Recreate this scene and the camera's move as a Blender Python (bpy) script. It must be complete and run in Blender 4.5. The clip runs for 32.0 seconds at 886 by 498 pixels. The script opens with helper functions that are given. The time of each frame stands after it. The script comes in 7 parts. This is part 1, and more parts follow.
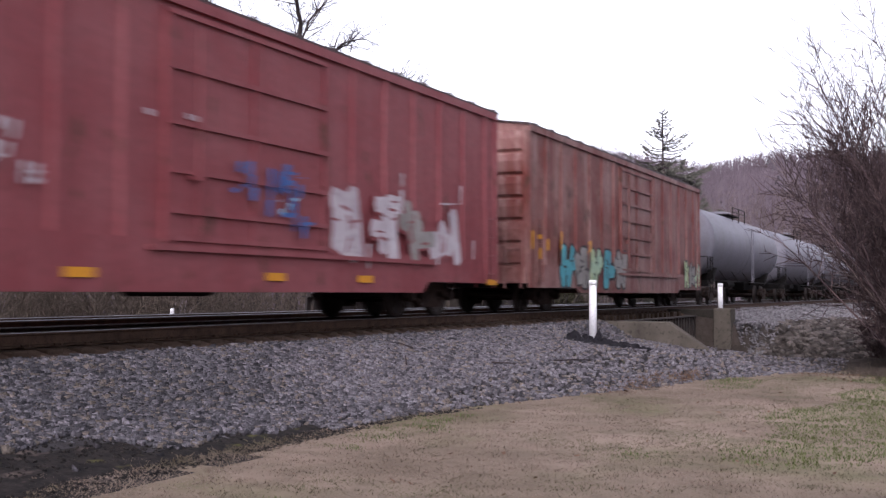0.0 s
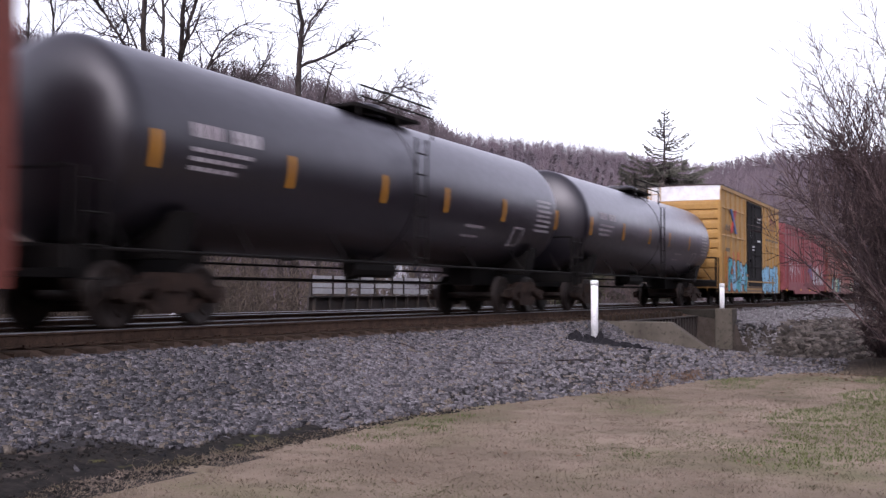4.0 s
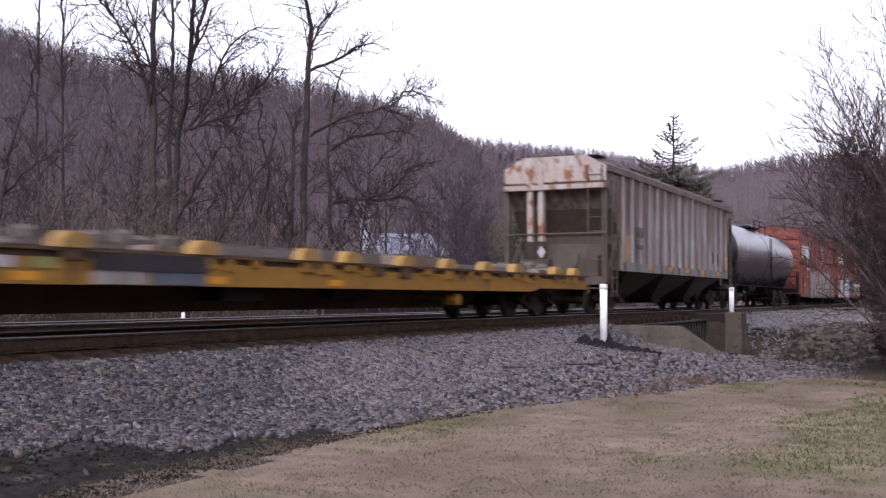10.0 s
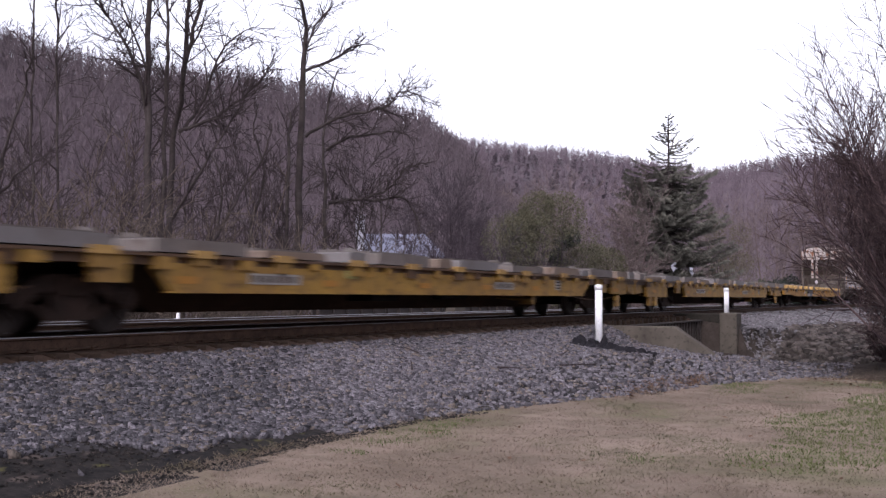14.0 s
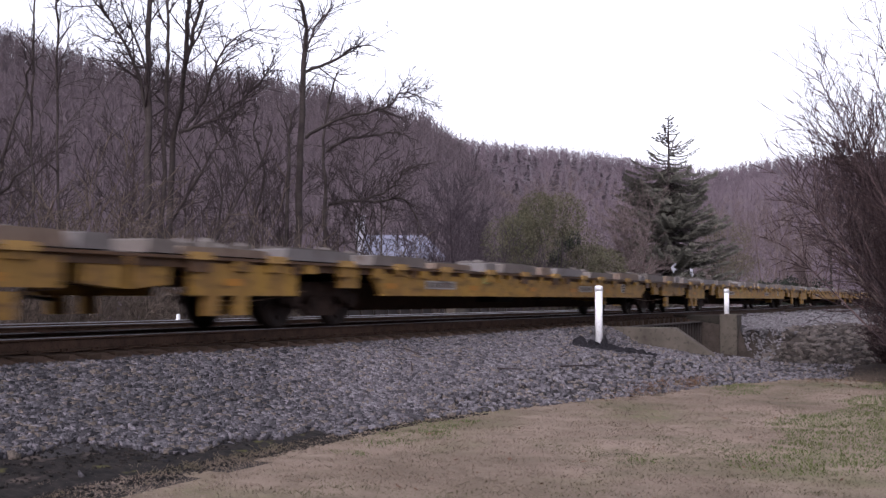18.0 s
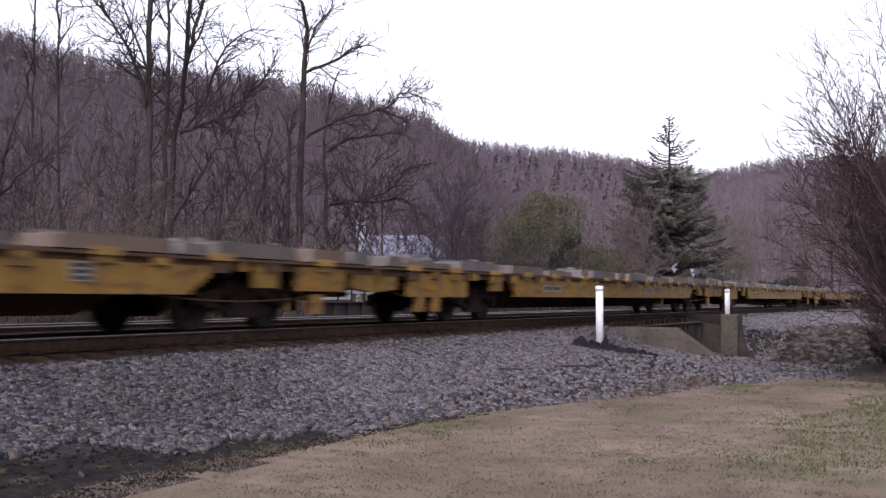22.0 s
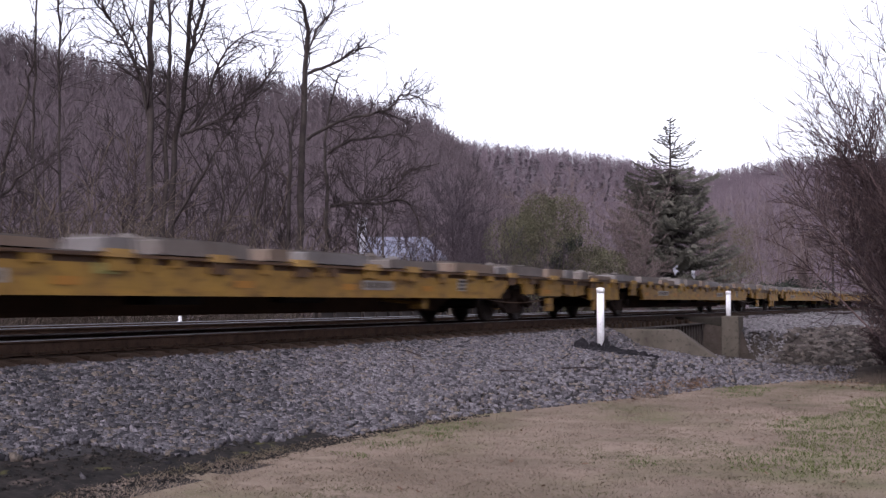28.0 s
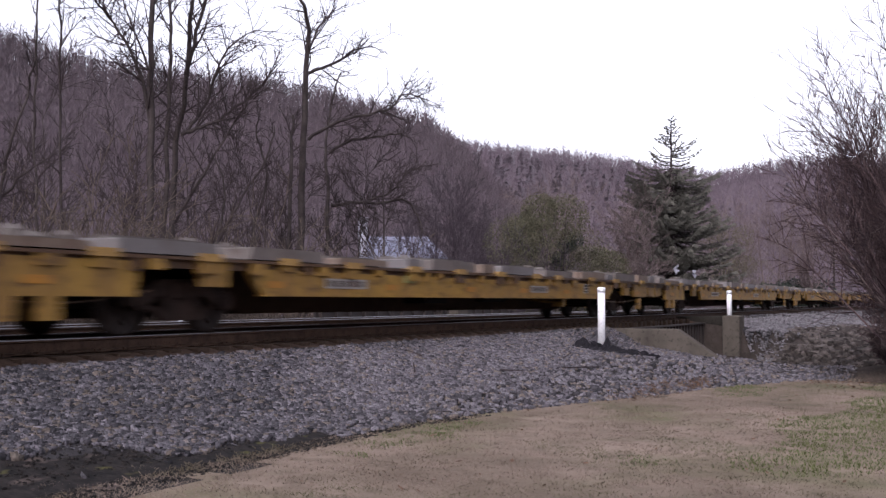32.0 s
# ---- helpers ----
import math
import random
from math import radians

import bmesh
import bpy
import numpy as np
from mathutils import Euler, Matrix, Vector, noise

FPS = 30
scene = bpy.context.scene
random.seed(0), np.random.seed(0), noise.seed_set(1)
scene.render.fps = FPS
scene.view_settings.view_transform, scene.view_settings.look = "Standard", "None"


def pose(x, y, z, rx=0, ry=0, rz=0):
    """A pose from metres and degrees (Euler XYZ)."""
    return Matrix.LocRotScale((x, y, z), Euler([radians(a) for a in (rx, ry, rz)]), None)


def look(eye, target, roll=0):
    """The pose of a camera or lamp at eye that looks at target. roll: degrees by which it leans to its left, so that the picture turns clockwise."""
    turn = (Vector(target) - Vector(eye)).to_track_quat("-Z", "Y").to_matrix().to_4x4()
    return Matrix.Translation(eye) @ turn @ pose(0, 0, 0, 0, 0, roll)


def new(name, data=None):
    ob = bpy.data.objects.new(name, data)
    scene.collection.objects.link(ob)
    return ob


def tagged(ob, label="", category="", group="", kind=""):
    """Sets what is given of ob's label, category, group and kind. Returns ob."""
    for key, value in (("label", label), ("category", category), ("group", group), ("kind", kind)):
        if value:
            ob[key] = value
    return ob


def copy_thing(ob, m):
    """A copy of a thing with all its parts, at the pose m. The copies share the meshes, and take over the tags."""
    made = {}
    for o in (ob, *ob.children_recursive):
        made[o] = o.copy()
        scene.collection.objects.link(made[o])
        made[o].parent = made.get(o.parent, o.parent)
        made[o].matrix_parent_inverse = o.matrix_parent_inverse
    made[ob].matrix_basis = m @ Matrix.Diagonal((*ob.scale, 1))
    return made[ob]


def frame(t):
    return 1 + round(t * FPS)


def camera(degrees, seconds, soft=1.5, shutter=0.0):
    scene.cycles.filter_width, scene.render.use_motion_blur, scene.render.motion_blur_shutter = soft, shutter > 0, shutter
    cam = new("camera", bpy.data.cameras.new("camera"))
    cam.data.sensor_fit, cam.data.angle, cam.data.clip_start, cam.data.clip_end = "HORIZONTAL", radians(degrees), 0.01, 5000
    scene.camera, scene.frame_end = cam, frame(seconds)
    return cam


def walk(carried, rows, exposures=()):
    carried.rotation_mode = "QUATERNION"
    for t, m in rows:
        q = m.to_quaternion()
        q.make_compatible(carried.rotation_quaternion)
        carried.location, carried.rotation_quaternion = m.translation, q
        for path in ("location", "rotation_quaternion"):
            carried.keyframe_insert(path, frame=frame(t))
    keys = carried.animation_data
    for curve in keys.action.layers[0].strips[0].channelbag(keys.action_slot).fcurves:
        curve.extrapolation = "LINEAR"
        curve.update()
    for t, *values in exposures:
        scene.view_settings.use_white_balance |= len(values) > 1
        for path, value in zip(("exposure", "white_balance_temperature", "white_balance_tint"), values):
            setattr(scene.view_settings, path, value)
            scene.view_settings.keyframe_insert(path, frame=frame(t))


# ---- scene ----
cam = camera(44.467, 32.0, soft=1.35, shutter=0.55)
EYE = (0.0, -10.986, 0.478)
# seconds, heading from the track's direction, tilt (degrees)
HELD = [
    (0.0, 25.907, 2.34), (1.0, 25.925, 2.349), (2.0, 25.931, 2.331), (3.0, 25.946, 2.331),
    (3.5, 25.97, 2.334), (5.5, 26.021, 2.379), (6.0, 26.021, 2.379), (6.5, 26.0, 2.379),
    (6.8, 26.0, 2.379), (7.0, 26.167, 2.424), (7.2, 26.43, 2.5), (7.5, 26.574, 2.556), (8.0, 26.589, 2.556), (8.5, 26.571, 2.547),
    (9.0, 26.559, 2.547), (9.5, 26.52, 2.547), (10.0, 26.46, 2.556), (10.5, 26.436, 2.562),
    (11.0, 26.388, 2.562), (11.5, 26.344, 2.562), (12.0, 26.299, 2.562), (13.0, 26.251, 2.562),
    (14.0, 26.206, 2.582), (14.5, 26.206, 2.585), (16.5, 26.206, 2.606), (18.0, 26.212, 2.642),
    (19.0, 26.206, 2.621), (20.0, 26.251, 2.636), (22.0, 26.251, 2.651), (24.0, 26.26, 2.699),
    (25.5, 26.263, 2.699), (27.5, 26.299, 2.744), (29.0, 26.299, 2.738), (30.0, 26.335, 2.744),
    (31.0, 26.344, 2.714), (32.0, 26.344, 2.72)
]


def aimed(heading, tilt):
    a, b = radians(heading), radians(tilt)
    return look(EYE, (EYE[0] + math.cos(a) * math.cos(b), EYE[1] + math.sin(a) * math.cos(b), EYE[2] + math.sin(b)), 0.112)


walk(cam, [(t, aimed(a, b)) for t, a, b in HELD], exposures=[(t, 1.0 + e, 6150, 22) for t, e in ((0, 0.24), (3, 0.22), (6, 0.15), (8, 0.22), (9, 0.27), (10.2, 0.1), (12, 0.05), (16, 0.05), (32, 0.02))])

# ---------------------------------------------------------------- light
SUN_AZ, SUN_EL = -172.0, 34.0
world = bpy.data.worlds.new("dusk_sky")
scene.world = world
world.use_nodes = True
wn = world.node_tree
bg = wn.nodes["Background"]
sky = wn.nodes.new("ShaderNodeTexSky")
sky.sky_type = "NISHITA"
sky.sun_disc = False
sky.sun_elevation = radians(SUN_EL)
sky.sun_rotation = radians(90 - SUN_AZ)
sky.dust_density = 3.0
sky.ozone_density = 1.0
pale = wn.nodes.new("ShaderNodeHueSaturation")
pale.inputs["Saturation"].default_value = 0.22
wn.links.new(sky.outputs[0], pale.inputs["Color"])
wn.links.new(pale.outputs[0], bg.inputs["Color"])
bg.inputs["Strength"].default_value = 0.15
sun_data = bpy.data.lights.new("sun", "SUN")
sun_data.energy, sun_data.angle, sun_data.color = 0.2, radians(70), (1.0, 0.93, 0.9)
sun = new("sun", sun_data)
sun.matrix_world = look((math.cos(radians(SUN_AZ)) * 60, math.sin(radians(SUN_AZ)) * 60, 60 * math.tan(radians(SUN_EL))), (0, 0, 0))

# ---------------------------------------------------------------- materials


class Nodes:
    """Small helper to write a node material."""

    def __init__(self, name, rough=0.8, metal=0.0):
        self.mat = bpy.data.materials.new(name)
        self.mat.use_nodes = True
        self.t = self.mat.node_tree
        self.bsdf = self.t.nodes["Principled BSDF"]
        self.bsdf.inputs["Roughness"].default_value = rough
        self.bsdf.inputs["Metallic"].default_value = metal
        self.bsdf.inputs["Specular IOR Level"].default_value = 0.1 if rough > 0.74 else 0.35
        self.co = self.t.nodes.new("ShaderNodeTexCoord").outputs["Object"]

    def stretch(self, sx, sy, sz):
        m = self.t.nodes.new("ShaderNodeMapping")
        m.inputs["Scale"].default_value = (sx, sy, sz)
        self.t.links.new(self.co, m.inputs["Vector"])
        return m.outputs[0]

    def noise(self, scale, detail=4.0, vec=None, rough=0.55):
        n = self.t.nodes.new("ShaderNodeTexNoise")
        n.inputs["Scale"].default_value = scale
        n.inputs["Detail"].default_value = detail
        n.inputs["Roughness"].default_value = rough
        self.t.links.new(vec or self.co, n.inputs["Vector"])
        return n.outputs["Fac"]

    def ramp(self, fac, lo, hi):
        r = self.t.nodes.new("ShaderNodeMapRange")
        r.inputs["From Min"].default_value, r.inputs["From Max"].default_value = lo, hi
        self.t.links.new(fac, r.inputs["Value"])
        return r.outputs[0]

    def mix(self, fac, a, b):
        m = self.t.nodes.new("ShaderNodeMix")
        m.data_type = "RGBA"
        for socket, v in ((m.inputs[0], fac), (m.inputs[6], a), (m.inputs[7], b)):
            if isinstance(v, (int, float)):
                socket.default_value = v
            elif isinstance(v, tuple):
                socket.default_value = (*v, 1)
            else:
                self.t.links.new(v, socket)
        return m.outputs[2]

    def island(self):
        return self.t.nodes.new("ShaderNodeNewGeometry").outputs["Random Per Island"]

    def single(self):
        return self.t.nodes.new("ShaderNodeObjectInfo").outputs["Random"]

    def height(self):
        s = self.t.nodes.new("ShaderNodeSeparateXYZ")
        self.t.links.new(self.co, s.inputs[0])
        return s.outputs

    def colour(self, c):
        if isinstance(c, tuple):
            self.bsdf.inputs["Base Color"].default_value = (*c, 1)
        else:
            self.t.links.new(c, self.bsdf.inputs["Base Color"])

    def bump(self, fac, strength, distance):
        b = self.t.nodes.new("ShaderNodeBump")
        b.inputs["Strength"].default_value, b.inputs["Distance"].default_value = strength, distance
        self.t.links.new(fac, b.inputs["Height"])
        self.t.links.new(b.outputs[0], self.bsdf.inputs["Normal"])

    def rough(self, fac, lo, hi):
        r = self.t.nodes.new("ShaderNodeMapRange")
        r.inputs["To Min"].default_value, r.inputs["To Max"].default_value = lo, hi
        self.t.links.new(fac, r.inputs["Value"])
        self.t.links.new(r.outputs[0], self.bsdf.inputs["Roughness"])


def painted(name, base, worn, rust=(0.07, 0.03, 0.018), rust_at=0.62, rust_to=0.72, streak=(5.0, 5.0, 0.35), streak_mix=0.55, rough=0.55, grime=0.35, top_rust=None, run_at=(0.42, 0.66), blotch=(1.6, 1.6, 0.8)):
    """Weathered paint: fading in patches, streaks that run down, rust and grime."""
    n = Nodes(name, rough)
    fade = n.ramp(n.noise(0.7, 3), 0.35, 0.68)
    run = n.ramp(n.noise(1.0, 5, n.stretch(*streak)), *run_at)
    c = n.mix(fade, base, tuple(0.5 * (a + b) for a, b in zip(base, worn)))
    k = n.t.nodes.new("ShaderNodeMath")
    k.operation = "MULTIPLY"
    k.inputs[1].default_value = streak_mix
    n.t.links.new(run, k.inputs[0])
    c = n.mix(k.outputs[0], c, worn)
    c = n.mix(n.ramp(n.noise(2.2, 6, n.stretch(*blotch)), rust_at, rust_to), c, rust)
    if top_rust:
        # rust that has run down from the roof edge, ragged
        k = n.t.nodes.new("ShaderNodeMath")
        k.operation = "MULTIPLY_ADD"
        k.inputs[1].default_value = 2.2
        n.t.links.new(n.noise(1.0, 5, n.stretch(2.4, 2.4, 0.2)), k.inputs[0])
        n.t.links.new(n.height()[2], k.inputs[2])
        c = n.mix(n.ramp(k.outputs[0], top_rust[0] + 1.3, top_rust[1] + 1.5), c, rust)
    g = n.t.nodes.new("ShaderNodeMath")
    g.operation = "MULTIPLY"
    g.inputs[1].default_value = grime
    n.t.links.new(n.ramp(n.noise(9.0, 4), 0.4, 0.75), g.inputs[0])
    c = n.mix(g.outputs[0], c, tuple(0.45 * a for a in base))
    n.colour(c)
    n.rough(n.noise(6.0, 3), rough - 0.12, rough + 0.2)
    n.bump(n.noise(14.0, 3), 0.12, 0.01)
    return n.mat


def plain(name, base, other=None, scale=3.0, rough=0.8, metal=0.0, bump=0.2, depth=0.01):
    n = Nodes(name, rough, metal)
    other = other or tuple(0.6 * a for a in base)
    c = n.mix(n.ramp(n.noise(scale, 5), 0.35, 0.68), base, other)
    c = n.mix(n.ramp(n.noise(scale * 7, 3), 0.55, 0.8), c, tuple(0.6 * a for a in other))
    n.colour(c)
    if bump:
        n.bump(n.noise(scale * 9, 4), bump, depth)
    return n.mat


def lumps(name, dark, light, warm=None, rough=0.9, patch=None, speck=True, moss=None):
    """For loose pieces: each island its own shade."""
    n = Nodes(name, rough)
    i = n.island()
    c = n.mix(n.ramp(i, 0.0, 1.0), dark, light)
    if warm:
        c = n.mix(n.ramp(i, 0.86, 0.9), c, warm)
    if patch:
        c = n.mix(n.ramp(n.noise(0.9, 5), 0.42, 0.7), c, patch)
    if moss:
        c = n.mix(n.ramp(n.noise(0.45, 4), 0.5, 0.66), c, moss)
    if speck:
        c = n.mix(n.ramp(n.noise(40.0, 3), 0.4, 0.8), c, tuple(0.6 * a for a in dark))
    n.colour(c)
    return n.mat


# Weathered roof paint, darkened to draw the shadow line at the eaves.
M_ROOFDARK = painted("weathered_eave_shadow_paint", (0.035, 0.02, 0.022), (0.06, 0.038, 0.04), streak_mix=0.5)
M_RED = painted("faded_red_paint", (0.2, 0.038, 0.045), (0.275, 0.095, 0.102), streak_mix=0.35)
M_RUSTY = painted("streaked_rusty_paint", (0.15, 0.03, 0.024), (0.36, 0.24, 0.22), streak=(5.5, 5.5, 0.22), streak_mix=0.7, rust_at=0.58, run_at=(0.53, 0.66))
M_YELLOW = painted("ochre_yellow_paint", (0.37, 0.2, 0.052), (0.3, 0.175, 0.065), rust_at=0.7, rust_to=0.82, streak_mix=0.4)
M_BROWN = painted("oxide_brown_paint", (0.152, 0.034, 0.024), (0.2, 0.062, 0.047), streak_mix=0.4)
M_DOORBLACK = painted("black_door_paint", (0.012, 0.011, 0.012), (0.03, 0.027, 0.028), rust_at=0.75, rust_to=0.85, rough=0.78)
M_TANK = painted("black_tank_paint", (0.0065, 0.006, 0.0078), (0.012, 0.0105, 0.013), rust=(0.016, 0.012, 0.011), rough=0.4, streak_mix=0.4)
for socket, value in (("Coat Weight", 1.0), ("Coat Roughness", 0.32), ("Coat IOR", 1.38), ("Coat Tint", (0.95, 0.88, 1.0, 1))):
    next(q for q in M_TANK.node_tree.nodes if q.type == "BSDF_PRINCIPLED").inputs[socket].default_value = value
M_TANKGREY = painted("grey_tank_paint", (0.17, 0.165, 0.20), (0.12, 0.11, 0.12), rust_at=0.7, rust_to=0.85, rough=0.5)
M_HOPPOST = painted("faded_grey_post_paint", (0.37, 0.355, 0.362), (0.16, 0.115, 0.095), rust=(0.11, 0.05, 0.033), rust_at=0.56, rust_to=0.7, blotch=(2.2, 2.2, 0.14), streak=(3.2, 3.2, 0.2), streak_mix=0.8, top_rust=(2.7, 4.3))
M_HOPPER = painted("rust_streaked_grey_paint", (0.32, 0.306, 0.314), (0.1, 0.066, 0.053), rust=(0.088, 0.038, 0.025), rust_at=0.54, rust_to=0.68, blotch=(2.2, 2.2, 0.14), run_at=(0.45, 0.62), streak=(5.0, 5.0, 0.3), streak_mix=0.95, top_rust=(2.3, 4.0))
M_HOPPERDIM = painted("dark_brown_steel", (0.064, 0.05, 0.041), (0.1, 0.08, 0.066), streak_mix=0.7, rust_at=0.56)
M_HOPWHITE = painted("chipped_white_paint", (0.42, 0.395, 0.385), (0.26, 0.17, 0.125), rust=(0.2, 0.075, 0.03), rust_at=0.53, rust_to=0.6)
M_FLAT = painted("worn_yellow_paint", (0.33, 0.19, 0.032), (0.2, 0.108, 0.032), rust=(0.062, 0.032, 0.018), rust_at=0.52, rust_to=0.7, blotch=(0.9, 0.9, 2.6), streak=(2.6, 2.6, 0.5), streak_mix=0.85, grime=0.7)
M_FLATRUST = painted("rust_brown_flat_car_steel", (0.055, 0.03, 0.019), (0.12, 0.062, 0.025), rust_at=0.6, streak_mix=0.7)
M_FLATCLEAN = painted("brighter_yellow_paint", (0.33, 0.165, 0.018), (0.22, 0.11, 0.025), rust_at=0.58, rust_to=0.72, grime=0.5)
M_PAD = plain("pale_yellow_pad", (0.36, 0.22, 0.065), (0.25, 0.15, 0.05), 3.0, 0.7)
M_LIME = plain("faded_lime_paint", (0.24, 0.22, 0.075), (0.18, 0.165, 0.06), 4.0, 0.7)
M_DECK = plain("weathered_grey_deck", (0.16, 0.143, 0.134), (0.09, 0.076, 0.068), 2.0, 0.85)
M_TREADPLATE = painted("dull_grey_deck_plate", (0.105, 0.09, 0.084), (0.165, 0.135, 0.12), rust=(0.06, 0.04, 0.03), rust_at=0.58, rust_to=0.72, streak=(1.2, 1.2, 1.2))
M_TANPLATE = painted("rust_tan_deck_plate", (0.175, 0.13, 0.1), (0.125, 0.085, 0.062), rust=(0.08, 0.045, 0.03), rust_at=0.56, rust_to=0.7, streak=(1.5, 1.5, 1.5))
M_GREYPLATE = painted("pale_grey_deck_plate", (0.165, 0.152, 0.152), (0.11, 0.094, 0.088), rust=(0.07, 0.045, 0.035), rust_at=0.6, rust_to=0.74, streak=(1.5, 1.5, 1.5))
M_UNDER = plain("dark_running_gear", (0.013, 0.011, 0.0105), (0.008, 0.007, 0.007), 3.0, 0.75)
M_SILLBROWN = plain("dark_brown_sill_paint", (0.062, 0.038, 0.026), (0.036, 0.023, 0.017), 1.0, 0.8)
M_TRUCK = plain("brown_truck_casting", (0.045, 0.029, 0.023), (0.018, 0.013, 0.012), 4.0, 0.8)
M_WHEEL = plain("dusty_wheel_steel", (0.04, 0.028, 0.024), (0.018, 0.014, 0.013), 5.0, 0.6, 0.4)
M_WHITE = plain("white_stencil_paint", (0.62, 0.62, 0.64), (0.45, 0.44, 0.45), 6.0, 0.7)
M_WHITEROOF = plain("white_end_paint", (0.72, 0.72, 0.75), (0.6, 0.58, 0.6), 3.0, 0.6)
M_CONSPDULL = plain("worn_orange_tape", (0.36, 0.16, 0.02), (0.27, 0.125, 0.025), 4.0, 0.6)
M_CONSP = plain("orange_yellow_tape", (0.66, 0.29, 0.015), (0.52, 0.22, 0.015), 5.0, 0.5)
M_BLUE = plain("sky_blue_spray_paint", (0.24, 0.47, 0.64), (0.17, 0.39, 0.56), 1.5, 0.6, bump=0)
M_TEAL = plain("teal_spray_paint", (0.08, 0.36, 0.40), (0.05, 0.25, 0.32), 1.5, 0.6, bump=0)
M_DEEPBLUE = plain("blue_spray_paint", (0.035, 0.09, 0.28), (0.06, 0.12, 0.3), 1.5, 0.6, bump=0)
M_SILVER = plain("silver_spray_paint", (0.30, 0.285, 0.27), (0.17, 0.155, 0.145), 1.6, 0.5, bump=0)
M_DULLGREY = plain("dull_grey_spray_paint", (0.15, 0.135, 0.125), (0.09, 0.075, 0.07), 1.6, 0.6, bump=0)
M_PALE = plain("pale_spray_paint", (0.5, 0.47, 0.5), (0.34, 0.28, 0.31), 1.2, 0.6, bump=0)
M_MINT = plain("mint_spray_paint", (0.30, 0.46, 0.36), (0.42, 0.48, 0.24), 1.0, 0.6, bump=0)
M_PINK = plain("pink_spray_paint", (0.55, 0.30, 0.38), (0.5, 0.4, 0.45), 1.0, 0.6, bump=0)
M_ORANGE = plain("orange_red_spray_paint", (0.5, 0.09, 0.025), (0.4, 0.12, 0.03), 1.0, 0.6, bump=0)
M_DUSTBLUE = plain("dusty_grey_blue_paint", (0.12, 0.13, 0.17), (0.08, 0.085, 0.11), 2.0, 0.7)
M_CRIMSON = plain("crimson_emblem_paint", (0.42, 0.035, 0.03), (0.3, 0.03, 0.03), 1.5, 0.6, bump=0)
M_INK = plain("black_spray_paint", (0.014, 0.013, 0.016), (0.03, 0.028, 0.03), 2.0, 0.6, bump=0)

M_STONE = lumps("grey_ballast_stone", (0.05, 0.046, 0.051), (0.265, 0.245, 0.268), (0.2, 0.165, 0.14))
M_DARKSTONE = lumps("dark_ballast_stone", (0.025, 0.024, 0.027), (0.17, 0.16, 0.175), (0.15, 0.125, 0.105))
M_PALESTONE = lumps("pale_grey_ballast_stone", (0.12, 0.112, 0.118), (0.27, 0.25, 0.265))
M_RIPRAP = lumps("brown_rubble_stone", (0.035, 0.029, 0.026), (0.17, 0.145, 0.132))
M_TIE = plain("dark_creosoted_timber", (0.06, 0.041, 0.031), (0.034, 0.023, 0.017), 3.0, 0.9)
M_RAILSIDE = plain("rusted_rail_side", (0.085, 0.053, 0.038), (0.045, 0.029, 0.022), 5.0, 0.8)
M_RAILTOP = plain("polished_rail_head", (0.38, 0.375, 0.39), (0.28, 0.27, 0.28), 6.0, 0.36, 1.0)
M_CONCRETE = plain("stained_concrete", (0.115, 0.1, 0.083), (0.06, 0.051, 0.043), 1.1, 0.9, 0.0, 0.3)
M_DARKCONCRETE = plain("dark_concrete", (0.036, 0.031, 0.026), (0.02, 0.018, 0.016), 1.1, 0.85, 0.0, 0.3)
M_PVC = plain("white_plastic_pipe", (0.82, 0.82, 0.84), (0.76, 0.76, 0.78), 2.0, 0.45, bump=0)
M_GIRDER = plain("black_bridge_steel", (0.03, 0.026, 0.026), (0.05, 0.036, 0.03), 1.6, 0.7)
M_RAG = plain("black_sheet_plastic", (0.014, 0.013, 0.015), (0.022, 0.02, 0.024), 7.0, 0.85)
M_BARK = plain("grey_brown_bark", (0.068, 0.056, 0.053), (0.038, 0.031, 0.031), 2.5, 0.95)
M_TWIG = plain("dark_twig_bark", (0.06, 0.047, 0.047), (0.04, 0.031, 0.033), 1.0, 0.95, bump=0)
M_BRUSHTWIG = lumps("pale_brush_twigs", (0.07, 0.055, 0.045), (0.15, 0.12, 0.1))
M_PALETWIG = lumps("pale_rosy_twigs", (0.10, 0.075, 0.075), (0.24, 0.19, 0.18))
M_SHRUB = lumps("red_brown_shrub_twigs", (0.042, 0.028, 0.031), (0.13, 0.09, 0.088))
# Far ridge woods: distance haze is put into the colour.
M_WOODS = lumps("hazed_winter_woods", (0.135, 0.106, 0.127), (0.205, 0.164, 0.19))
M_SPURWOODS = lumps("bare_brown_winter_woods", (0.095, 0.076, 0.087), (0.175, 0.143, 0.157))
# Wood floor and pine take up the same haze in their colours.
M_WOODFLOOR = plain("hazed_wood_floor", (0.13, 0.103, 0.115), (0.095, 0.075, 0.086), 0.05, 0.95, bump=0)
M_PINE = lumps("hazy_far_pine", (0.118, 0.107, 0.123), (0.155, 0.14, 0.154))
M_PURPLETWIG = lumps("purple_brown_twigs", (0.045, 0.036, 0.043), (0.098, 0.079, 0.09))
M_NEEDLE = lumps("dark_spruce_needles", (0.024, 0.03, 0.025), (0.07, 0.08, 0.062))
# Needle colour is lightened to hold distance haze.
M_SPRUCE = lumps("grey_green_spruce_needles", (0.085, 0.083, 0.072), (0.175, 0.168, 0.14))
M_GREENBUSH = lumps("olive_evergreen_leaves", (0.085, 0.082, 0.053), (0.14, 0.132, 0.086))
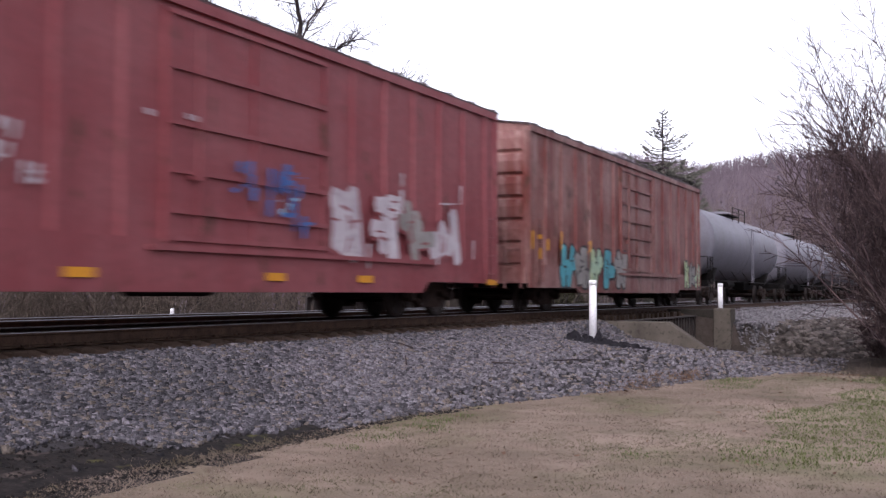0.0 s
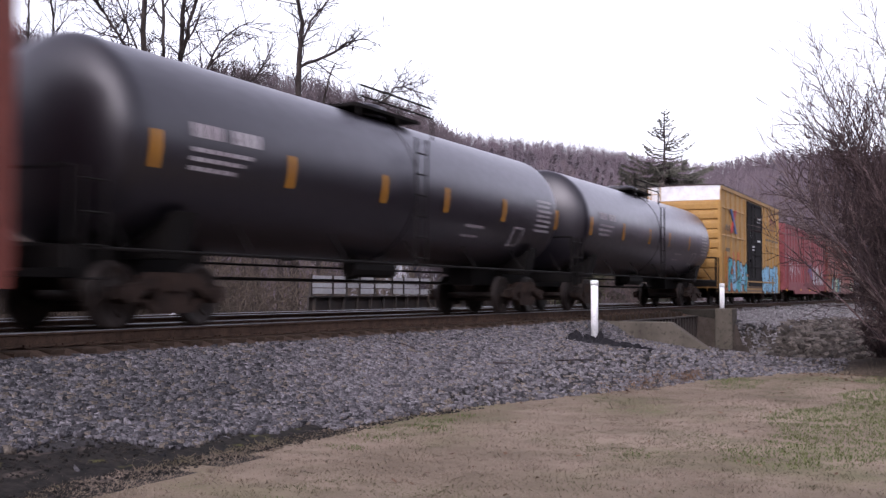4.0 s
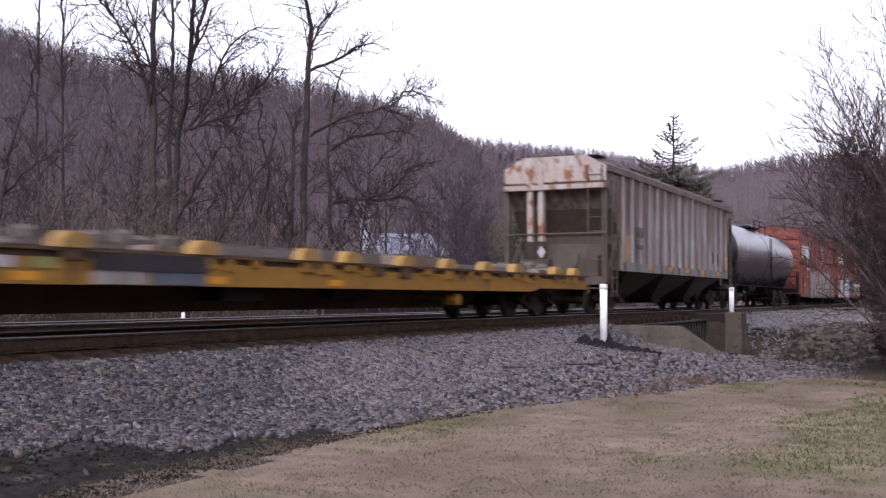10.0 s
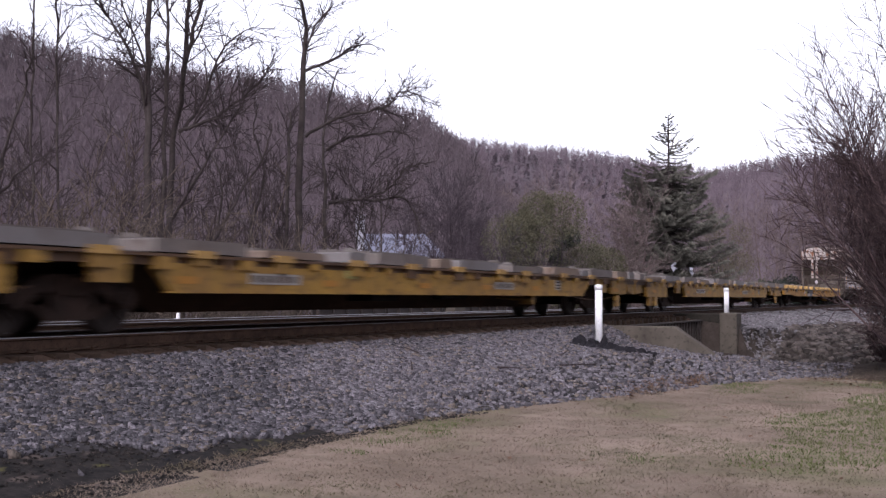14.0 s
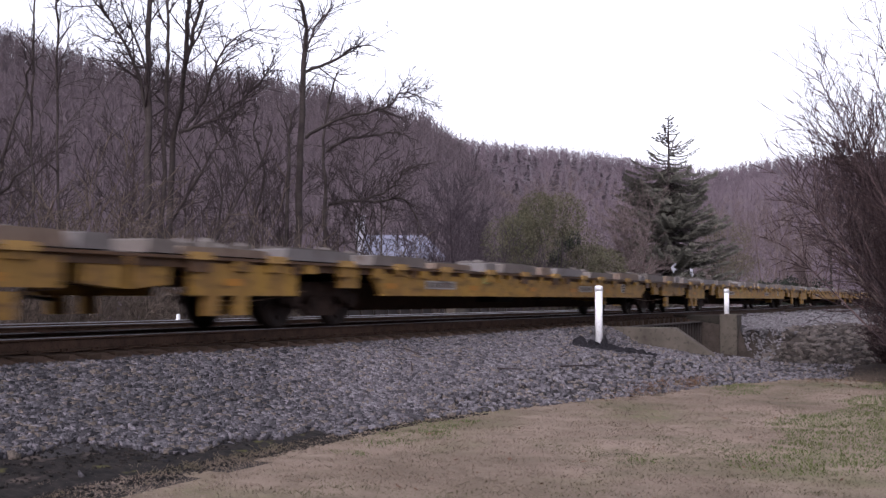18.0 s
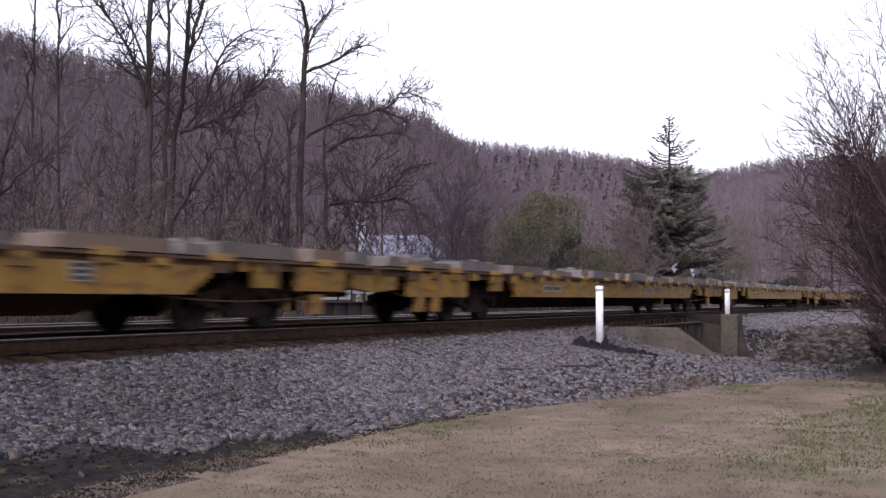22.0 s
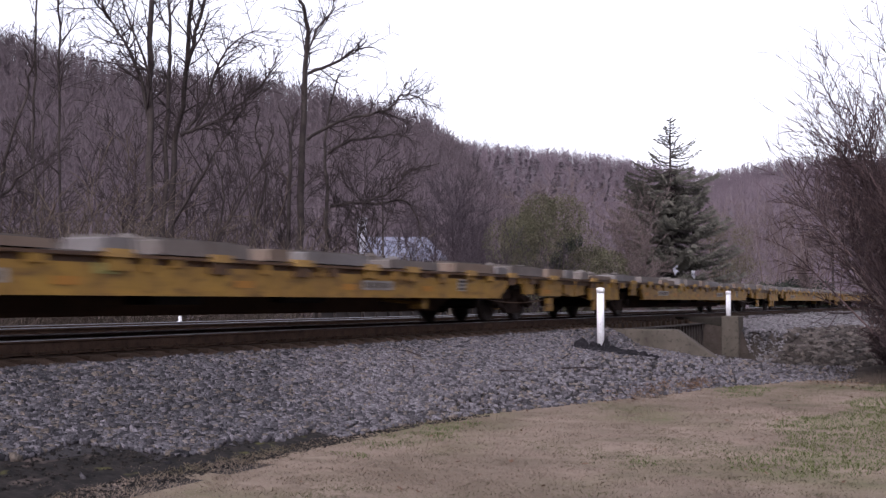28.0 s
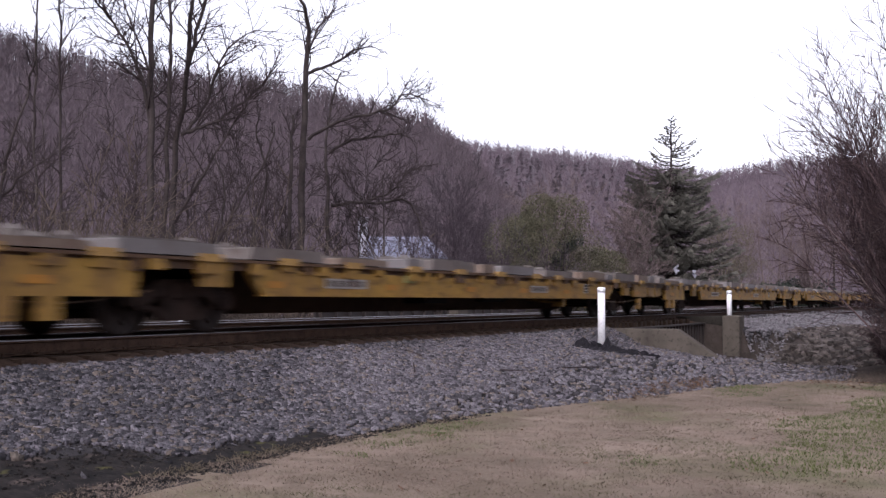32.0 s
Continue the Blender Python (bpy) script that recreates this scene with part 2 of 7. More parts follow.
M_OLIVE = lumps("pale_olive_budding_twigs", (0.10, 0.09, 0.066), (0.17, 0.15, 0.105))
M_STRAW = lumps("dry_lawn_blades", (0.25, 0.197, 0.157), (0.31, 0.25, 0.203), patch=(0.165, 0.128, 0.095), speck=False, moss=(0.15, 0.142, 0.085))
M_GREENBLADE = lumps("green_lawn_blades", (0.09, 0.11, 0.04), (0.155, 0.175, 0.073), speck=False)


def thin_blade(mat, share):
    """Lets light through thin dry blades."""
    tree = mat.node_tree
    body = next(q for q in tree.nodes if q.type == "BSDF_PRINCIPLED")
    out = next(q for q in tree.nodes if q.type == "OUTPUT_MATERIAL")
    glow, both = tree.nodes.new("ShaderNodeBsdfTranslucent"), tree.nodes.new("ShaderNodeMixShader")
    tree.links.new(body.inputs["Base Color"].links[0].from_socket, glow.inputs["Color"])
    both.inputs[0].default_value = share
    tree.links.new(body.outputs[0], both.inputs[1])
    tree.links.new(glow.outputs[0], both.inputs[2])
    tree.links.new(both.outputs[0], out.inputs["Surface"])


thin_blade(M_STRAW, 0.45)
thin_blade(M_GREENBLADE, 0.4)

M_LEAF = lumps("dead_brown_leaves", (0.10, 0.062, 0.042), (0.24, 0.145, 0.095))
M_SIDING = plain("pale_house_siding", (0.31, 0.31, 0.35), (0.25, 0.25, 0.28), 1.0, 0.8)
M_ROOF = plain("blue_grey_metal_roof", (0.185, 0.19, 0.25), (0.145, 0.152, 0.205), 0.8, 0.55)
M_GLASS = plain("dark_window_glass", (0.03, 0.035, 0.045), (0.02, 0.02, 0.03), 1.0, 0.15, bump=0)

# ---------------------------------------------------------------- mesh helpers


def solid(bm, x0, x1, y0, y1, z0, z1):
    """A block, as eight corners."""
    v = [bm.verts.new((x, y, z)) for x in (x0, x1) for y in (y0, y1) for z in (z0, z1)]
    for f in ((0, 1, 3, 2), (4, 6, 7, 5), (0, 4, 5, 1), (2, 3, 7, 6), (0, 2, 6, 4), (1, 5, 7, 3)):
        bm.faces.new([v[i] for i in f])


def slab(bm, outline, axis, a, b):
    """A polygon in the two other axes, given depth from a to b along an axis."""
    def at(p, d):
        q = list(p)
        q.insert(axis, d)
        return q
    lo = [bm.verts.new(at(p, a)) for p in outline]
    hi = [bm.verts.new(at(p, b)) for p in outline]
    n = len(outline)
    bm.faces.new(lo)
    bm.faces.new(hi[::-1])
    for i in range(n):
        bm.faces.new((lo[i], hi[i], hi[(i + 1) % n], lo[(i + 1) % n]))


def tube(bm, p0, p1, r0, r1=None, n=8, caps=True):
    """A tapered round bar from p0 to p1."""
    r1 = r0 if r1 is None else r1
    p0, p1 = Vector(p0), Vector(p1)
    d = (p1 - p0).normalized()
    u = d.orthogonal().normalized()
    w = d.cross(u)
    rings = []
    for p, r in ((p0, r0), (p1, r1)):
        rings.append([bm.verts.new(p + r * (math.cos(2 * math.pi * i / n) * u + math.sin(2 * math.pi * i / n) * w)) for i in range(n)])
    for i in range(n):
        bm.faces.new((rings[0][i], rings[0][(i + 1) % n], rings[1][(i + 1) % n], rings[1][i]))
    if caps:
        bm.faces.new(rings[0][::-1])
        bm.faces.new(rings[1])


def spun(bm, profile, n=32, axis="x"):
    """A body of revolution about x (or z, y) from (along, radius) pairs."""
    rings = []
    for a, r in profile:
        ring = []
        for i in range(n):
            c, s = r * math.cos(2 * math.pi * i / n), r * math.sin(2 * math.pi * i / n)
            ring.append(bm.verts.new((a, c, s) if axis == "x" else (c, a, s) if axis == "y" else (c, s, a)))
        rings.append(ring)
    for p, q in zip(rings, rings[1:]):
        for i in range(n):
            bm.faces.new((p[i], p[(i + 1) % n], q[(i + 1) % n], q[i]))
    bm.faces.new(rings[0])
    bm.faces.new(rings[-1])


def linked(name, bm, material, smooth=False, parent=None):
    bmesh.ops.recalc_face_normals(bm, faces=bm.faces)
    me = bpy.data.meshes.new(name)
    if smooth:
        for f in bm.faces:
            f.smooth = len(f.verts) == 4
    bm.to_mesh(me)
    bm.free()
    me.materials.append(material)
    ob = new(name, me)
    ob.parent = parent
    return ob


def part(name, bm, material, parent, label="", smooth=False):
    """One mesh object under a thing or under a part."""
    ob = linked(name, bm, material, smooth, parent)
    if label:
        tagged(ob, label)
    return ob


def lot(name, verts, tris, material, smooth=False):
    """One mesh from arrays of corners and triangles."""
    me = bpy.data.meshes.new(name)
    v = np.asarray(verts, dtype=np.float32)
    f = np.asarray(tris, dtype=np.int32)
    me.vertices.add(len(v))
    me.vertices.foreach_set("co", v.ravel())
    me.loops.add(f.size)
    me.loops.foreach_set("vertex_index", f.ravel())
    me.polygons.add(len(f))
    me.polygons.foreach_set("loop_start", np.arange(0, f.size, 3, dtype=np.int32))
    me.update(calc_edges=True)
    me.materials.append(material)
    return new(name, me)


def sown(template_v, template_f, places, turns, sizes):
    """Copies of one small shape as arrays: turned about z, scaled and moved."""
    c, s = np.cos(turns)[:, None], np.sin(turns)[:, None]
    x, y, z = template_v[:, 0][None], template_v[:, 1][None], template_v[:, 2][None]
    k = sizes[:, None]
    v = np.stack([(x * c - y * s) * k + places[:, :1], (x * s + y * c) * k + places[:, 1:2], z * k + places[:, 2:3]], axis=2)
    f = template_f[None] + (np.arange(len(places)) * len(template_v))[:, None, None]
    return v.reshape(-1, 3), f.reshape(-1, 3)


def joined(pieces):
    vs, fs, k = [], [], 0
    for v, f in pieces:
        vs.append(v)
        fs.append(f + k)
        k += len(v)
    return np.concatenate(vs), np.concatenate(fs)

# ---------------------------------------------------------------- ground


def ease(a, b, v):
    k = min(1.0, max(0.0, (v - a) / (b - a)))
    return k * k * (3 - 2 * k)


def toe(x):
    """Where the near ballast slope meets the lawn."""
    return -4.0 - 1.4 * ease(12, 18, x) - 2.3 * ease(16, 25, x)


def dirt_edge(x):
    """Lower edge of the stones; bare dark dirt lies between it and the lawn."""
    return max(toe(x) + 0.15, -3.1 - 0.85 * ease(6.0, 10.0, x))


def ditch(x, y):
    """Depth share of the creek bed that runs under the bridge."""
    near = 31.4 + 0.35 * max(0.0, -4.5 - y)
    wall = 1 - ease(-4.2, -3.3, y)
    far0, far1 = 39.6 - 1.6 * wall, 40.3 + 5.5 * wall
    return ease(near - 1.2, near + 2.4, x) * (1 - ease(far0, far1, x))


def ground_z(x, y):
    n = noise.noise((x * 0.35, y * 0.35, 0.0))
    if y < -1.5:
        t = toe(x)
        k = min(1.0, (-1.5 - y) / (-1.5 - t))
        z = -0.33 - 0.8 * k ** 1.05 - 0.01 * max(0, t - y)
        if x > 33:
            far = ease(36, 41, x)
            z = z * (1 - far) + far * (-0.34 - 0.22 * min(4.0, max(0.0, -2.4 - y)) + 0.14 * noise.noise((x * 0.9, y * 0.9, 4)))
        z += 0.05 * n - 0.36 * ease(22.5, 27.5, x) * (1 - ease(31, 33, x)) * ease(1.6, 2.7, -y)
    elif y < 5.9:
        z = -0.2 - 0.13 * max(ease(1.28, 1.5, -y), ease(1.28, 1.5, y)) + 0.13 * max(0.0, 1 - abs(y - 4.27) / 1.3) * 0.9
    else:
        z = -0.33 - 1.1 * ease(8.4, 12.5, y) + 0.25 * ease(9, 14, y) * n - 0.5 * ease(20, 60, y)
    d = ditch(x, y)
    if d > 0:
        z = z * (1 - d) + min(z, -2.0 + 0.1 * n) * d
    return z


def spaced(a, b, step, lo, hi, grow):
    """Even steps between a and b, growing steps out to lo and hi."""
    out = list(np.arange(a, b, step))
    s, v = step, b
    while v < hi:
        out.append(v)
        s *= grow
        v += s
    s, v = step, a - step
    while v > lo:
        out.insert(0, v)
        s *= grow
        v -= s
    return out


def thatch():
    """Dry straw lawn floor, browner and greener in patches."""
    n = Nodes("straw_coloured_thatch", 0.95)
    c = n.mix(n.ramp(n.noise(0.55, 5), 0.36, 0.66), (0.282, 0.222, 0.174), (0.16, 0.124, 0.093))
    c = n.mix(n.ramp(n.noise(0.33, 4), 0.52, 0.7), c, (0.14, 0.135, 0.07))
    c = n.mix(n.ramp(n.noise(2.6, 6), 0.5, 0.8), c, (0.135, 0.105, 0.078))
    n.colour(c)
    n.bump(n.noise(22.0, 4), 0.4, 0.02)
    return n.mat


M_LAWNSOIL = thatch()
# Underlay darkened so gaps between the stones read as shaded.
M_GRIT = plain("dark_gap_grit", (0.06, 0.057, 0.06), (0.034, 0.031, 0.032), 6.0, 0.95, bump=0.5, depth=0.02)
def dirt():
    """Damp black dirt with pale silt and moss in patches."""
    n = Nodes("damp_black_dirt", 0.85)
    c = n.mix(n.ramp(n.noise(9.0, 4), 0.35, 0.7), (0.013, 0.012, 0.012), (0.034, 0.029, 0.027))
    c = n.mix(n.ramp(n.noise(1.15, 4, n.stretch(0.7, 1.6, 1)), 0.59, 0.66), c, (0.14, 0.11, 0.096))
    c = n.mix(n.ramp(n.noise(2.1, 3, n.stretch(0.8, 1.3, 1)), 0.64, 0.7), c, (0.085, 0.08, 0.03))
    n.colour(c)
    n.bump(n.noise(14.0, 4), 0.5, 0.02)
    return n.mat


M_DIRT = dirt()
M_LITTER = plain("brown_leaf_litter", (0.14, 0.105, 0.085), (0.085, 0.062, 0.052), 0.6, 0.95, bump=0.4, depth=0.05)
M_BROWNGRIT = plain("rust_brown_track_grit", (0.085, 0.056, 0.042), (0.045, 0.03, 0.022), 5.0, 0.95, bump=0.6, depth=0.02)
M_BANK = plain("brown_bank_soil", (0.062, 0.049, 0.042), (0.032, 0.026, 0.022), 2.5, 0.95, bump=0.6, depth=0.03)


def ground():
    xs = spaced(-4, 50, 0.36, -1500, 3500, 1.16)
    ys = spaced(-14, 9, 0.3, -2500, 3500, 1.17)
    bm = bmesh.new()
    rows = [[bm.verts.new((x, y, ground_z(x, y))) for y in ys] for x in xs]
    for i in range(len(xs) - 1):
        for j in range(len(ys) - 1):
            f = bm.faces.new((rows[i][j], rows[i + 1][j], rows[i + 1][j + 1], rows[i][j + 1]))
            f.smooth = True
            x, y = 0.5 * (xs[i] + xs[i + 1]), 0.5 * (ys[j] + ys[j + 1])
            wob = 0.35 * noise.noise((x * 1.3, y * 1.3, 2))
            t = toe(x) + wob
            if y > 9:
                f.material_index = 2
            elif abs(y) < 1.5:
                f.material_index = 5
            elif y > dirt_edge(x) + wob or (x > 41 and y > -3.4 + wob):
                f.material_index = 4 if x > 29.5 and ditch(x, y) > 0.1 else 1
            elif x > 30 + wob * 3:
                f.material_index = 4
            elif y > t - 0.5 * (1 - ease(8, 13, x)) - 0.1:
                f.material_index = 3
            else:
                f.material_index = 0
    ob = linked("ground", bm, M_LAWNSOIL)
    for m in (M_GRIT, M_LITTER, M_DIRT, M_BANK, M_BROWNGRIT):
        ob.data.materials.append(m)
    tagged(ob, "valley ground with dry lawn, ballast slope and creek bed", "ground", kind="structure")


ground()

# ---------------------------------------------------------------- the two tracks
HEAD = 0.036


def rail_outline():
    return [(-0.075, -0.18), (0.075, -0.18), (0.075, -0.168), (0.012, -0.15), (0.012, -0.045), (HEAD, -0.036), (HEAD, -0.006), (HEAD - 0.006, 0),
            (-HEAD + 0.006, 0), (-HEAD, -0.006), (-HEAD, -0.036), (-0.012, -0.045), (-0.012, -0.15), (-0.075, -0.168)]


def tie_mesh():
    bm = bmesh.new()
    solid(bm, -0.115, 0.115, -1.3, 1.3, -0.37, -0.183)
    bmesh.ops.bevel(bm, geom=bm.edges[:], offset=0.012, segments=1, affect="EDGES")
    me = bpy.data.meshes.new("tie")
    bm.to_mesh(me)
    bm.free()
    me.materials.append(M_TIE)
    return me


def track(y, label, singly):
    base = tagged(new("railway_track"), label, "railway track", "parallel railway tracks", "structure")
    base.location = (0, y, 0)
    for side in (-0.7535, 0.7535):
        bm = bmesh.new()
        slab(bm, [(side + a, b) for a, b in rail_outline()], 0, -60, 900)
        rail = part("rail", bm, M_RAILSIDE, base, "rusty steel rail")
        bm = bmesh.new()
        slab(bm, [(side - HEAD - 0.002, -0.012), (side - HEAD - 0.001, -0.004), (side - 0.026, 0.003), (side + 0.026, 0.003), (side + HEAD + 0.001, -0.004), (side + HEAD + 0.002, -0.012)], 0, -60, 900)
        part("rail_head", bm, M_RAILTOP, rail, "polished running surface")
    me = tie_mesh()
    r = random.Random(7 + singly)
    x = -3.0
    while x < 62 and singly:
        ob = new("tie", me)
        ob.parent = base
        ob.matrix_basis = pose(x, r.uniform(-0.05, 0.05), r.uniform(-0.012, 0), 0, 0, r.uniform(-1.2, 1.2))
        x += 0.52 + r.uniform(-0.02, 0.02)
    bm = bmesh.new()
    while x < 320:
        solid(bm, x - 0.11, x + 0.11, -1.3, 1.3, -0.37, -0.185)
        x += 0.54
    tagged(part("far_ties", bm, M_TIE, base, "rows of dark timber ties"), kind="stuff")
    # tie plates and spike heads under the near rail
    if singly:
        bm = bmesh.new()
        x = -3.0
        while x < 40:
            solid(bm, x - 0.09, x + 0.09, -0.93, -0.58, -0.183, -0.172)
            for dx in (-0.05, 0.05):
                solid(bm, x + dx - 0.012, x + dx + 0.012, -0.86, -0.835, -0.172, -0.145)
            x += 0.52
        tagged(part("tie_plates", bm, M_RAILSIDE, base, "rusty plates with spikes"), kind="stuff")


track(0.0, "near railway track, rusty rails on creosoted ties", True)
track(4.27, "second railway track behind the train, on ballast", False)

# ---------------------------------------------------------------- ballast stones


def stone_shapes(r, count=5):
    out = []
    for _ in range(count):
        v = np.array([(x, y, z) for x in (-1, 1) for y in (-1, 1) for z in (-1, 1)], float)
        v *= np.array([r.uniform(0.75, 1.3), r.uniform(0.6, 1.0), r.uniform(0.45, 0.85)])
        v += np.array([[r.uniform(-0.42, 0.42) for _ in range(3)] for _ in range(8)])
        f = np.array([(0, 1, 3), (0, 3, 2), (4, 6, 7), (4, 7, 5), (0, 4, 5), (0, 5, 1), (2, 3, 7), (2, 7, 6), (0, 2, 6), (0, 6, 4), (1, 5, 7), (1, 7, 3)])
        a, b = r.uniform(0, 6.3), r.uniform(-0.6, 0.6)
        ca, sa, cb, sb = math.cos(a), math.sin(a), math.cos(b), math.sin(b)
        v = v @ np.array([[ca, sa, 0], [-sa, ca, 0], [0, 0, 1]]) @ np.array([[1, 0, 0], [0, cb, sb], [0, -sb, cb]])
        out.append((v, f))
    return out


def scatter_stones(name, label, count, where, lo, hi, material, seed):
    r = random.Random(seed)
    shapes = stone_shapes(r, 7)
    spots = [[] for _ in shapes]
    made = 0
    while made < count:
        p = where(r)
        if p is None:
            continue
        spots[made % len(shapes)].append(p)
        made += 1
    pieces = []
    for (v, f), s in zip(shapes, spots):
        s = np.array(s)
        size = np.array([r.uniform(lo, hi) for _ in range(len(s))])
        s[:, 2] += size * 0.25
        pieces.append(sown(v, f, s, np.array([r.uniform(0, 6.3) for _ in range(len(s))]), size))
    ob = lot(name, *joined(pieces), material)
    tagged(ob, label, "gravel", kind="stuff")
    return ob


def dark_share(x, y):
    """Share of dark stones: high beside the near end of the slope, with uneven patches."""
    return 0.74 - 0.66 * ease(8.0, 16.0, x) + 0.5 * noise.noise((x * 0.25, y * 0.7, 6)) - 0.25 * ease(-2.4, -3.6, y) * ease(8, 12, x)


def on_slope(r, dark=False):
    x = 4.0 + 33 * r.random() ** 1.5
    t = toe(x)
    y = r.uniform(t - 0.25, -1.42)
    if x > 29.6 and y > -4.3:
        return None
    edge = dirt_edge(x) + 0.3 * noise.noise((x * 1.1, y, 1))
    if y < edge and r.random() < (0.998 if x < 11 else 0.7):
        return None
    if (r.random() < dark_share(x, y)) != dark:
        return None
    return (x, y, ground_z(x, y))


def on_dark_slope(r):
    return on_slope(r, True)


def far_edge(x):
    """Lower edge of the pale ballast beyond the bridge."""
    return -4.3 - 0.05 * (x - 41)


def on_far_side(r):
    x = 40.2 + 50 * r.random() ** 1.8
    y = r.uniform(far_edge(x), -1.3)
    if x < 41.4 and -3.35 < y < -2.4 or x < 41.0 and y > -3.0:
        return None
    return (x, y, ground_z(x, y))


def between_tracks(r):
    x = 5 + 60 * r.random() ** 1.3
    y = r.uniform(0.9, 8.0)
    return (x, y, ground_z(x, y) + 0.02)


def on_bank(r):
    x = r.uniform(34, 62)
    y = r.uniform(-10.5, -3.0)
    if (x < 41.2 and y > -3.3) or y > far_edge(x) + 0.4:
        return None
    return (x, y, ground_z(x, y))


scatter_stones("ballast_stones", "loose grey crushed ballast stones on the track slope", 33000, on_slope, 0.02, 0.046, M_STONE, 3)
scatter_stones("dirty_ballast_stones", "dark ballast stones on the track slope", 17000, on_dark_slope, 0.02, 0.046, M_DARKSTONE, 13)


def in_dirt(r):
    x = r.uniform(5, 14)
    y = r.uniform(toe(x) - 0.5, dirt_edge(x) + 0.15)
    return (x, y, ground_z(x, y) - 0.004)


def fine_grit(r):
    x = 4.5 + 22 * r.random() ** 1.4
    y = r.uniform(dirt_edge(x), -1.45)
    return (x, y, ground_z(x, y))


M_CLOD = lumps("damp_dark_clods", (0.012, 0.011, 0.011), (0.045, 0.038, 0.034))
scatter_stones("dirt_clods", "damp dark dirt crumbs below the ballast", 4500, in_dirt, 0.005, 0.017, M_CLOD, 8)
scatter_stones("fine_ballast_grit", "small grey stone chips among the ballast", 8000, fine_grit, 0.008, 0.018, M_DARKSTONE, 9)
scatter_stones("far_ballast_stones", "grey ballast stones beyond the bridge", 9000, on_far_side, 0.03, 0.05, M_PALESTONE, 4)
scatter_stones("middle_ballast_stones", "grey ballast stones between the two tracks", 5500, between_tracks, 0.024, 0.042, M_STONE, 5)
scatter_stones("bank_rubble", "brown rubble stones on the creek bank", 3400, on_bank, 0.03, 0.13, M_RIPRAP, 6)

# ---------------------------------------------------------------- lawn


def green_share(x, y):
    """Where the lawn is green: mostly away from the track."""
    return 0.95 * ease(8.3, 9.6, -y) * ease(8.5, 11.5, x + 0.8 * (y + 9)) + 0.3 * (1 - ease(0.5, 2.0, abs(x - 20.5) + 2 * abs(y + 7.3))) - 0.42


def lawn_blades(name, label, material, count, seed, green, high=(0.006, 0.021), tufted=0.5):
    """Short blades, leaning every way, thicker in tufts."""
    r = np.random.RandomState(seed)
    many = count * 3
    x = 3.2 + 27 * r.rand(many) ** 1.35
    y = -12.2 + 8.9 * r.rand(many)
    edge = np.array([toe(a) + 0.02 + 0.4 * noise.noise((a * 1.3, b * 1.3, 2)) + 0.2 * noise.noise((a * 4, b * 4, 7)) for a, b in zip(x, y)])
    patch = np.array([noise.noise((a * 0.5, b * 0.5, 9)) + 0.25 * noise.noise((a * 2.1, b * 2.1, 3)) + green_share(a, b) for a, b in zip(x, y)])
    tuft = np.array([noise.noise((a * 3.2, b * 3.2, 5)) + 0.6 * noise.noise((a * 7.5, b * 7.5, 8)) for a, b in zip(x, y)])
    keep = y < edge
    keep &= (patch > 0.05 + 0.25 * r.rand(many)) if green else (patch < 0.1 + 0.5 * r.rand(many))
    keep &= tuft > -0.35 - (1 - tufted) * r.rand(many)
    x, y, tuft = x[keep][:count], y[keep][:count], tuft[keep][:count]
    z = np.array([ground_z(a, b) for a, b in zip(x, y)])
    n = len(x)
    turn, lean = r.rand(n) * 6.283, 0.012 + 0.04 * r.rand(n)
    h = (high[0] + (high[1] - high[0]) * r.rand(n)) * (1 + 0.9 * np.clip(tuft, -0.5, 1))
    w = 0.003 + 0.004 * r.rand(n)
    c, s = np.cos(turn), np.sin(turn)
    base = np.stack([x, y, z], 1)
    a = base + np.stack([c * w, s * w, 0 * w], 1)
    b = base - np.stack([c * w, s * w, 0 * w], 1)
    tip = base + np.stack([-s * lean, c * lean, h], 1)
    ob = lot(name, np.stack([a, b, tip], 1).reshape(-1, 3), np.arange(3 * n).reshape(-1, 3), material)
    tagged(ob, label, "grass", kind="stuff")


lawn_blades("dry_grass", "short dry straw-coloured winter lawn", M_STRAW, 200000, 11, False)
lawn_blades("green_grass", "green patches in the winter lawn", M_GREENBLADE, 90000, 12, True, (0.012, 0.036), 0.8)

# ---------------------------------------------------------------- bridge over the creek


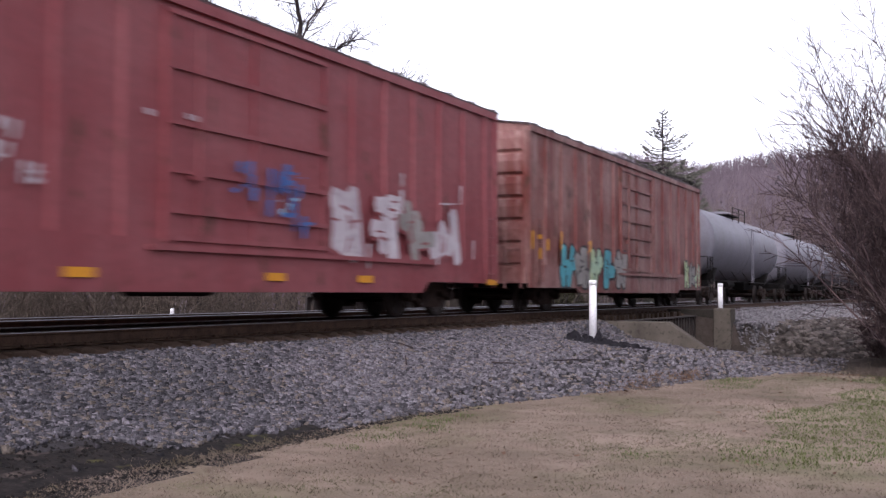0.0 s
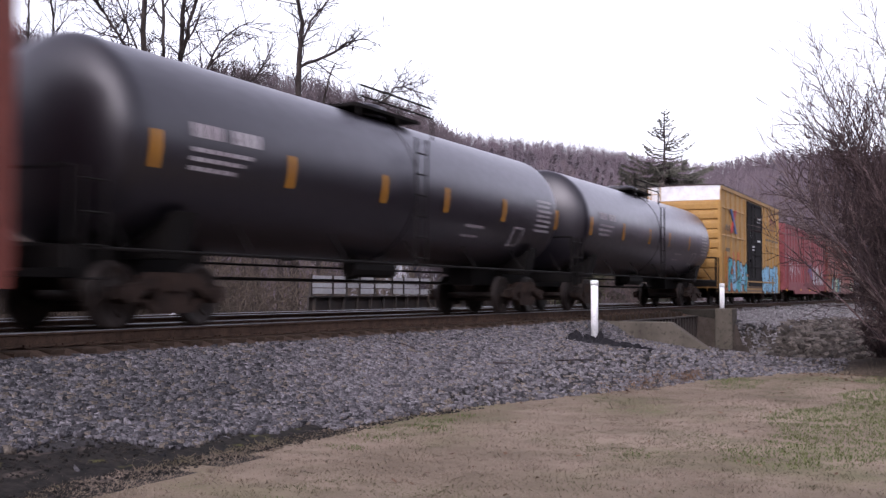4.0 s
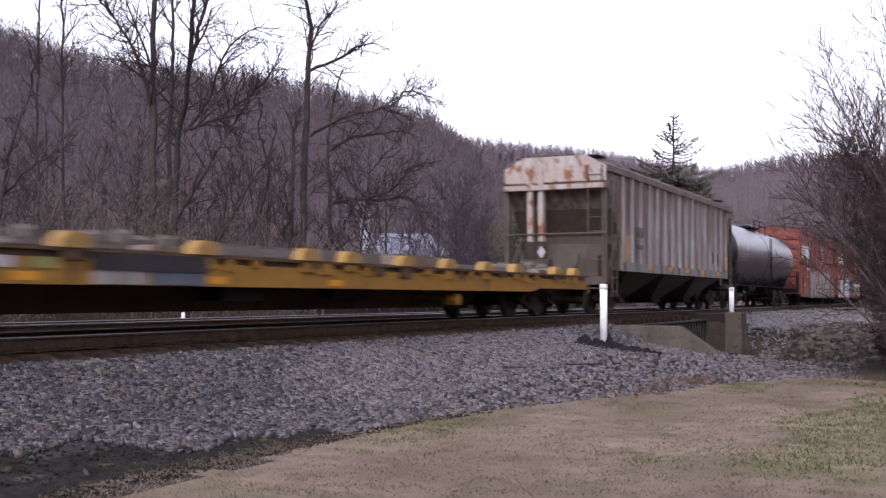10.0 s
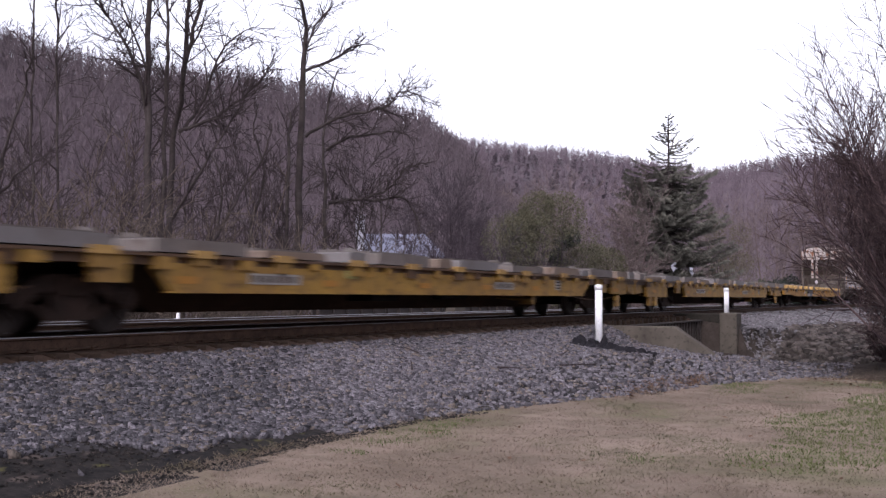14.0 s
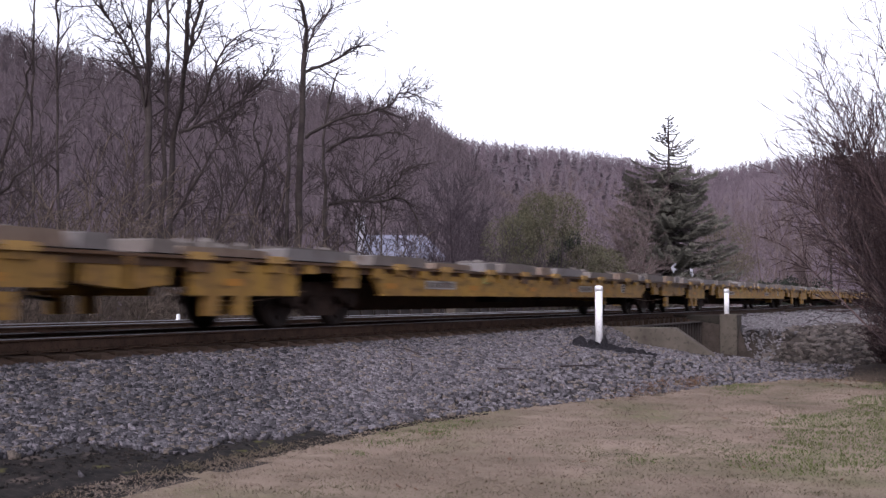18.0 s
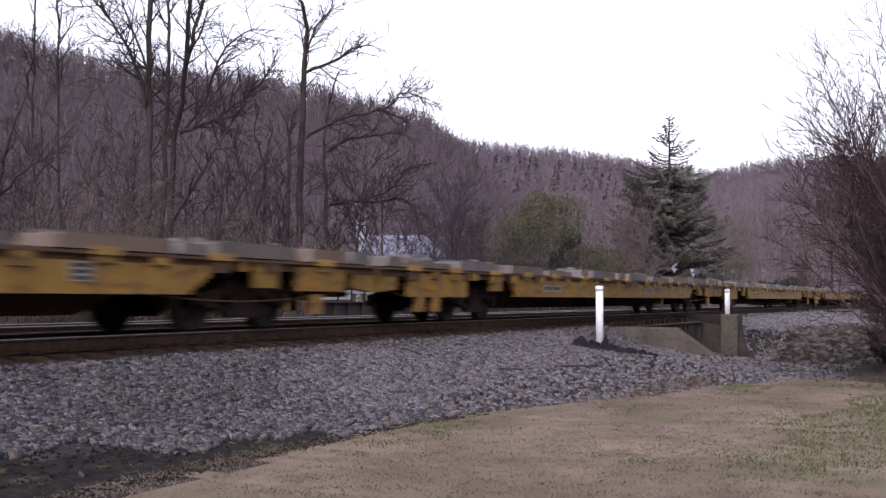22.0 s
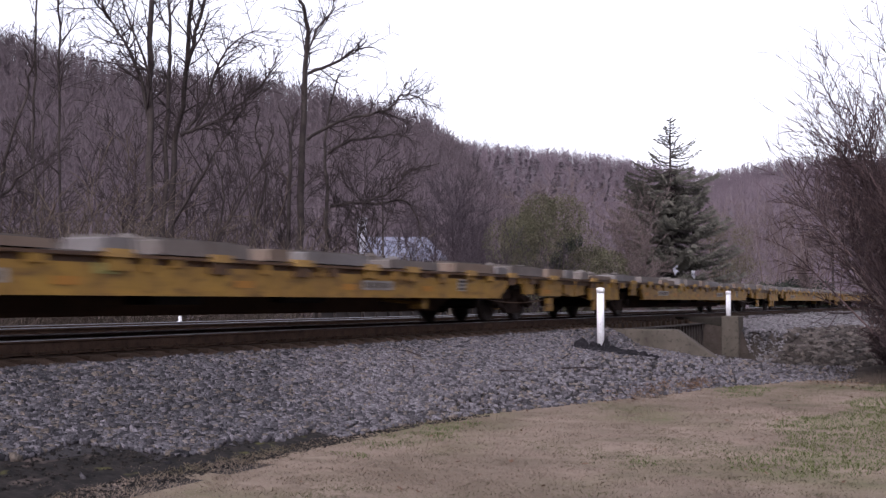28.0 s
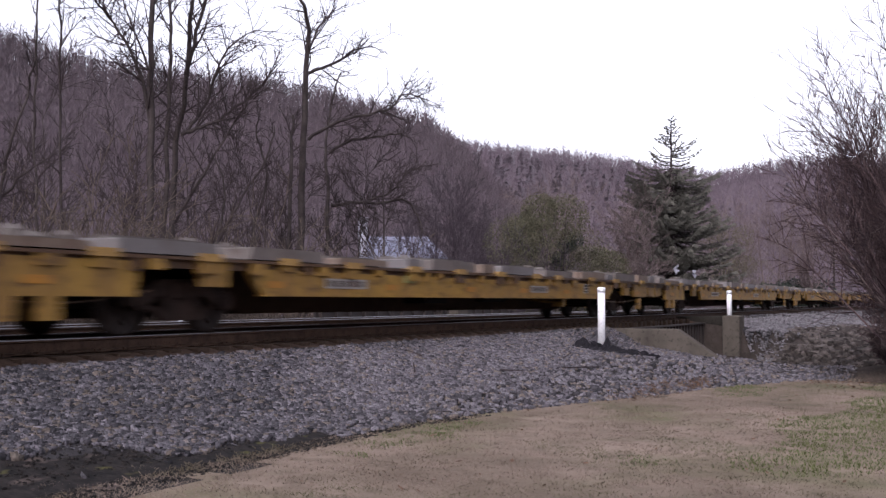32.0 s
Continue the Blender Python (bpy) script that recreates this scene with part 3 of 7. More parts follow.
def bridge():
    base = tagged(new("railway_bridge"), "small dark steel girder railway bridge over a creek", "bridge", kind="structure")
    for y in (-1.78, 6.0):
        bm = bmesh.new()
        solid(bm, 29.9, 40.2, y, y + 0.06, -1.15, -0.36)
        girder = part("girder", bm, M_GIRDER, base)
        bm = bmesh.new()
        solid(bm, 29.9, 40.2, y - 0.12, y + 0.18, -1.19, -1.15)
        solid(bm, 29.9, 40.2, y - 0.12, y + 0.18, -0.36, -0.32)
        part("flange", bm, M_GIRDER, girder)
        for i in range(25):
            bm = bmesh.new()
            x = 30.2 + 0.405 * i
            solid(bm, x - 0.04, x + 0.04, y - 0.1, y, -1.15, -0.36)
            part("stiffener", bm, M_GIRDER, girder)
    bm = bmesh.new()
    solid(bm, 29.9, 40.2, -1.7, 6.0, -0.5, -0.37)
    part("deck", bm, M_GIRDER, base)
    bm = bmesh.new()
    slab(bm, [(-1.5, -0.3), (-3.46, -0.3), (-4.9, -1.28), (-4.9, -2.2), (-1.5, -2.2)], 0, 29.75, 30.15)
    bmesh.ops.bevel(bm, geom=bm.edges[:], offset=0.025, segments=1, affect="EDGES")
    part("wing_wall", bm, M_CONCRETE, base, "stained concrete wing wall with a sloping end")
    bm = bmesh.new()
    solid(bm, 40.3, 41.2, -2.75, 6.5, -2.6, -0.09)
    bmesh.ops.bevel(bm, geom=bm.edges[:], offset=0.03, segments=1, affect="EDGES")
    part("abutment", bm, M_DARKCONCRETE, base, "dark concrete abutment")
    bm = bmesh.new()
    solid(bm, 39.82, 40.7, -3.2, -2.58, -2.6, -0.05)
    bmesh.ops.bevel(bm, geom=bm.edges[:], offset=0.03, segments=1, affect="EDGES")
    part("pilaster", bm, M_CONCRETE, base, "pale concrete corner pilaster")
    bm = bmesh.new()
    solid(bm, 29.0, 29.9, -1.5, 6.5, -2.6, -0.42)
    part("abutment", bm, M_CONCRETE, base)


bridge()


def marker_post(x, y, z, top, label):
    base = tagged(new("marker_post"), label, "post", "white marker posts")
    base.location = (x, y, z)
    h = top - z
    bm = bmesh.new()
    spun(bm, [(-0.15, 0.092), (h - 0.1, 0.092)], 20, "z")
    part("pipe", bm, M_PVC, base, smooth=True)
    bm = bmesh.new()
    spun(bm, [(h - 0.13, 0.101), (h - 0.03, 0.101), (h - 0.008, 0.08), (h, 0.03)], 20, "z")
    part("cap", bm, M_PVC, base, "domed white plastic cap", smooth=True)


marker_post(25.6, -2.65, -0.62, 0.815, "white plastic pipe marker post standing in ballast")
marker_post(41.0, -2.6, -0.09, 0.875, "white plastic pipe marker post on the bridge abutment")


def torn_sheet():
    """One crumpled black sheet on the stones before the near post, with a torn flap that stands up."""
    bm = bmesh.new()
    n, m = 44, 16
    rows = []
    for i in range(n):
        u = i / (n - 1)
        row = []
        for j in range(m):
            v = j / (m - 1)
            wide = (0.75 - 0.5 * u) * (0.3 + math.sin(math.pi * min(1.0, u * 1.1 + 0.08)) ** 0.5)
            x = 22.6 + 0.1 * u + (v - 0.5) * wide + 0.12 * noise.noise((u * 7, v * 2, 3))
            y = -3.05 - 1.8 * u + 0.1 * noise.noise((u * 5, v * 3, 8))
            crest = max(0.0, 0.3 + noise.noise((u * 11, v * 4, 5)) + 0.7 * noise.noise((u * 26, v * 9, 7))) * math.sin(math.pi * v) ** 0.7
            crest *= 0.2 - 0.13 * u
            flap = 0.3 * max(0.0, 1 - abs(u - 0.36) / 0.05) * max(0.0, 1 - abs(v - 0.6) / 0.4)
            row.append(bm.verts.new((x, y, ground_z(x, y) + 0.035 + crest + flap + 0.05 * noise.noise((u * 30, v * 12, 1)))))
        rows.append(row)
    for i in range(n - 1):
        for j in range(m - 1):
            bm.faces.new((rows[i][j], rows[i + 1][j], rows[i + 1][j + 1], rows[i][j + 1]))
    ob = linked("plastic_sheet", bm, M_RAG)
    ob.modifiers.new("thick", "SOLIDIFY").thickness = 0.012
    tagged(ob, "torn crumpled black plastic sheet lying on ballast", "plastic sheet")


torn_sheet()
# ---------------------------------------------------------------- rolling stock
WHEEL_R = 0.44


def wheelset_mesh():
    bm = bmesh.new()
    for s in (-1, 1):
        prof = [(s * 0.69, 0.475), (s * 0.715, 0.475), (s * 0.722, 0.445), (s * 0.81, WHEEL_R), (s * 0.815, 0.40), (s * 0.79, 0.37), (s * 0.77, 0.2), (s * 0.8, 0.14), (s * 0.8, 0.09),
                (s * 0.66, 0.09), (s * 0.67, 0.2), (s * 0.7, 0.37)]
        n = 28
        rings = [[bm.verts.new((r * math.cos(6.28319 * i / n), a, r * math.sin(6.28319 * i / n))) for i in range(n)] for a, r in prof]
        for p, q in zip(rings, rings[1:] + rings[:1]):
            for i in range(n):
                bm.faces.new((p[i], p[(i + 1) % n], q[(i + 1) % n], q[i]))
        # four raised marks on the plate so that turning shows
        for i in range(4):
            a = i * math.pi / 2 + 0.3
            c, d = math.cos(a), math.sin(a)
            solid(bm, 0.27 * c - 0.03, 0.27 * c + 0.03, s * 0.775, s * 0.795, 0.27 * d - 0.03, 0.27 * d + 0.03)
    tube(bm, (0, -0.98, 0), (0, 0.98, 0), 0.08, n=10)
    bmesh.ops.recalc_face_normals(bm, faces=bm.faces)
    me = bpy.data.meshes.new("wheelset")
    for f in bm.faces:
        f.smooth = True
    bm.to_mesh(me)
    bm.free()
    me.materials.append(M_WHEEL)
    return me


def truck_mesh():
    """Two cast side frames with springs, a bolster and brake beams."""
    bm = bmesh.new()
    for s in (-1, 1):
        a, b = (s * 0.93, s * 1.07) if s > 0 else (s * 1.07, s * 0.93)
        slab(bm, [(-1.14, 0.40), (-1.14, 0.56), (-0.7, 0.62), (-0.45, 0.76), (0.45, 0.76), (0.7, 0.62), (1.14, 0.56), (1.14, 0.40), (0.72, 0.40), (0.52, 0.52), (0.36, 0.56), (0.33, 0.28), (-0.33, 0.28), (-0.36, 0.56), (-0.52, 0.52), (-0.72, 0.40)], 1, a, b)
        slab(bm, [(-0.62, 0.36), (-0.4, 0.2), (0.4, 0.2), (0.62, 0.36), (0.55, 0.4), (0.36, 0.28), (-0.36, 0.28), (-0.55, 0.4)], 1, a, b)
        for k in (-0.2, 0.0, 0.2):
            tube(bm, (k, s * 1.0, 0.27), (k, s * 1.0, 0.56), 0.075, n=9)
        for k in (-0.89, 0.89):
            tube(bm, (k, s * 0.9, WHEEL_R), (k, s * 1.13, WHEEL_R), 0.115, n=12)
    solid(bm, -0.2, 0.2, -1.12, 1.12, 0.5, 0.72)
    for k in (-0.4, 0.4):
        solid(bm, k - 0.05, k + 0.05, -0.8, 0.8, 0.3, 0.4)
        for s in (-1, 1):
            solid(bm, k + (0.06 if k > 0 else -0.14), k + (0.14 if k > 0 else -0.06), s * 0.75 - 0.05, s * 0.75 + 0.05, 0.24, 0.48)
    bmesh.ops.recalc_face_normals(bm, faces=bm.faces)
    me = bpy.data.meshes.new("truck")
    bm.to_mesh(me)
    bm.free()
    me.materials.append(M_TRUCK)
    return me


WHEELSET, TRUCK = wheelset_mesh(), truck_mesh()


def trucks(car, centres):
    for c in centres:
        t = new("truck", TRUCK)
        t.parent = car
        t.location = (c, 0, 0)
        for k in (-0.89, 0.89):
            w = new("wheelset", WHEELSET)
            w.parent = t
            w.location = (k, 0, WHEEL_R)


def coupler(car, x, way):
    bm = bmesh.new()
    solid(bm, min(x, x + way * 0.45), max(x, x + way * 0.45), -0.09, 0.09, 0.78, 0.96)
    solid(bm, min(x + way * 0.38, x + way * 0.62), max(x + way * 0.38, x + way * 0.62), -0.17, 0.17, 0.72, 1.02)
    part("coupler", bm, M_UNDER, car)
    bm = bmesh.new()
    tube(bm, (x, 0.3, 0.75), (x + way * 0.25, 0.32, 0.5), 0.025, n=6)
    tube(bm, (x + way * 0.25, 0.32, 0.5), (x + way * 0.55, 0.1, 0.45), 0.025, n=6)
    part("air_hose", bm, M_UNDER, car)


def ladder(car, x, y, z0, z1, wide, material, across="x", step=0.4):
    bm = bmesh.new()
    def at(u, z):
        return (x + u, y, z) if across == "x" else (x, y + u, z)
    for u in (0, wide):
        tube(bm, at(u, z0), at(u, z1), 0.022, n=5)
    z = z0 + 0.15
    while z < z1:
        tube(bm, at(0, z), at(wide, z), 0.016, n=5)
        z += step
    part("ladder", bm, material, car)


def patch_bar(bm, x0, x1, z0, z1, y=-1.62, thick=0.004):
    solid(bm, x0, x1, y - thick, y, z0, z1)


def stencil(car, name, rows, y, material, label):
    """Unreadable lettering as rows of plain bars, each a part."""
    for x0, x1, z0, z1 in rows:
        n = max(1, round((x1 - x0) / max(0.16, 0.7 * (z1 - z0))))
        w = (x1 - x0) / n
        for i in range(n):
            bm = bmesh.new()
            patch_bar(bm, x0 + w * i, x0 + w * (i + 0.68), z0, z1, y)
            part(name, bm, material, car, label)


def wild(r):
    """Loose blocky strokes in a unit box: leaning uprights with short bars between, no letter."""
    ups = sorted(r.uniform(0.05, 0.95) for _ in range(r.choice((2, 3, 3))))
    out = []
    for x in ups:
        lo, hi = (0.0, 1.0) if r.random() < 0.6 else (r.uniform(0, 0.45), r.uniform(0.6, 1.0))
        out.append(((x + r.uniform(-0.14, 0.14), lo), (x + r.uniform(-0.14, 0.14), hi)))
    for _ in range(r.choice((2, 3))):
        z = r.choice((0.08, 0.3, 0.5, 0.72, 0.93)) + r.uniform(-0.06, 0.06)
        a = r.uniform(-0.05, 0.4)
        out.append(((a, z), (a + r.uniform(0.35, 0.7), z + r.uniform(-0.16, 0.16))))
    return out


def stroke(bm, a, b, w, y0, y1, r):
    a, b = Vector(a), Vector(b)
    d = (b - a).normalized()
    n = Vector((-d.y, d.x)) * w / 2
    e = d * w * 0.4
    pts = [a - e - n * r.uniform(0.7, 1.0), b + e - n * r.uniform(0.7, 1.1), b + e * 1.4, b + e + n * r.uniform(0.7, 1.1), a - e + n * r.uniform(0.7, 1.0), a - e * 1.4]
    slab(bm, [tuple(p) for p in pts], 1, y0, y1)


def graffiti(car, x0, x1, z0, z1, fills, seed, y=-1.62, outline=M_INK, count=5, label="spray-painted graffiti letter shape", fatness=(0.25, 0.36), inner=0.05, tries=1):
    """Fat overlapping letter-like shapes with dark outlines; each shape is a part, its fill and lines are pieces of it."""
    r = random.Random(seed)
    w, h = (x1 - x0) / count, z1 - z0
    for i in range(count):
        glyph = wild(r)
        ox, oz = x0 + w * i, z0 + r.uniform(0, 0.06) * h
        fat = r.uniform(*fatness) * min(w, h)
        hh = h * r.uniform(0.86, 0.97)
        slant = r.uniform(-0.12, 0.18) * w
        d = 0.0006 * (i % 3)

        def at(p):
            m = fat * 0.5
            return (ox + 0.02 + (w - 0.04) * (0.08 + 0.84 * p[0]) + slant * (p[1] - 0.5), oz + m + (hh - 2 * m) * p[1])
        back, front, lines = bmesh.new(), bmesh.new(), []
        for k, (a, b) in enumerate(glyph):
            stroke(back, at(a), at(b), fat + 0.11, y - 0.003 - d - 0.0002 * k, y, r)
            stroke(front, at(a), at(b), fat, y - 0.0055 - d - 0.0002 * k, y - 0.003, r)
            p, q = Vector(at(a)), Vector(at(b))
            n = (q - p).normalized()
            for _ in range(tries):
                m = p.lerp(q, r.uniform(0.1, 0.9)) + Vector((-n.y, n.x)) * fat * r.uniform(-0.4, 0.4)
                u = n if r.random() < 0.6 else Vector((-n.y, n.x))
                lines.append(bmesh.new())
                stroke(lines[-1], m - u * fat * 0.32, m + u * fat * 0.32, inner * r.uniform(0.6, 1.3), y - 0.0085 - d - 0.0002 * k, y - 0.005, r)
        p = part("graffiti_shape", back, outline, car, label)
        part("graffiti_fill", front, fills[i % len(fills)], p)
        for line in lines:
            part("graffiti_line", line, outline, p)


def scrawl(car, x0, x1, z0, z1, material, seed, y=-1.62, count=14, label="loose spray-painted stroke", fine=1.0):
    r = random.Random(seed)
    for i in range(count):
        a, b = r.uniform(x0, x1), r.uniform(z0 + 0.1, z1 - 0.1)
        w, h = r.uniform(0.06, 0.16) * fine, r.uniform(0.25, 0.6) * (z1 - z0) * fine
        if i % 3 == 0:
            w, h = h * 0.8, w
        d = 0.0003 * i
        bm = bmesh.new()
        slab(bm, [(a - w / 2, max(z0, b - h / 2)), (a + w / 2, max(z0, b - h / 2) + 0.03), (a + w / 2 + 0.04, min(z1, b + h / 2)), (a - w / 2, min(z1, b + h / 2) - 0.03)], 1, y - 0.003 - d, y)
        part("spray_stroke", bm, material, car, label)


def boxcar(length, eave, paint, label, door, rib_step, sill_end, sill_mid, door_paint=None, end_white=False, end_ribs=6, rise=0.22, seams=(), post=0.048, bars=()):
    """Ribbed steel boxcar; x from the trailing end (-) to the leading end (+), near side at -y."""
    car = tagged(new("boxcar"), label, "boxcar", "cars of the freight train")
    h, s, floor = length / 2, 1.52, 1.02
    door_paint = door_paint or paint
    bm = bmesh.new()
    solid(bm, -h, h, -s, s, floor, eave)
    slab(bm, [(-s - 0.03, eave), (0, eave + rise), (s + 0.03, eave)], 0, -h, h)
    part("body", bm, paint, car)
    # roof with raised panel seams
    bm = bmesh.new()
    slab(bm, [(-s - 0.06, eave + 0.0), (-s - 0.06, eave + 0.045), (0, eave + rise + 0.045), (s + 0.06, eave + 0.045), (s + 0.06, eave), (0, eave + rise + 0.002)], 0, -h - 0.04, h + 0.04)
    roof = part("roof", bm, M_ROOFDARK, car, "weathered roof darkened for the eave's shadow line")
    x = -h + 0.5
    while x < h:
        bm = bmesh.new()
        slab(bm, [(-s - 0.07, eave + 0.045), (-s - 0.07, eave + 0.085), (0, eave + rise + 0.085), (s + 0.07, eave + 0.085), (s + 0.07, eave + 0.045), (0, eave + rise + 0.045)], 0, x - 0.05, x + 0.05)
        part("roof_seam", bm, M_ROOFDARK, roof)
        x += 1.12
    d0, d1 = door
    for side in (-1, 1):
        # side sill, deeper between the trucks
        ya, yb = (s + 0.0, s + 0.06) if side > 0 else (-s - 0.06, -s)
        bm = bmesh.new()
        a = h - 3.7
        if abs(sill_end - sill_mid) < 0.02:
            slab(bm, [(-h, sill_end), (h, sill_end), (h, 1.18), (-h, 1.18)], 1, ya, yb)
        else:
            slab(bm, [(-h, sill_end), (-a - 0.3, sill_end), (-a, sill_mid), (a, sill_mid), (a + 0.3, sill_end), (h, sill_end), (h, 1.18), (-h, 1.18)], 1, ya, yb)
        part("side_sill", bm, paint, car)
        bm = bmesh.new()
        slab(bm, [(-h, eave - 0.14), (h, eave - 0.14), (h, eave + 0.02), (-h, eave + 0.02)], 1, ya, yb)
        part("top_chord", bm, paint, car)
        # posts
        x = -h + 0.07
        spots = []
        while x < h:
            if not d0 - 0.1 < x < d1 + 0.1:
                spots.append(x)
            x += rib_step
        spots.append(h - 0.07)
        for x in spots:
            bm = bmesh.new()
            yo = side * (s + post)
            slab(bm, [(x - 0.1, side * s), (x - 0.05, yo), (x + 0.05, yo), (x + 0.1, side * s)] if side < 0 else [(x + 0.1, side * s), (x + 0.05, yo), (x - 0.05, yo), (x - 0.1, side * s)], 2, 1.18, eave - 0.14)
            part("side_post", bm, paint, car)
        # sliding door with pressed horizontal panels, rails above and below
        bm = bmesh.new()
        yo = side * (s + 0.05)
        solid(bm, d0, d1, min(side * s, yo), max(side * s, yo), 1.12, eave - 0.22)
        leaf = part("door", bm, door_paint, car)
        for z in bars or [1.2 + (eave - 1.5) * i / 6 for i in range(7)]:
            bm = bmesh.new()
            y1 = side * (s + 0.095)
            solid(bm, d0 + 0.06, d1 - 0.06, min(yo, y1), max(yo, y1), z - 0.035, z + 0.035)
            part("door_rib", bm, door_paint, leaf)
        for x in (d0, d1 - 0.1, 0.5 * (d0 + d1) - 0.05):
            bm = bmesh.new()
            y1 = side * (s + 0.085)
            solid(bm, x, x + 0.1, min(yo, y1), max(yo, y1), 1.14, eave - 0.24)
            part("door_stile", bm, door_paint, leaf)
        bm = bmesh.new()
        y1 = side * (s + 0.13)
        tube(bm, (d0 + 0.62, y1, 1.25), (d0 + 0.62, y1, eave - 0.4), 0.025, n=6)
        solid(bm, d0 + 0.5, d0 + 0.75, min(yo, y1), max(yo, y1), 2.0, 2.12)
        part("locking_bar", bm, door_paint, leaf)
        bm = bmesh.new()
        y1 = side * (s + 0.12)
        run0, run1 = d0 - 0.3, min(d1 + (d1 - d0), h - 0.2)
        solid(bm, run0, run1, min(side * s, y1), max(side * s, y1), 1.03, 1.1)
        part("door_track", bm, paint, car)
        ladder(car, h - 0.75, side * (s + 0.1), 0.75, 2.3 if side < 0 else eave, 0.45, paint)
        ladder(car, -h + 0.3, side * (s + 0.1), 0.75, 2.3, 0.45, paint)
        for z in seams:
            for x0, x1 in zip(spots, spots[1:]):
                if x1 - x0 < 1.6 * rib_step:
                    bm = bmesh.new()
                    y1 = side * (s + 0.045)
                    slab(bm, [(side * s, z - 0.02), (y1, z + 0.0), (y1, z + 0.03), (side * s, z + 0.1)], 0, x0 + 0.09, x1 - 0.09)
                    part("panel_seam", bm, paint, car)
    # corrugated ends
    for e in (-1, 1):
        high = eave - (0.62 if end_white else 0.1)
        pitch = (high - 1.14) / end_ribs
        for i in range(end_ribs):
            z = 1.14 + pitch * (i + 0.5)
            bm = bmesh.new()
            x = e * h
            slab(bm, [(x, z - 0.47 * pitch), (x + e * 0.07, z - 0.36 * pitch), (x + e * 0.085, z + 0.1 * pitch), (x + e * 0.06, z + 0.4 * pitch), (x, z + 0.47 * pitch)], 1, -s + 0.1, s - 0.1)
            part("end_rib", bm, paint, car)
        for y in (-s, s - 0.1):
            bm = bmesh.new()
            solid(bm, *sorted((e * h, e * (h + 0.1))), y, y + 0.1, 1.1, high)
            part("corner_post", bm, paint, car)
        bm = bmesh.new()
        solid(bm, min(e * h, e * (h + 0.12)), max(e * h, e * (h + 0.12)), -s, s, 0.72, 1.1)
        part("end_sill", bm, paint, car)
        if end_white:
            bm = bmesh.new()
            x = e * (h + 0.012)
            slab(bm, [(-s - 0.02, eave - 0.6), (s + 0.02, eave - 0.6), (s + 0.02, eave), (0, eave + rise - 0.01), (-s - 0.02, eave)], 0, min(e * h, x), max(e * h, x))
            part("white_end_band", bm, M_WHITEROOF, car, "white reflective band on the end")
        ladder(car, e * (h + 0.14), -s + 0.12, 0.6, 1.9, 0.42, paint, across="y")
        ladder(car, e * (h + 0.14), s - 0.54, 0.6, eave, 0.42, paint, across="y")
        coupler(car, e * (h + 0.1), e)
    bm = bmesh.new()
    solid(bm, -h, h, -0.35, 0.35, 0.62, 1.02)
    for x in np.arange(-h + 2, h - 1.5, 1.6):
        solid(bm, x - 0.05, x + 0.05, -1.45, 1.45, 0.86, 1.02)
    tube(bm, (-1.5, -0.7, 0.62), (0.2, -0.7, 0.62), 0.2, n=12)
    solid(bm, 1.0, 1.5, -1.0, -0.5, 0.5, 0.9)
    part("underframe", bm, M_UNDER, car)
    trucks(car, (-h + 2.35, h - 2.35))
    return car


def yellow_marks(car, xs, z, y, wide=0.5, high=0.13, tape=M_CONSP):
    for x in xs:
        bm = bmesh.new()
        patch_bar(bm, x - wide / 2, x + wide / 2, z, z + high, y)
        part("reflective_mark", bm, tape, car, "yellow reflective tape")


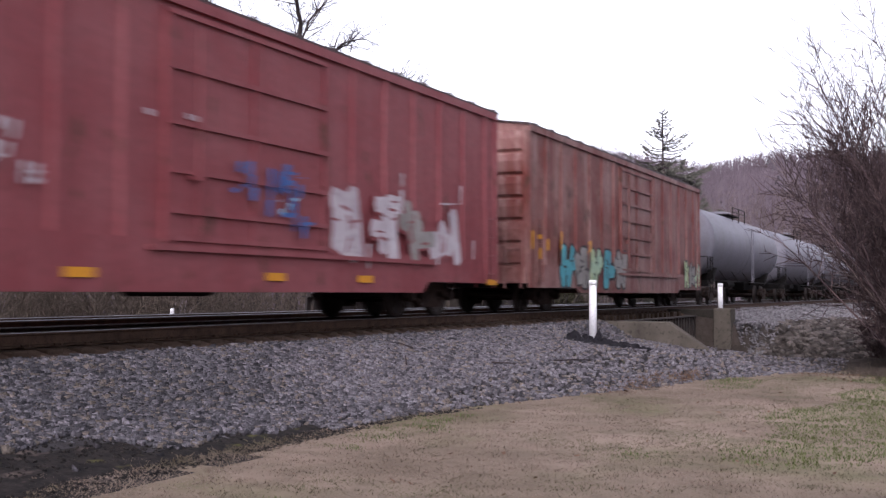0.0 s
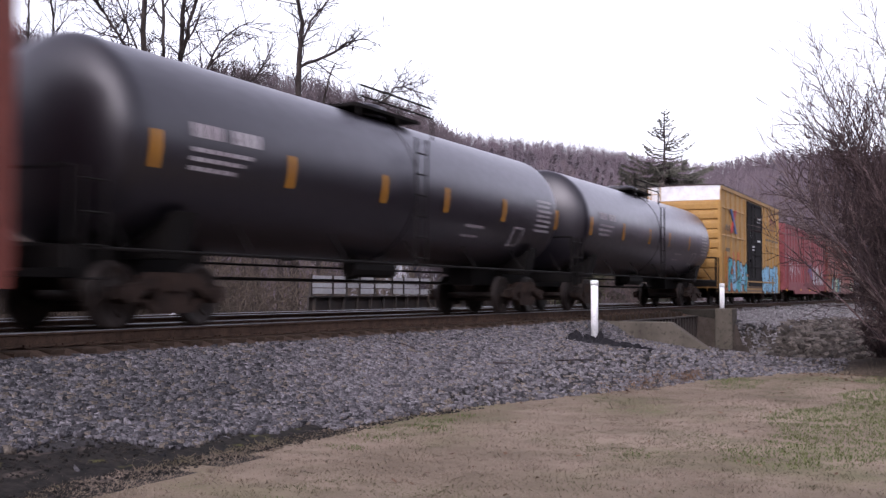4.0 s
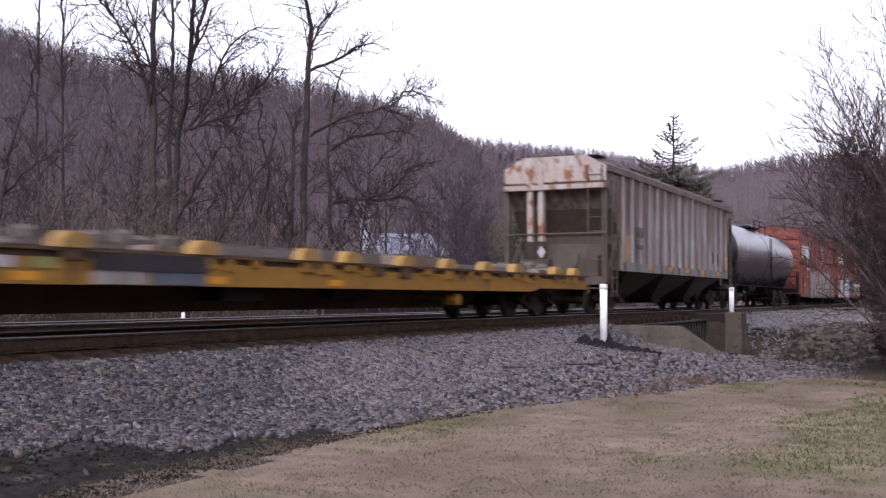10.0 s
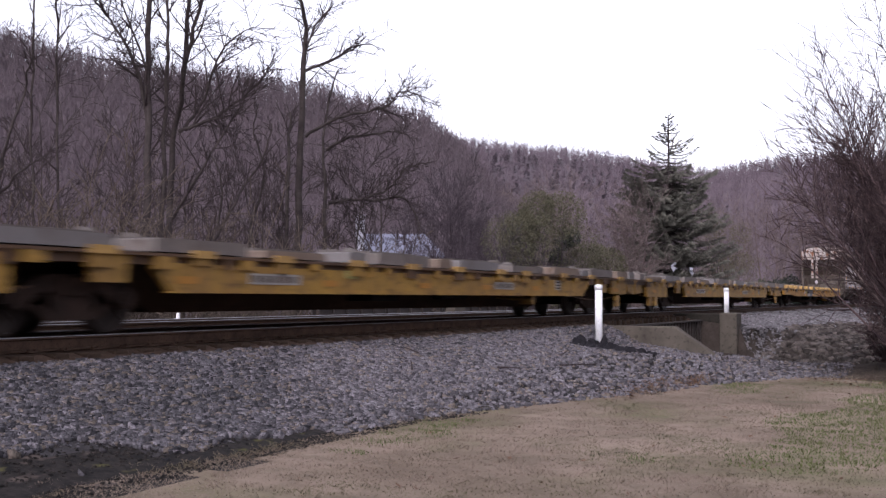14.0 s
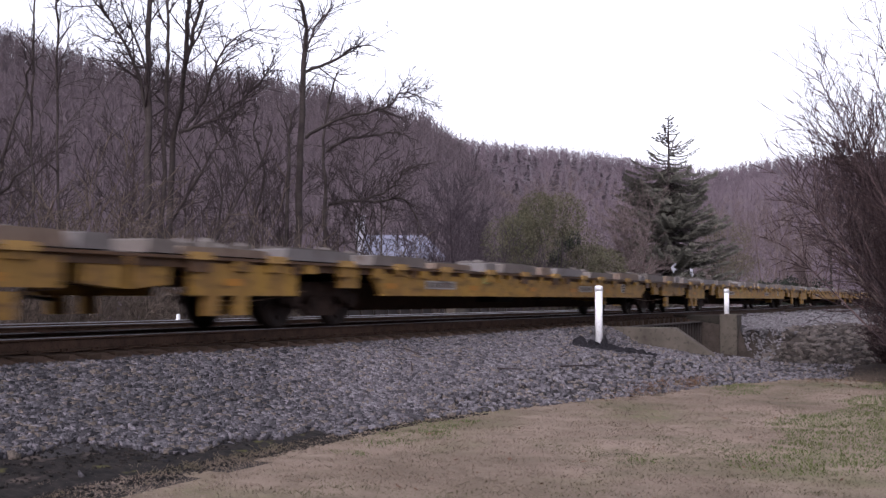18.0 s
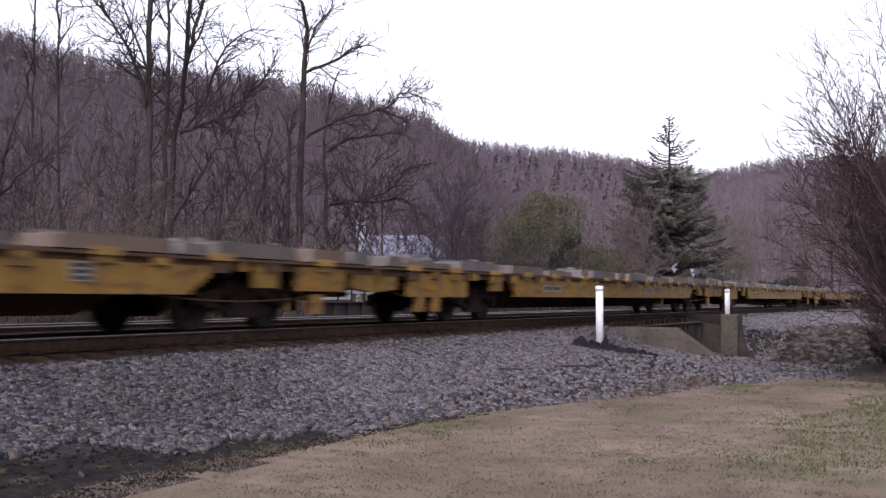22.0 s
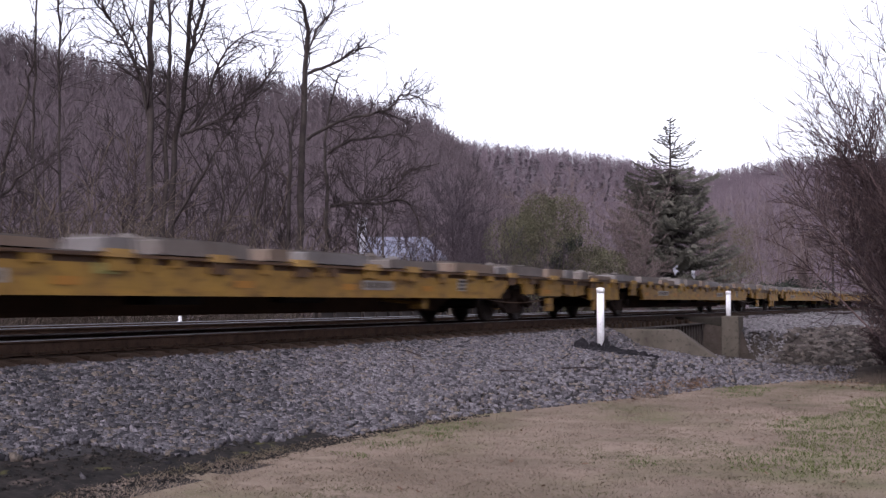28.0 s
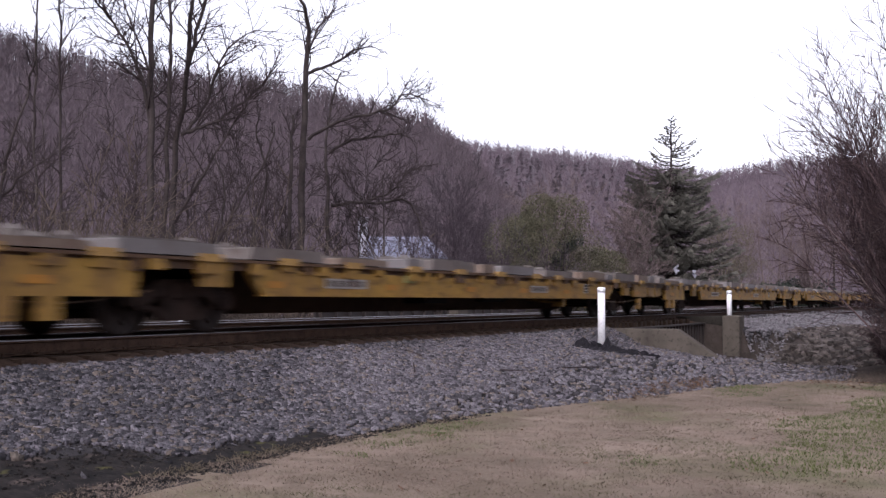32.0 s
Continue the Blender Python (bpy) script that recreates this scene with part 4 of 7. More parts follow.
def tank_car(length, radius, paint, label, centre_z=2.68, marks=True, inset=0.0):
    car = tagged(new("tank_car"), label, "tank car", "cars of the freight train")
    h = length / 2 - 0.45
    hb = h - inset  # half length of the tank itself
    bm = bmesh.new()
    left = []
    for k in range(10):
        a = math.pi / 2 * k / 9
        left.append((-hb + 0.5 * (1 - math.cos(a)), max(0.03, radius * math.sin(a))))
    straight = [(-hb + 0.68 + (2 * hb - 1.36) * k / 12, radius) for k in range(13)]
    body = left + straight + [(-x, r) for x, r in left[::-1]]
    spun(bm, body, 44)
    bmesh.ops.translate(bm, verts=bm.verts, vec=(0, 0, centre_z))
    shell = part("tank", bm, paint, car, smooth=True)
    for x in (0.0,):
        bm = bmesh.new()
        spun(bm, [(x - 0.05, radius + 0.004), (x - 0.04, radius + 0.014), (x + 0.04, radius + 0.014), (x + 0.05, radius + 0.004)], 44)
        bmesh.ops.translate(bm, verts=bm.verts, vec=(0, 0, centre_z))
        part("weld_band", bm, paint, shell, smooth=True)
    top = centre_z + radius
    bm = bmesh.new()
    spun(bm, [(top - 0.08, 0.62), (top + 0.16, 0.62), (top + 0.2, 0.5), (top + 0.22, 0.1)], 20, "z")
    part("dome", bm, paint, car, "valve dome on top", smooth=True)
    bm = bmesh.new()
    solid(bm, -1.3, 1.3, -0.8, 0.8, top - 0.03, top + 0.03)
    part("platform", bm, M_UNDER, car)
    for y in (-1.0, 1.0):
        bm = bmesh.new()
        for x in (-1.5, 0, 1.5):
            tube(bm, (x, y, top - 0.35), (x, y, top + 0.3), 0.022, n=5)
        tube(bm, (-1.5, y, top + 0.3), (1.5, y, top + 0.3), 0.022, n=5)
        tube(bm, (-1.5, y, top + 0.1), (1.5, y, top + 0.1), 0.018, n=5)
        part("guard_rail", bm, M_UNDER, car, "thin steel railing")
    for y in (-1, 1):
        ladder(car, -0.25, y * (radius + 0.09), 1.0, centre_z + 0.9, 0.45, M_UNDER if marks else paint)
        bm = bmesh.new()
        tube(bm, (-h - 0.2, y * 1.48, 1.02), (h + 0.2, y * 1.48, 1.02), 0.024, n=6)
        for x in np.linspace(-h + 0.6, h - 0.6, 7):
            tube(bm, (x, y * 1.48, 1.02), (x, y * 1.15, 1.5), 0.018, n=5)
        part("side_hand_rail", bm, M_UNDER, car, "thin hand rail along the tank")
    for e in (-1, 1):
        bm = bmesh.new()
        x0, x1 = sorted((e * (h - 3.6), e * (h + 0.42)))
        solid(bm, x0, x1, -0.32, 0.32, 0.68, 1.12)
        solid(bm, *sorted((e * (h + 0.25), e * (h + 0.42))), -1.45, 1.45, 0.78, 1.04)
        part("stub_sill", bm, M_UNDER, car)
        bm = bmesh.new()
        x = e * (h - 2.0)
        slab(bm, [(-1.1, 0.95), (1.1, 0.95), (1.25, 1.6), (0.9, 1.35), (-0.9, 1.35), (-1.25, 1.6)], 0, x - 0.25, x + 0.25)
        part("saddle", bm, M_UNDER, car)
        bm = bmesh.new()
        for y in (-1.42, 1.42):
            tube(bm, (e * (h + 0.34), y, 1.0), (e * (h + 0.34), y, 2.0), 0.022, n=5)
        tube(bm, (e * (h + 0.34), -1.42, 2.0), (e * (h + 0.34), 1.42, 2.0), 0.022, n=5)
        part("end_railing", bm, M_UNDER, car)
        ladder(car, e * (h + 0.2), -1.5, 0.5, 2.0, 0.4, M_UNDER)
        coupler(car, e * (h + 0.4), e)
    bm = bmesh.new()
    tube(bm, (-1.0, -0.5, 0.95), (0.6, -0.5, 0.95), 0.17, n=10)
    tube(bm, (0.0, 0.0, 0.75), (0.0, 0.0, 1.2), 0.16, n=10)
    tube(bm, (-h + 3, 0.2, 0.72), (h - 3, 0.2, 0.72), 0.03, n=6)
    part("bottom_outlet", bm, M_UNDER, car)
    trucks(car, (-h + 2.0, h - 2.0))
    if marks:
        def curved(x0, x1, z0, z1, bm):
            n = 6
            rows = []
            for i in range(n + 1):
                z = z0 - 0.3 + (z1 - z0) * i / n
                y = -math.sqrt(max(0.0, (radius + 0.012) ** 2 - (z - centre_z) ** 2))
                rows.append((bm.verts.new((x0, y, z)), bm.verts.new((x1, y, z))))
            for a, b in zip(rows, rows[1:]):
                bm.faces.new((a[0], a[1], b[1], b[0]))
        for x in (-hb + 0.75, -4.3, -1.3, 1.3, 4.3, hb - 0.45):
            bm = bmesh.new()
            curved(x - 0.06, x + 0.06, 2.42, 2.92, bm)
            part("reflective_mark", bm, M_CONSP, car, "vertical yellow reflective tape")
        bars = [(-hb + 1.5 + 0.9 * i, -hb + 2.2 + 0.9 * i, 2.92, 3.12) for i in range(2)]
        bars += [(-hb + 1.5, -hb + 2.9 - 0.2 * i, 2.72 - 0.13 * i, 2.78 - 0.13 * i) for i in range(3)]
        bars += [(hb - 1.8, hb - 0.85 - 0.1 * (i % 2), 2.3 + 0.12 * i, 2.36 + 0.12 * i) for i in range(7)]
        bars += [(hb - 3.1, hb - 2.5, 1.9, 1.95), (hb - 3.1, hb - 2.5, 2.3, 2.35), (hb - 3.1, hb - 3.04, 1.95, 2.3), (hb - 2.56, hb - 2.5, 1.95, 2.3), (hb * 0.3, hb * 0.42, 2.2, 2.26), (hb * 0.3, hb * 0.4, 2.0, 2.05)]
        for x0, x1, z0, z1 in bars:
            n = 1 if x1 - x0 < 0.3 or z1 - z0 > 0.3 else round((x1 - x0) / 0.2)
            w = (x1 - x0) / n
            for i in range(n):
                bm = bmesh.new()
                curved(x0 + w * i, x0 + w * (i + (0.72 if n > 1 else 1)), z0, z1, bm)
                part("stencil_bar", bm, M_PALE, car, "white stencilled bar")
    return car


def hopper_car():
    """Covered hopper: ribbed sides, sloped ends with open frames, three chutes below."""
    L, s, eave, sill = 17.0, 1.55, 4.22, 1.28
    h = L / 2
    car = tagged(new("covered_hopper"), "rust-streaked grey covered hopper with white chipped end", "hopper car", "cars of the freight train")
    bm = bmesh.new()
    # side profile: full at the roof, cut back towards the ends
    out = [(-h + 1.35, sill), (h - 1.35, sill), (h - 1.2, 2.3), (h, 3.75), (h, eave), (-h, eave), (-h, 3.75), (-h + 1.2, 2.3)]
    slab(bm, out, 1, -s, s)
    slab(bm, [(-s, eave), (-0.95, eave + 0.32), (0.95, eave + 0.32), (s, eave)], 0, -h, h)
    part("body", bm, M_HOPPER, car)
    x = -h + 1.35
    for side in (-1, 1):
        ya, yb = sorted((side * s, side * (s + 0.07)))
        bm = bmesh.new()
        slab(bm, [(-h, eave - 0.16), (h, eave - 0.16), (h, eave + 0.02), (-h, eave + 0.02)], 1, ya, yb)
        part("top_chord", bm, M_HOPPER, car)
        bm = bmesh.new()
        slab(bm, [(-h + 1.25, sill - 0.02), (h - 1.25, sill - 0.02), (h - 1.25, sill + 0.24), (-h + 1.25, sill + 0.24)], 1, ya, yb)
        part("side_sill", bm, M_HOPPER, car)
        for i in range(16):
            x = -h + 1.4 + (L - 2.8) * i / 15
            bm = bmesh.new()
            solid(bm, x - 0.04, x + 0.04, *sorted((side * s, side * (s + 0.09))), sill + 0.24, eave - 0.16)
            part("side_post", bm, M_HOPPOST, car)
        for e in (-1, 1):
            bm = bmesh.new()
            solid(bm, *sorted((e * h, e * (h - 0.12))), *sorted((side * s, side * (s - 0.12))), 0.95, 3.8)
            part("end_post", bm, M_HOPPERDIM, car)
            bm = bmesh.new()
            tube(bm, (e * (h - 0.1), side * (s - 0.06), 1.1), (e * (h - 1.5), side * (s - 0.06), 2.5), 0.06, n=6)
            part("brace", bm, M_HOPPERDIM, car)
    for e in (-1, 1):
        bm = bmesh.new()
        slab(bm, [(-s, eave - 0.42), (s, eave - 0.42), (s, eave), (0.95, eave + 0.32), (-0.95, eave + 0.32), (-s, eave)], 0, *sorted((e * h, e * (h + 0.05))))
        part("end_panel", bm, M_HOPWHITE, car, "chipped white and rust end panel")
        bm = bmesh.new()
        solid(bm, *sorted((e * h, e * (h + 0.16))), -s, s, eave - 0.64, eave - 0.5)
        part("end_beam", bm, M_HOPWHITE, car)
        for y in (0.4, 0.74):
            bm = bmesh.new()
            solid(bm, *sorted((e * (h - 0.1), e * (h + 0.08))), y - 0.08, y + 0.08, 2.1, eave)
            part("end_stile", bm, M_HOPWHITE, car)
        bm = bmesh.new()
        solid(bm, *sorted((e * (h - 0.3), e * (h + 0.05))), -s, s, 0.85, 1.08)
        solid(bm, *sorted((e * (h - 3.2), e * (h - 0.3))), -0.35, 0.35, 0.72, 1.1)
        part("end_platform", bm, M_HOPPERDIM, car)
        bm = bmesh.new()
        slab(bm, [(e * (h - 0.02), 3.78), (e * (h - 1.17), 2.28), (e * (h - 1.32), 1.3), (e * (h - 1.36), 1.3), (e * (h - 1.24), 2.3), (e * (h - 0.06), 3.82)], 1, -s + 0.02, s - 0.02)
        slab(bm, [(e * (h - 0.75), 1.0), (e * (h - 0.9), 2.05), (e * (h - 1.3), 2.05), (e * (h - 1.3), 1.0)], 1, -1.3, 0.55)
        part("slope_sheet", bm, M_HOPPERDIM, car, "dark brown end sheet")
        bm = bmesh.new()
        slab(bm, [(0.45, 1.62), (0.58, 1.8), (0.45, 1.98), (0.32, 1.8)], 0, *sorted((e * (h - 0.1), e * (h - 0.085))))
        part("diamond_placard", bm, M_PALE, car, "pale diamond placard")
        bm = bmesh.new()
        tube(bm, (e * (h + 0.1), -s, 2.3), (e * (h + 0.1), s, 2.3), 0.03, n=6)
        tube(bm, (e * (h + 0.02), -0.5, 1.6), (e * (h + 0.16), -0.5, 1.6), 0.28, n=14)
        tube(bm, (e * (h - 0.7), 0.4, 1.4), (e * (h - 0.7), 1.2, 1.4), 0.22, n=10)
        solid(bm, *sorted((e * (h - 0.9), e * (h - 0.3))), -1.2, -0.7, 1.08, 1.7)
        part("brake_gear", bm, M_HOPPERDIM, car, "brake wheel and cylinders on the end")
        ladder(car, e * (h + 0.1), -s + 0.1, 0.6, eave, 0.42, M_HOPPERDIM, across="y")
        ladder(car, e * (h - 0.55) - 0.2, -s - 0.05, 0.5, eave - 0.4, 0.42, M_HOPPERDIM)
        coupler(car, e * (h + 0.05), e)
    for x in (-4.4, 0.0, 4.4):
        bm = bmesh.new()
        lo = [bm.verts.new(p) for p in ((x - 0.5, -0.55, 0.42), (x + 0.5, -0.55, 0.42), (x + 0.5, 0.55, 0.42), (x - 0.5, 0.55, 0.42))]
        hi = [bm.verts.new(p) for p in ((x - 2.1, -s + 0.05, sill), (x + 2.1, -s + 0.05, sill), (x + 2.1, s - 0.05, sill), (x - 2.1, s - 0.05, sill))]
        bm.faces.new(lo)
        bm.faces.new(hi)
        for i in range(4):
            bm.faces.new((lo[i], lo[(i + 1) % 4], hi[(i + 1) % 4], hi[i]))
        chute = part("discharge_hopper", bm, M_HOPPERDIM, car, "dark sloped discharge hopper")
        bm = bmesh.new()
        solid(bm, x - 0.6, x + 0.6, -0.65, 0.65, 0.3, 0.42)
        part("outlet_gate", bm, M_UNDER, chute)
    bm = bmesh.new()
    solid(bm, -h + 0.3, h - 0.3, -0.45, 0.45, eave + 0.36, eave + 0.4)
    for e in (-1, 1):
        solid(bm, *sorted((e * (h - 0.9), e * (h - 0.2))), -1.25, 1.25, eave + 0.3, eave + 0.34)
    part("running_board", bm, M_UNDER, car)
    for x in np.linspace(-5.6, 5.6, 8):
        bm = bmesh.new()
        spun(bm, [(eave + 0.2, 0.3), (eave + 0.33, 0.3), (eave + 0.36, 0.12)], 14, "z")
        bmesh.ops.translate(bm, verts=bm.verts, vec=(x, -0.75, 0))
        part("hatch", bm, M_HOPPER, car)
    trucks(car, (-h + 1.75, h - 1.75))
    yellow_marks(car, [-h + 4.2, -h + 6.7, -h + 9.0, -h + 11.3, h - 3.0], sill + 0.08, -s - 0.075, 0.5, 0.14)
    bm = bmesh.new()
    patch_bar(bm, -h + 1.55, -h + 1.78, sill + 0.35, sill + 1.0, -s - 0.095)
    part("reflective_mark", bm, M_CONSP, car)
    bm = bmesh.new()
    patch_bar(bm, h - 1.8, h - 1.6, sill + 0.3, sill + 0.8, -s - 0.095)
    part("reflective_mark", bm, M_CONSP, car)
    stencil(car, "stencil", [(h - 3.3, h - 2.9, 1.75, 2.2), (h - 4.2, h - 3.8, 1.8, 2.25)], -s - 0.095, M_INK, "dark stencilled panel too small to read")
    stencil(car, "number", [(-h + 2.6, -h + 3.5, 2.3, 2.62), (-h + 2.6, -h + 3.3, 1.95, 2.1)], -s - 0.095, M_HOPPERDIM, "faded dark lettering too worn to read")
    return car


def flat_car(first):
    """Long yellow intermodal flat car with notched side sills over the trucks; the leading end is +x."""
    L = 27.2
    h, s = L / 2, 1.5
    hf = h if first else 14.35  # leading end; the trailing one is at -h
    label = "yellow flat car with domed deck-edge pads and a black sill patch" if first else "long worn yellow empty intermodal flat car"
    car = tagged(new("flat_car"), label, "flat car", "cars of the freight train")
    top, low = 1.05, 0.56
    paint = M_FLATCLEAN if first else M_FLAT
    if first:
        pads = [-12.6, -10.9, -9.2, -7.0, -4.74, -2.35, 0.19, 1.46, 3.4, 5.2, 7.0, 8.69, 11.24, 12.61]
    else:
        pads = [-12.4, -10.6, -8.6, -6.7, -4.8, -2.6, -0.6, 1.45, 3.6, 5.1, 7.7, 9.9, 12.6]
    r = random.Random(3 if first else 5)
    for side in (-1, 1):
        ya, yb = sorted((side * (s - 0.1), side * s))
        inner = sorted((side * (s - 0.16), side * (s - 0.04)))
        if first:
            bm = bmesh.new()
            slab(bm, [(-h, 0.7), (-h + 3.4, 0.7), (-h + 3.9, 0.62), (h - 3.9, 0.62), (h - 3.4, 0.7), (h, 0.7), (h, 0.93), (-h, 0.93)], 1, ya, yb)
            sill = part("side_sill", bm, paint, car)
        else:
            bm = bmesh.new()
            slab(bm, [(-7.6, 0.93), (-7.62, 0.86), (-7.3, low), (9.3, low), (9.75, 0.8), (9.85, 0.93)], 1, ya, yb)
            sill = part("side_sill", bm, paint, car)
            # bottom flange of the sill
            bm = bmesh.new()
            solid(bm, -7.3, 9.3, *sorted((side * (s - 0.14), side * (s + 0.03))), low - 0.025, low)
            part("sill_flange", bm, paint, sill)
            # stepped plates, brackets and castings over the trucks
            for x0, x1, z0, z1, nm in ((-12.55, -9.95, 0.52, 0.97, "end_plate"), (-8.75, -8.1, 0.66, 1.03, "hanging_bracket"), (10.75, 11.4, 0.64, 1.03, "hanging_bracket"), (11.85, 13.3, 0.6, 0.98, "end_plate")):
                bm = bmesh.new()
                slab(bm, [(x0 + 0.06, z0), (x1 - 0.04, z0), (x1, z1), (x0, z1)], 1, ya, yb)
                part(nm, bm, paint, car)
            for e in (-1, 1):
                bm = bmesh.new()
                end = hf if e > 0 else h
                slab(bm, [(e * end, 0.6), (e * (end - 0.7), 0.66), (e * (end - 0.75), top - 0.02), (e * end, top - 0.02)], 1, *sorted((side * (s - 0.25), side * (s - 0.06))))
                part("corner_casting", bm, paint, car)
            for x in (-12.2, -11.55, 12.3):
                bm = bmesh.new()
                solid(bm, x, x + 0.3, ya, yb, 0.24, 0.55)
                part("step", bm, paint, car)
        # recessed web above the sill, coloured for rust and edge shadow, then the overhanging edge rail
        bm = bmesh.new()
        solid(bm, -h, hf, *inner, 0.9, top - 0.04)
        part("upper_web", bm, M_FLATRUST, car, "recessed web, rust and edge shadow in its colour")
        bm = bmesh.new()
        solid(bm, -h, hf, *sorted((side * (s - 0.2), side * (s + 0.05))), top - 0.04, top)
        part("top_rail", bm, M_FLATRUST, car, "rusty edge rail")
        # stake pockets below the pads, and smaller ones between
        spots = [(p, 0.2) for p in pads] + [(0.5 * (a + b) + r.uniform(-0.2, 0.2), r.choice((0.09, 0.13, 0.16))) for a, b in zip(pads, pads[1:])]
        spots += [(a + 0.55, 0.07) for a in pads[1::2]]
        for x, w in spots:
            bm = bmesh.new()
            solid(bm, x - w, x + w, *sorted((side * (s - 0.06), side * (s + 0.045))), r.choice((0.84, 0.87, 0.91)), top - 0.04)
            part("stake_pocket", bm, paint if r.random() < 0.75 else M_FLATRUST, car)
        # pads on the edge
        for x in pads:
            bm = bmesh.new()
            y0, y1 = sorted((side * (s - 0.12), side * (s + 0.08)))
            if first:
                slab(bm, [(x - 0.27, top), (x + 0.27, top), (x + 0.24, top + 0.1), (x + 0.13, top + 0.19), (x - 0.13, top + 0.19), (x - 0.24, top + 0.1)], 1, y0, y1)
            else:
                slab(bm, [(x - 0.24, top - 0.045), (x + 0.24, top - 0.045), (x + 0.22, top + 0.06), (x - 0.22, top + 0.06)], 1, y0, y1)
            part("deck_pad", bm, M_PAD, car, "yellow container pad")
    bm = bmesh.new()
    solid(bm, -h, hf, -s + 0.16, s - 0.16, top - 0.02, top + 0.03)
    part("deck", bm, M_DECK, car, "weathered grey deck")
    # grey deck plates of uneven height with gaps between them
    x = -h + 0.15
    k = 0
    while x < hf - 0.5:
        w = min(r.choice((1.1, 1.7, 2.0, 2.6, 0.6)), hf - 0.15 - x)
        hgt = r.choice((0.07, 0.11, 0.15, 0.19)) if first else r.choice((0.13, 0.17, 0.2, 0.22))
        for sg in (-1, 1):
            bm = bmesh.new()
            y0, y1 = sorted((sg * (s - 0.14 if first else s + 0.04), sg * (s - 0.6)))
            slab(bm, [(x, top + 0.02), (x + w, top + 0.02), (x + w - 0.03, top + hgt - 0.02), (x + w - 0.08, top + hgt), (x + 0.08, top + hgt), (x + 0.03, top + hgt - 0.02)], 1, y0, y1)
            plate = part("tread_plate", bm, (M_TREADPLATE, M_TANPLATE, M_GREYPLATE)[k % 3], car)
            if k % 2 == 0 and w > 1:
                bm = bmesh.new()
                solid(bm, x + 0.1, x + w - 0.1, *sorted((sg * (s - 0.2), sg * (s - 0.45))), top + hgt, top + hgt + 0.04)
                part("plate_rib", bm, M_DECK, plate)
        k += 1
        x += w + r.choice((0.06, 0.15, 0.4, 0.7))
    # hitches folded on the deck
    for x in ((-6.5, 5.8) if not first else (3.0,)):
        bm = bmesh.new()
        slab(bm, [(x - 0.9, top + 0.03), (x + 0.9, top + 0.03), (x + 0.7, top + 0.2), (x + 0.1, top + 0.28), (x - 0.6, top + 0.14)], 1, -0.45, 0.45)
        part("folded_hitch", bm, M_DECK, car, "folded grey trailer hitch")
    bm = bmesh.new()
    slab(bm, [(-h + 0.3, 0.66), (-7.3, 0.66), (-6.4, 0.26), (8.4, 0.26), (9.4, 0.66), (h - 0.3, 0.66), (h - 0.3, 1.0), (-h + 0.3, 1.0)], 1, -0.38, 0.38)
    part("centre_sill", bm, M_SILLBROWN, car, "dark brown fish-bellied centre sill")
    for x in np.arange(-h + 1.4, h - 1, 2.05):
        bm = bmesh.new()
        solid(bm, x - 0.06, x + 0.06, -s + 0.16, s - 0.16, 0.78, 1.0)
        part("cross_bearer", bm, M_UNDER, car)
    for e in (-1, 1):
        bm = bmesh.new()
        end = hf if e > 0 else h
        solid(bm, *sorted((e * end, e * (end - 0.15))), -s + 0.3, s - 0.3, 0.7, 1.05)
        part("end_sill", bm, paint, car)
        coupler(car, e * (end - 0.12), e)
    bm = bmesh.new()
    solid(bm, -1.6, -0.6, -1.25, -0.75, 0.42, 0.75)
    part("brake_valve", bm, M_UNDER, car)
    bm = bmesh.new()
    tube(bm, (1.5, -1.0, 0.62), (2.8, -1.0, 0.62), 0.18, n=10)
    part("air_tank", bm, M_UNDER, car)
    bm = bmesh.new()
    tube(bm, (5.9, -1.4, 0.44), (5.9, -1.1, 0.44), 0.12, n=12)
    tube(bm, (5.9, -1.1, 0.44), (5.9, -0.4, 0.5), 0.03, n=6)
    part("hand_wheel", bm, paint, car)
    face = -s - 0.006
    yellow_marks(car, [-5.4, -2.05, 1.03] if first else [-11.6, -7.0, -3.4, 0.0, 2.9, 5.8, 12.2], 0.66, face, 0.42, 0.1, M_CONSP if first else M_CONSPDULL)
    if first:
        bm = bmesh.new()
        solid(bm, -4.44, -2.31, -s - 0.05, -s + 0.02, 0.8, top - 0.045)
        part("black_panel", bm, M_INK, car, "black patch on the sill")
        for x0, x1, m in ((-4.4, -3.5, M_SILVER), (-3.38, -2.33, M_DUSTBLUE)):
            bm = bmesh.new()
            solid(bm, x0, x1, -s - 0.03, -s + 0.02, 0.63, 0.8)
            part("lower_panel", bm, m, car, "dusty grey-blue panel below the black patch")
        for x0, x1, m in ((-5.35, -4.95, M_LIME), (-5.9, -5.6, M_PALE)):
            bm = bmesh.new()
            solid(bm, x0, x1, -s - 0.02, -s + 0.02, 0.8, 0.93)
            part("faded_tag", bm, m, car, "faded paint tag on the sill")
    else:
        for x0, x1, n in ((3.35, 4.4, 4), (-5.6, -4.3, 5)):
            bm = bmesh.new()
            solid(bm, x0, x1, face - 0.006, face + 0.01, 0.67, 0.83)
            board = part("number_board", bm, M_SILVER, car, "grey lettering board with plain bars")
            w = (x1 - x0 - 0.1) / n
            for i in range(n):
                bm = bmesh.new()
                patch_bar(bm, x0 + 0.05 + w * i, x0 + 0.05 + w * (i + 0.7), 0.7, 0.8, face - 0.007)
                part("number_bar", bm, M_HOPPERDIM, board)
        bm = bmesh.new()
        solid(bm, 7.15, 7.5, face - 0.006, face + 0.01, 0.68, 0.92)
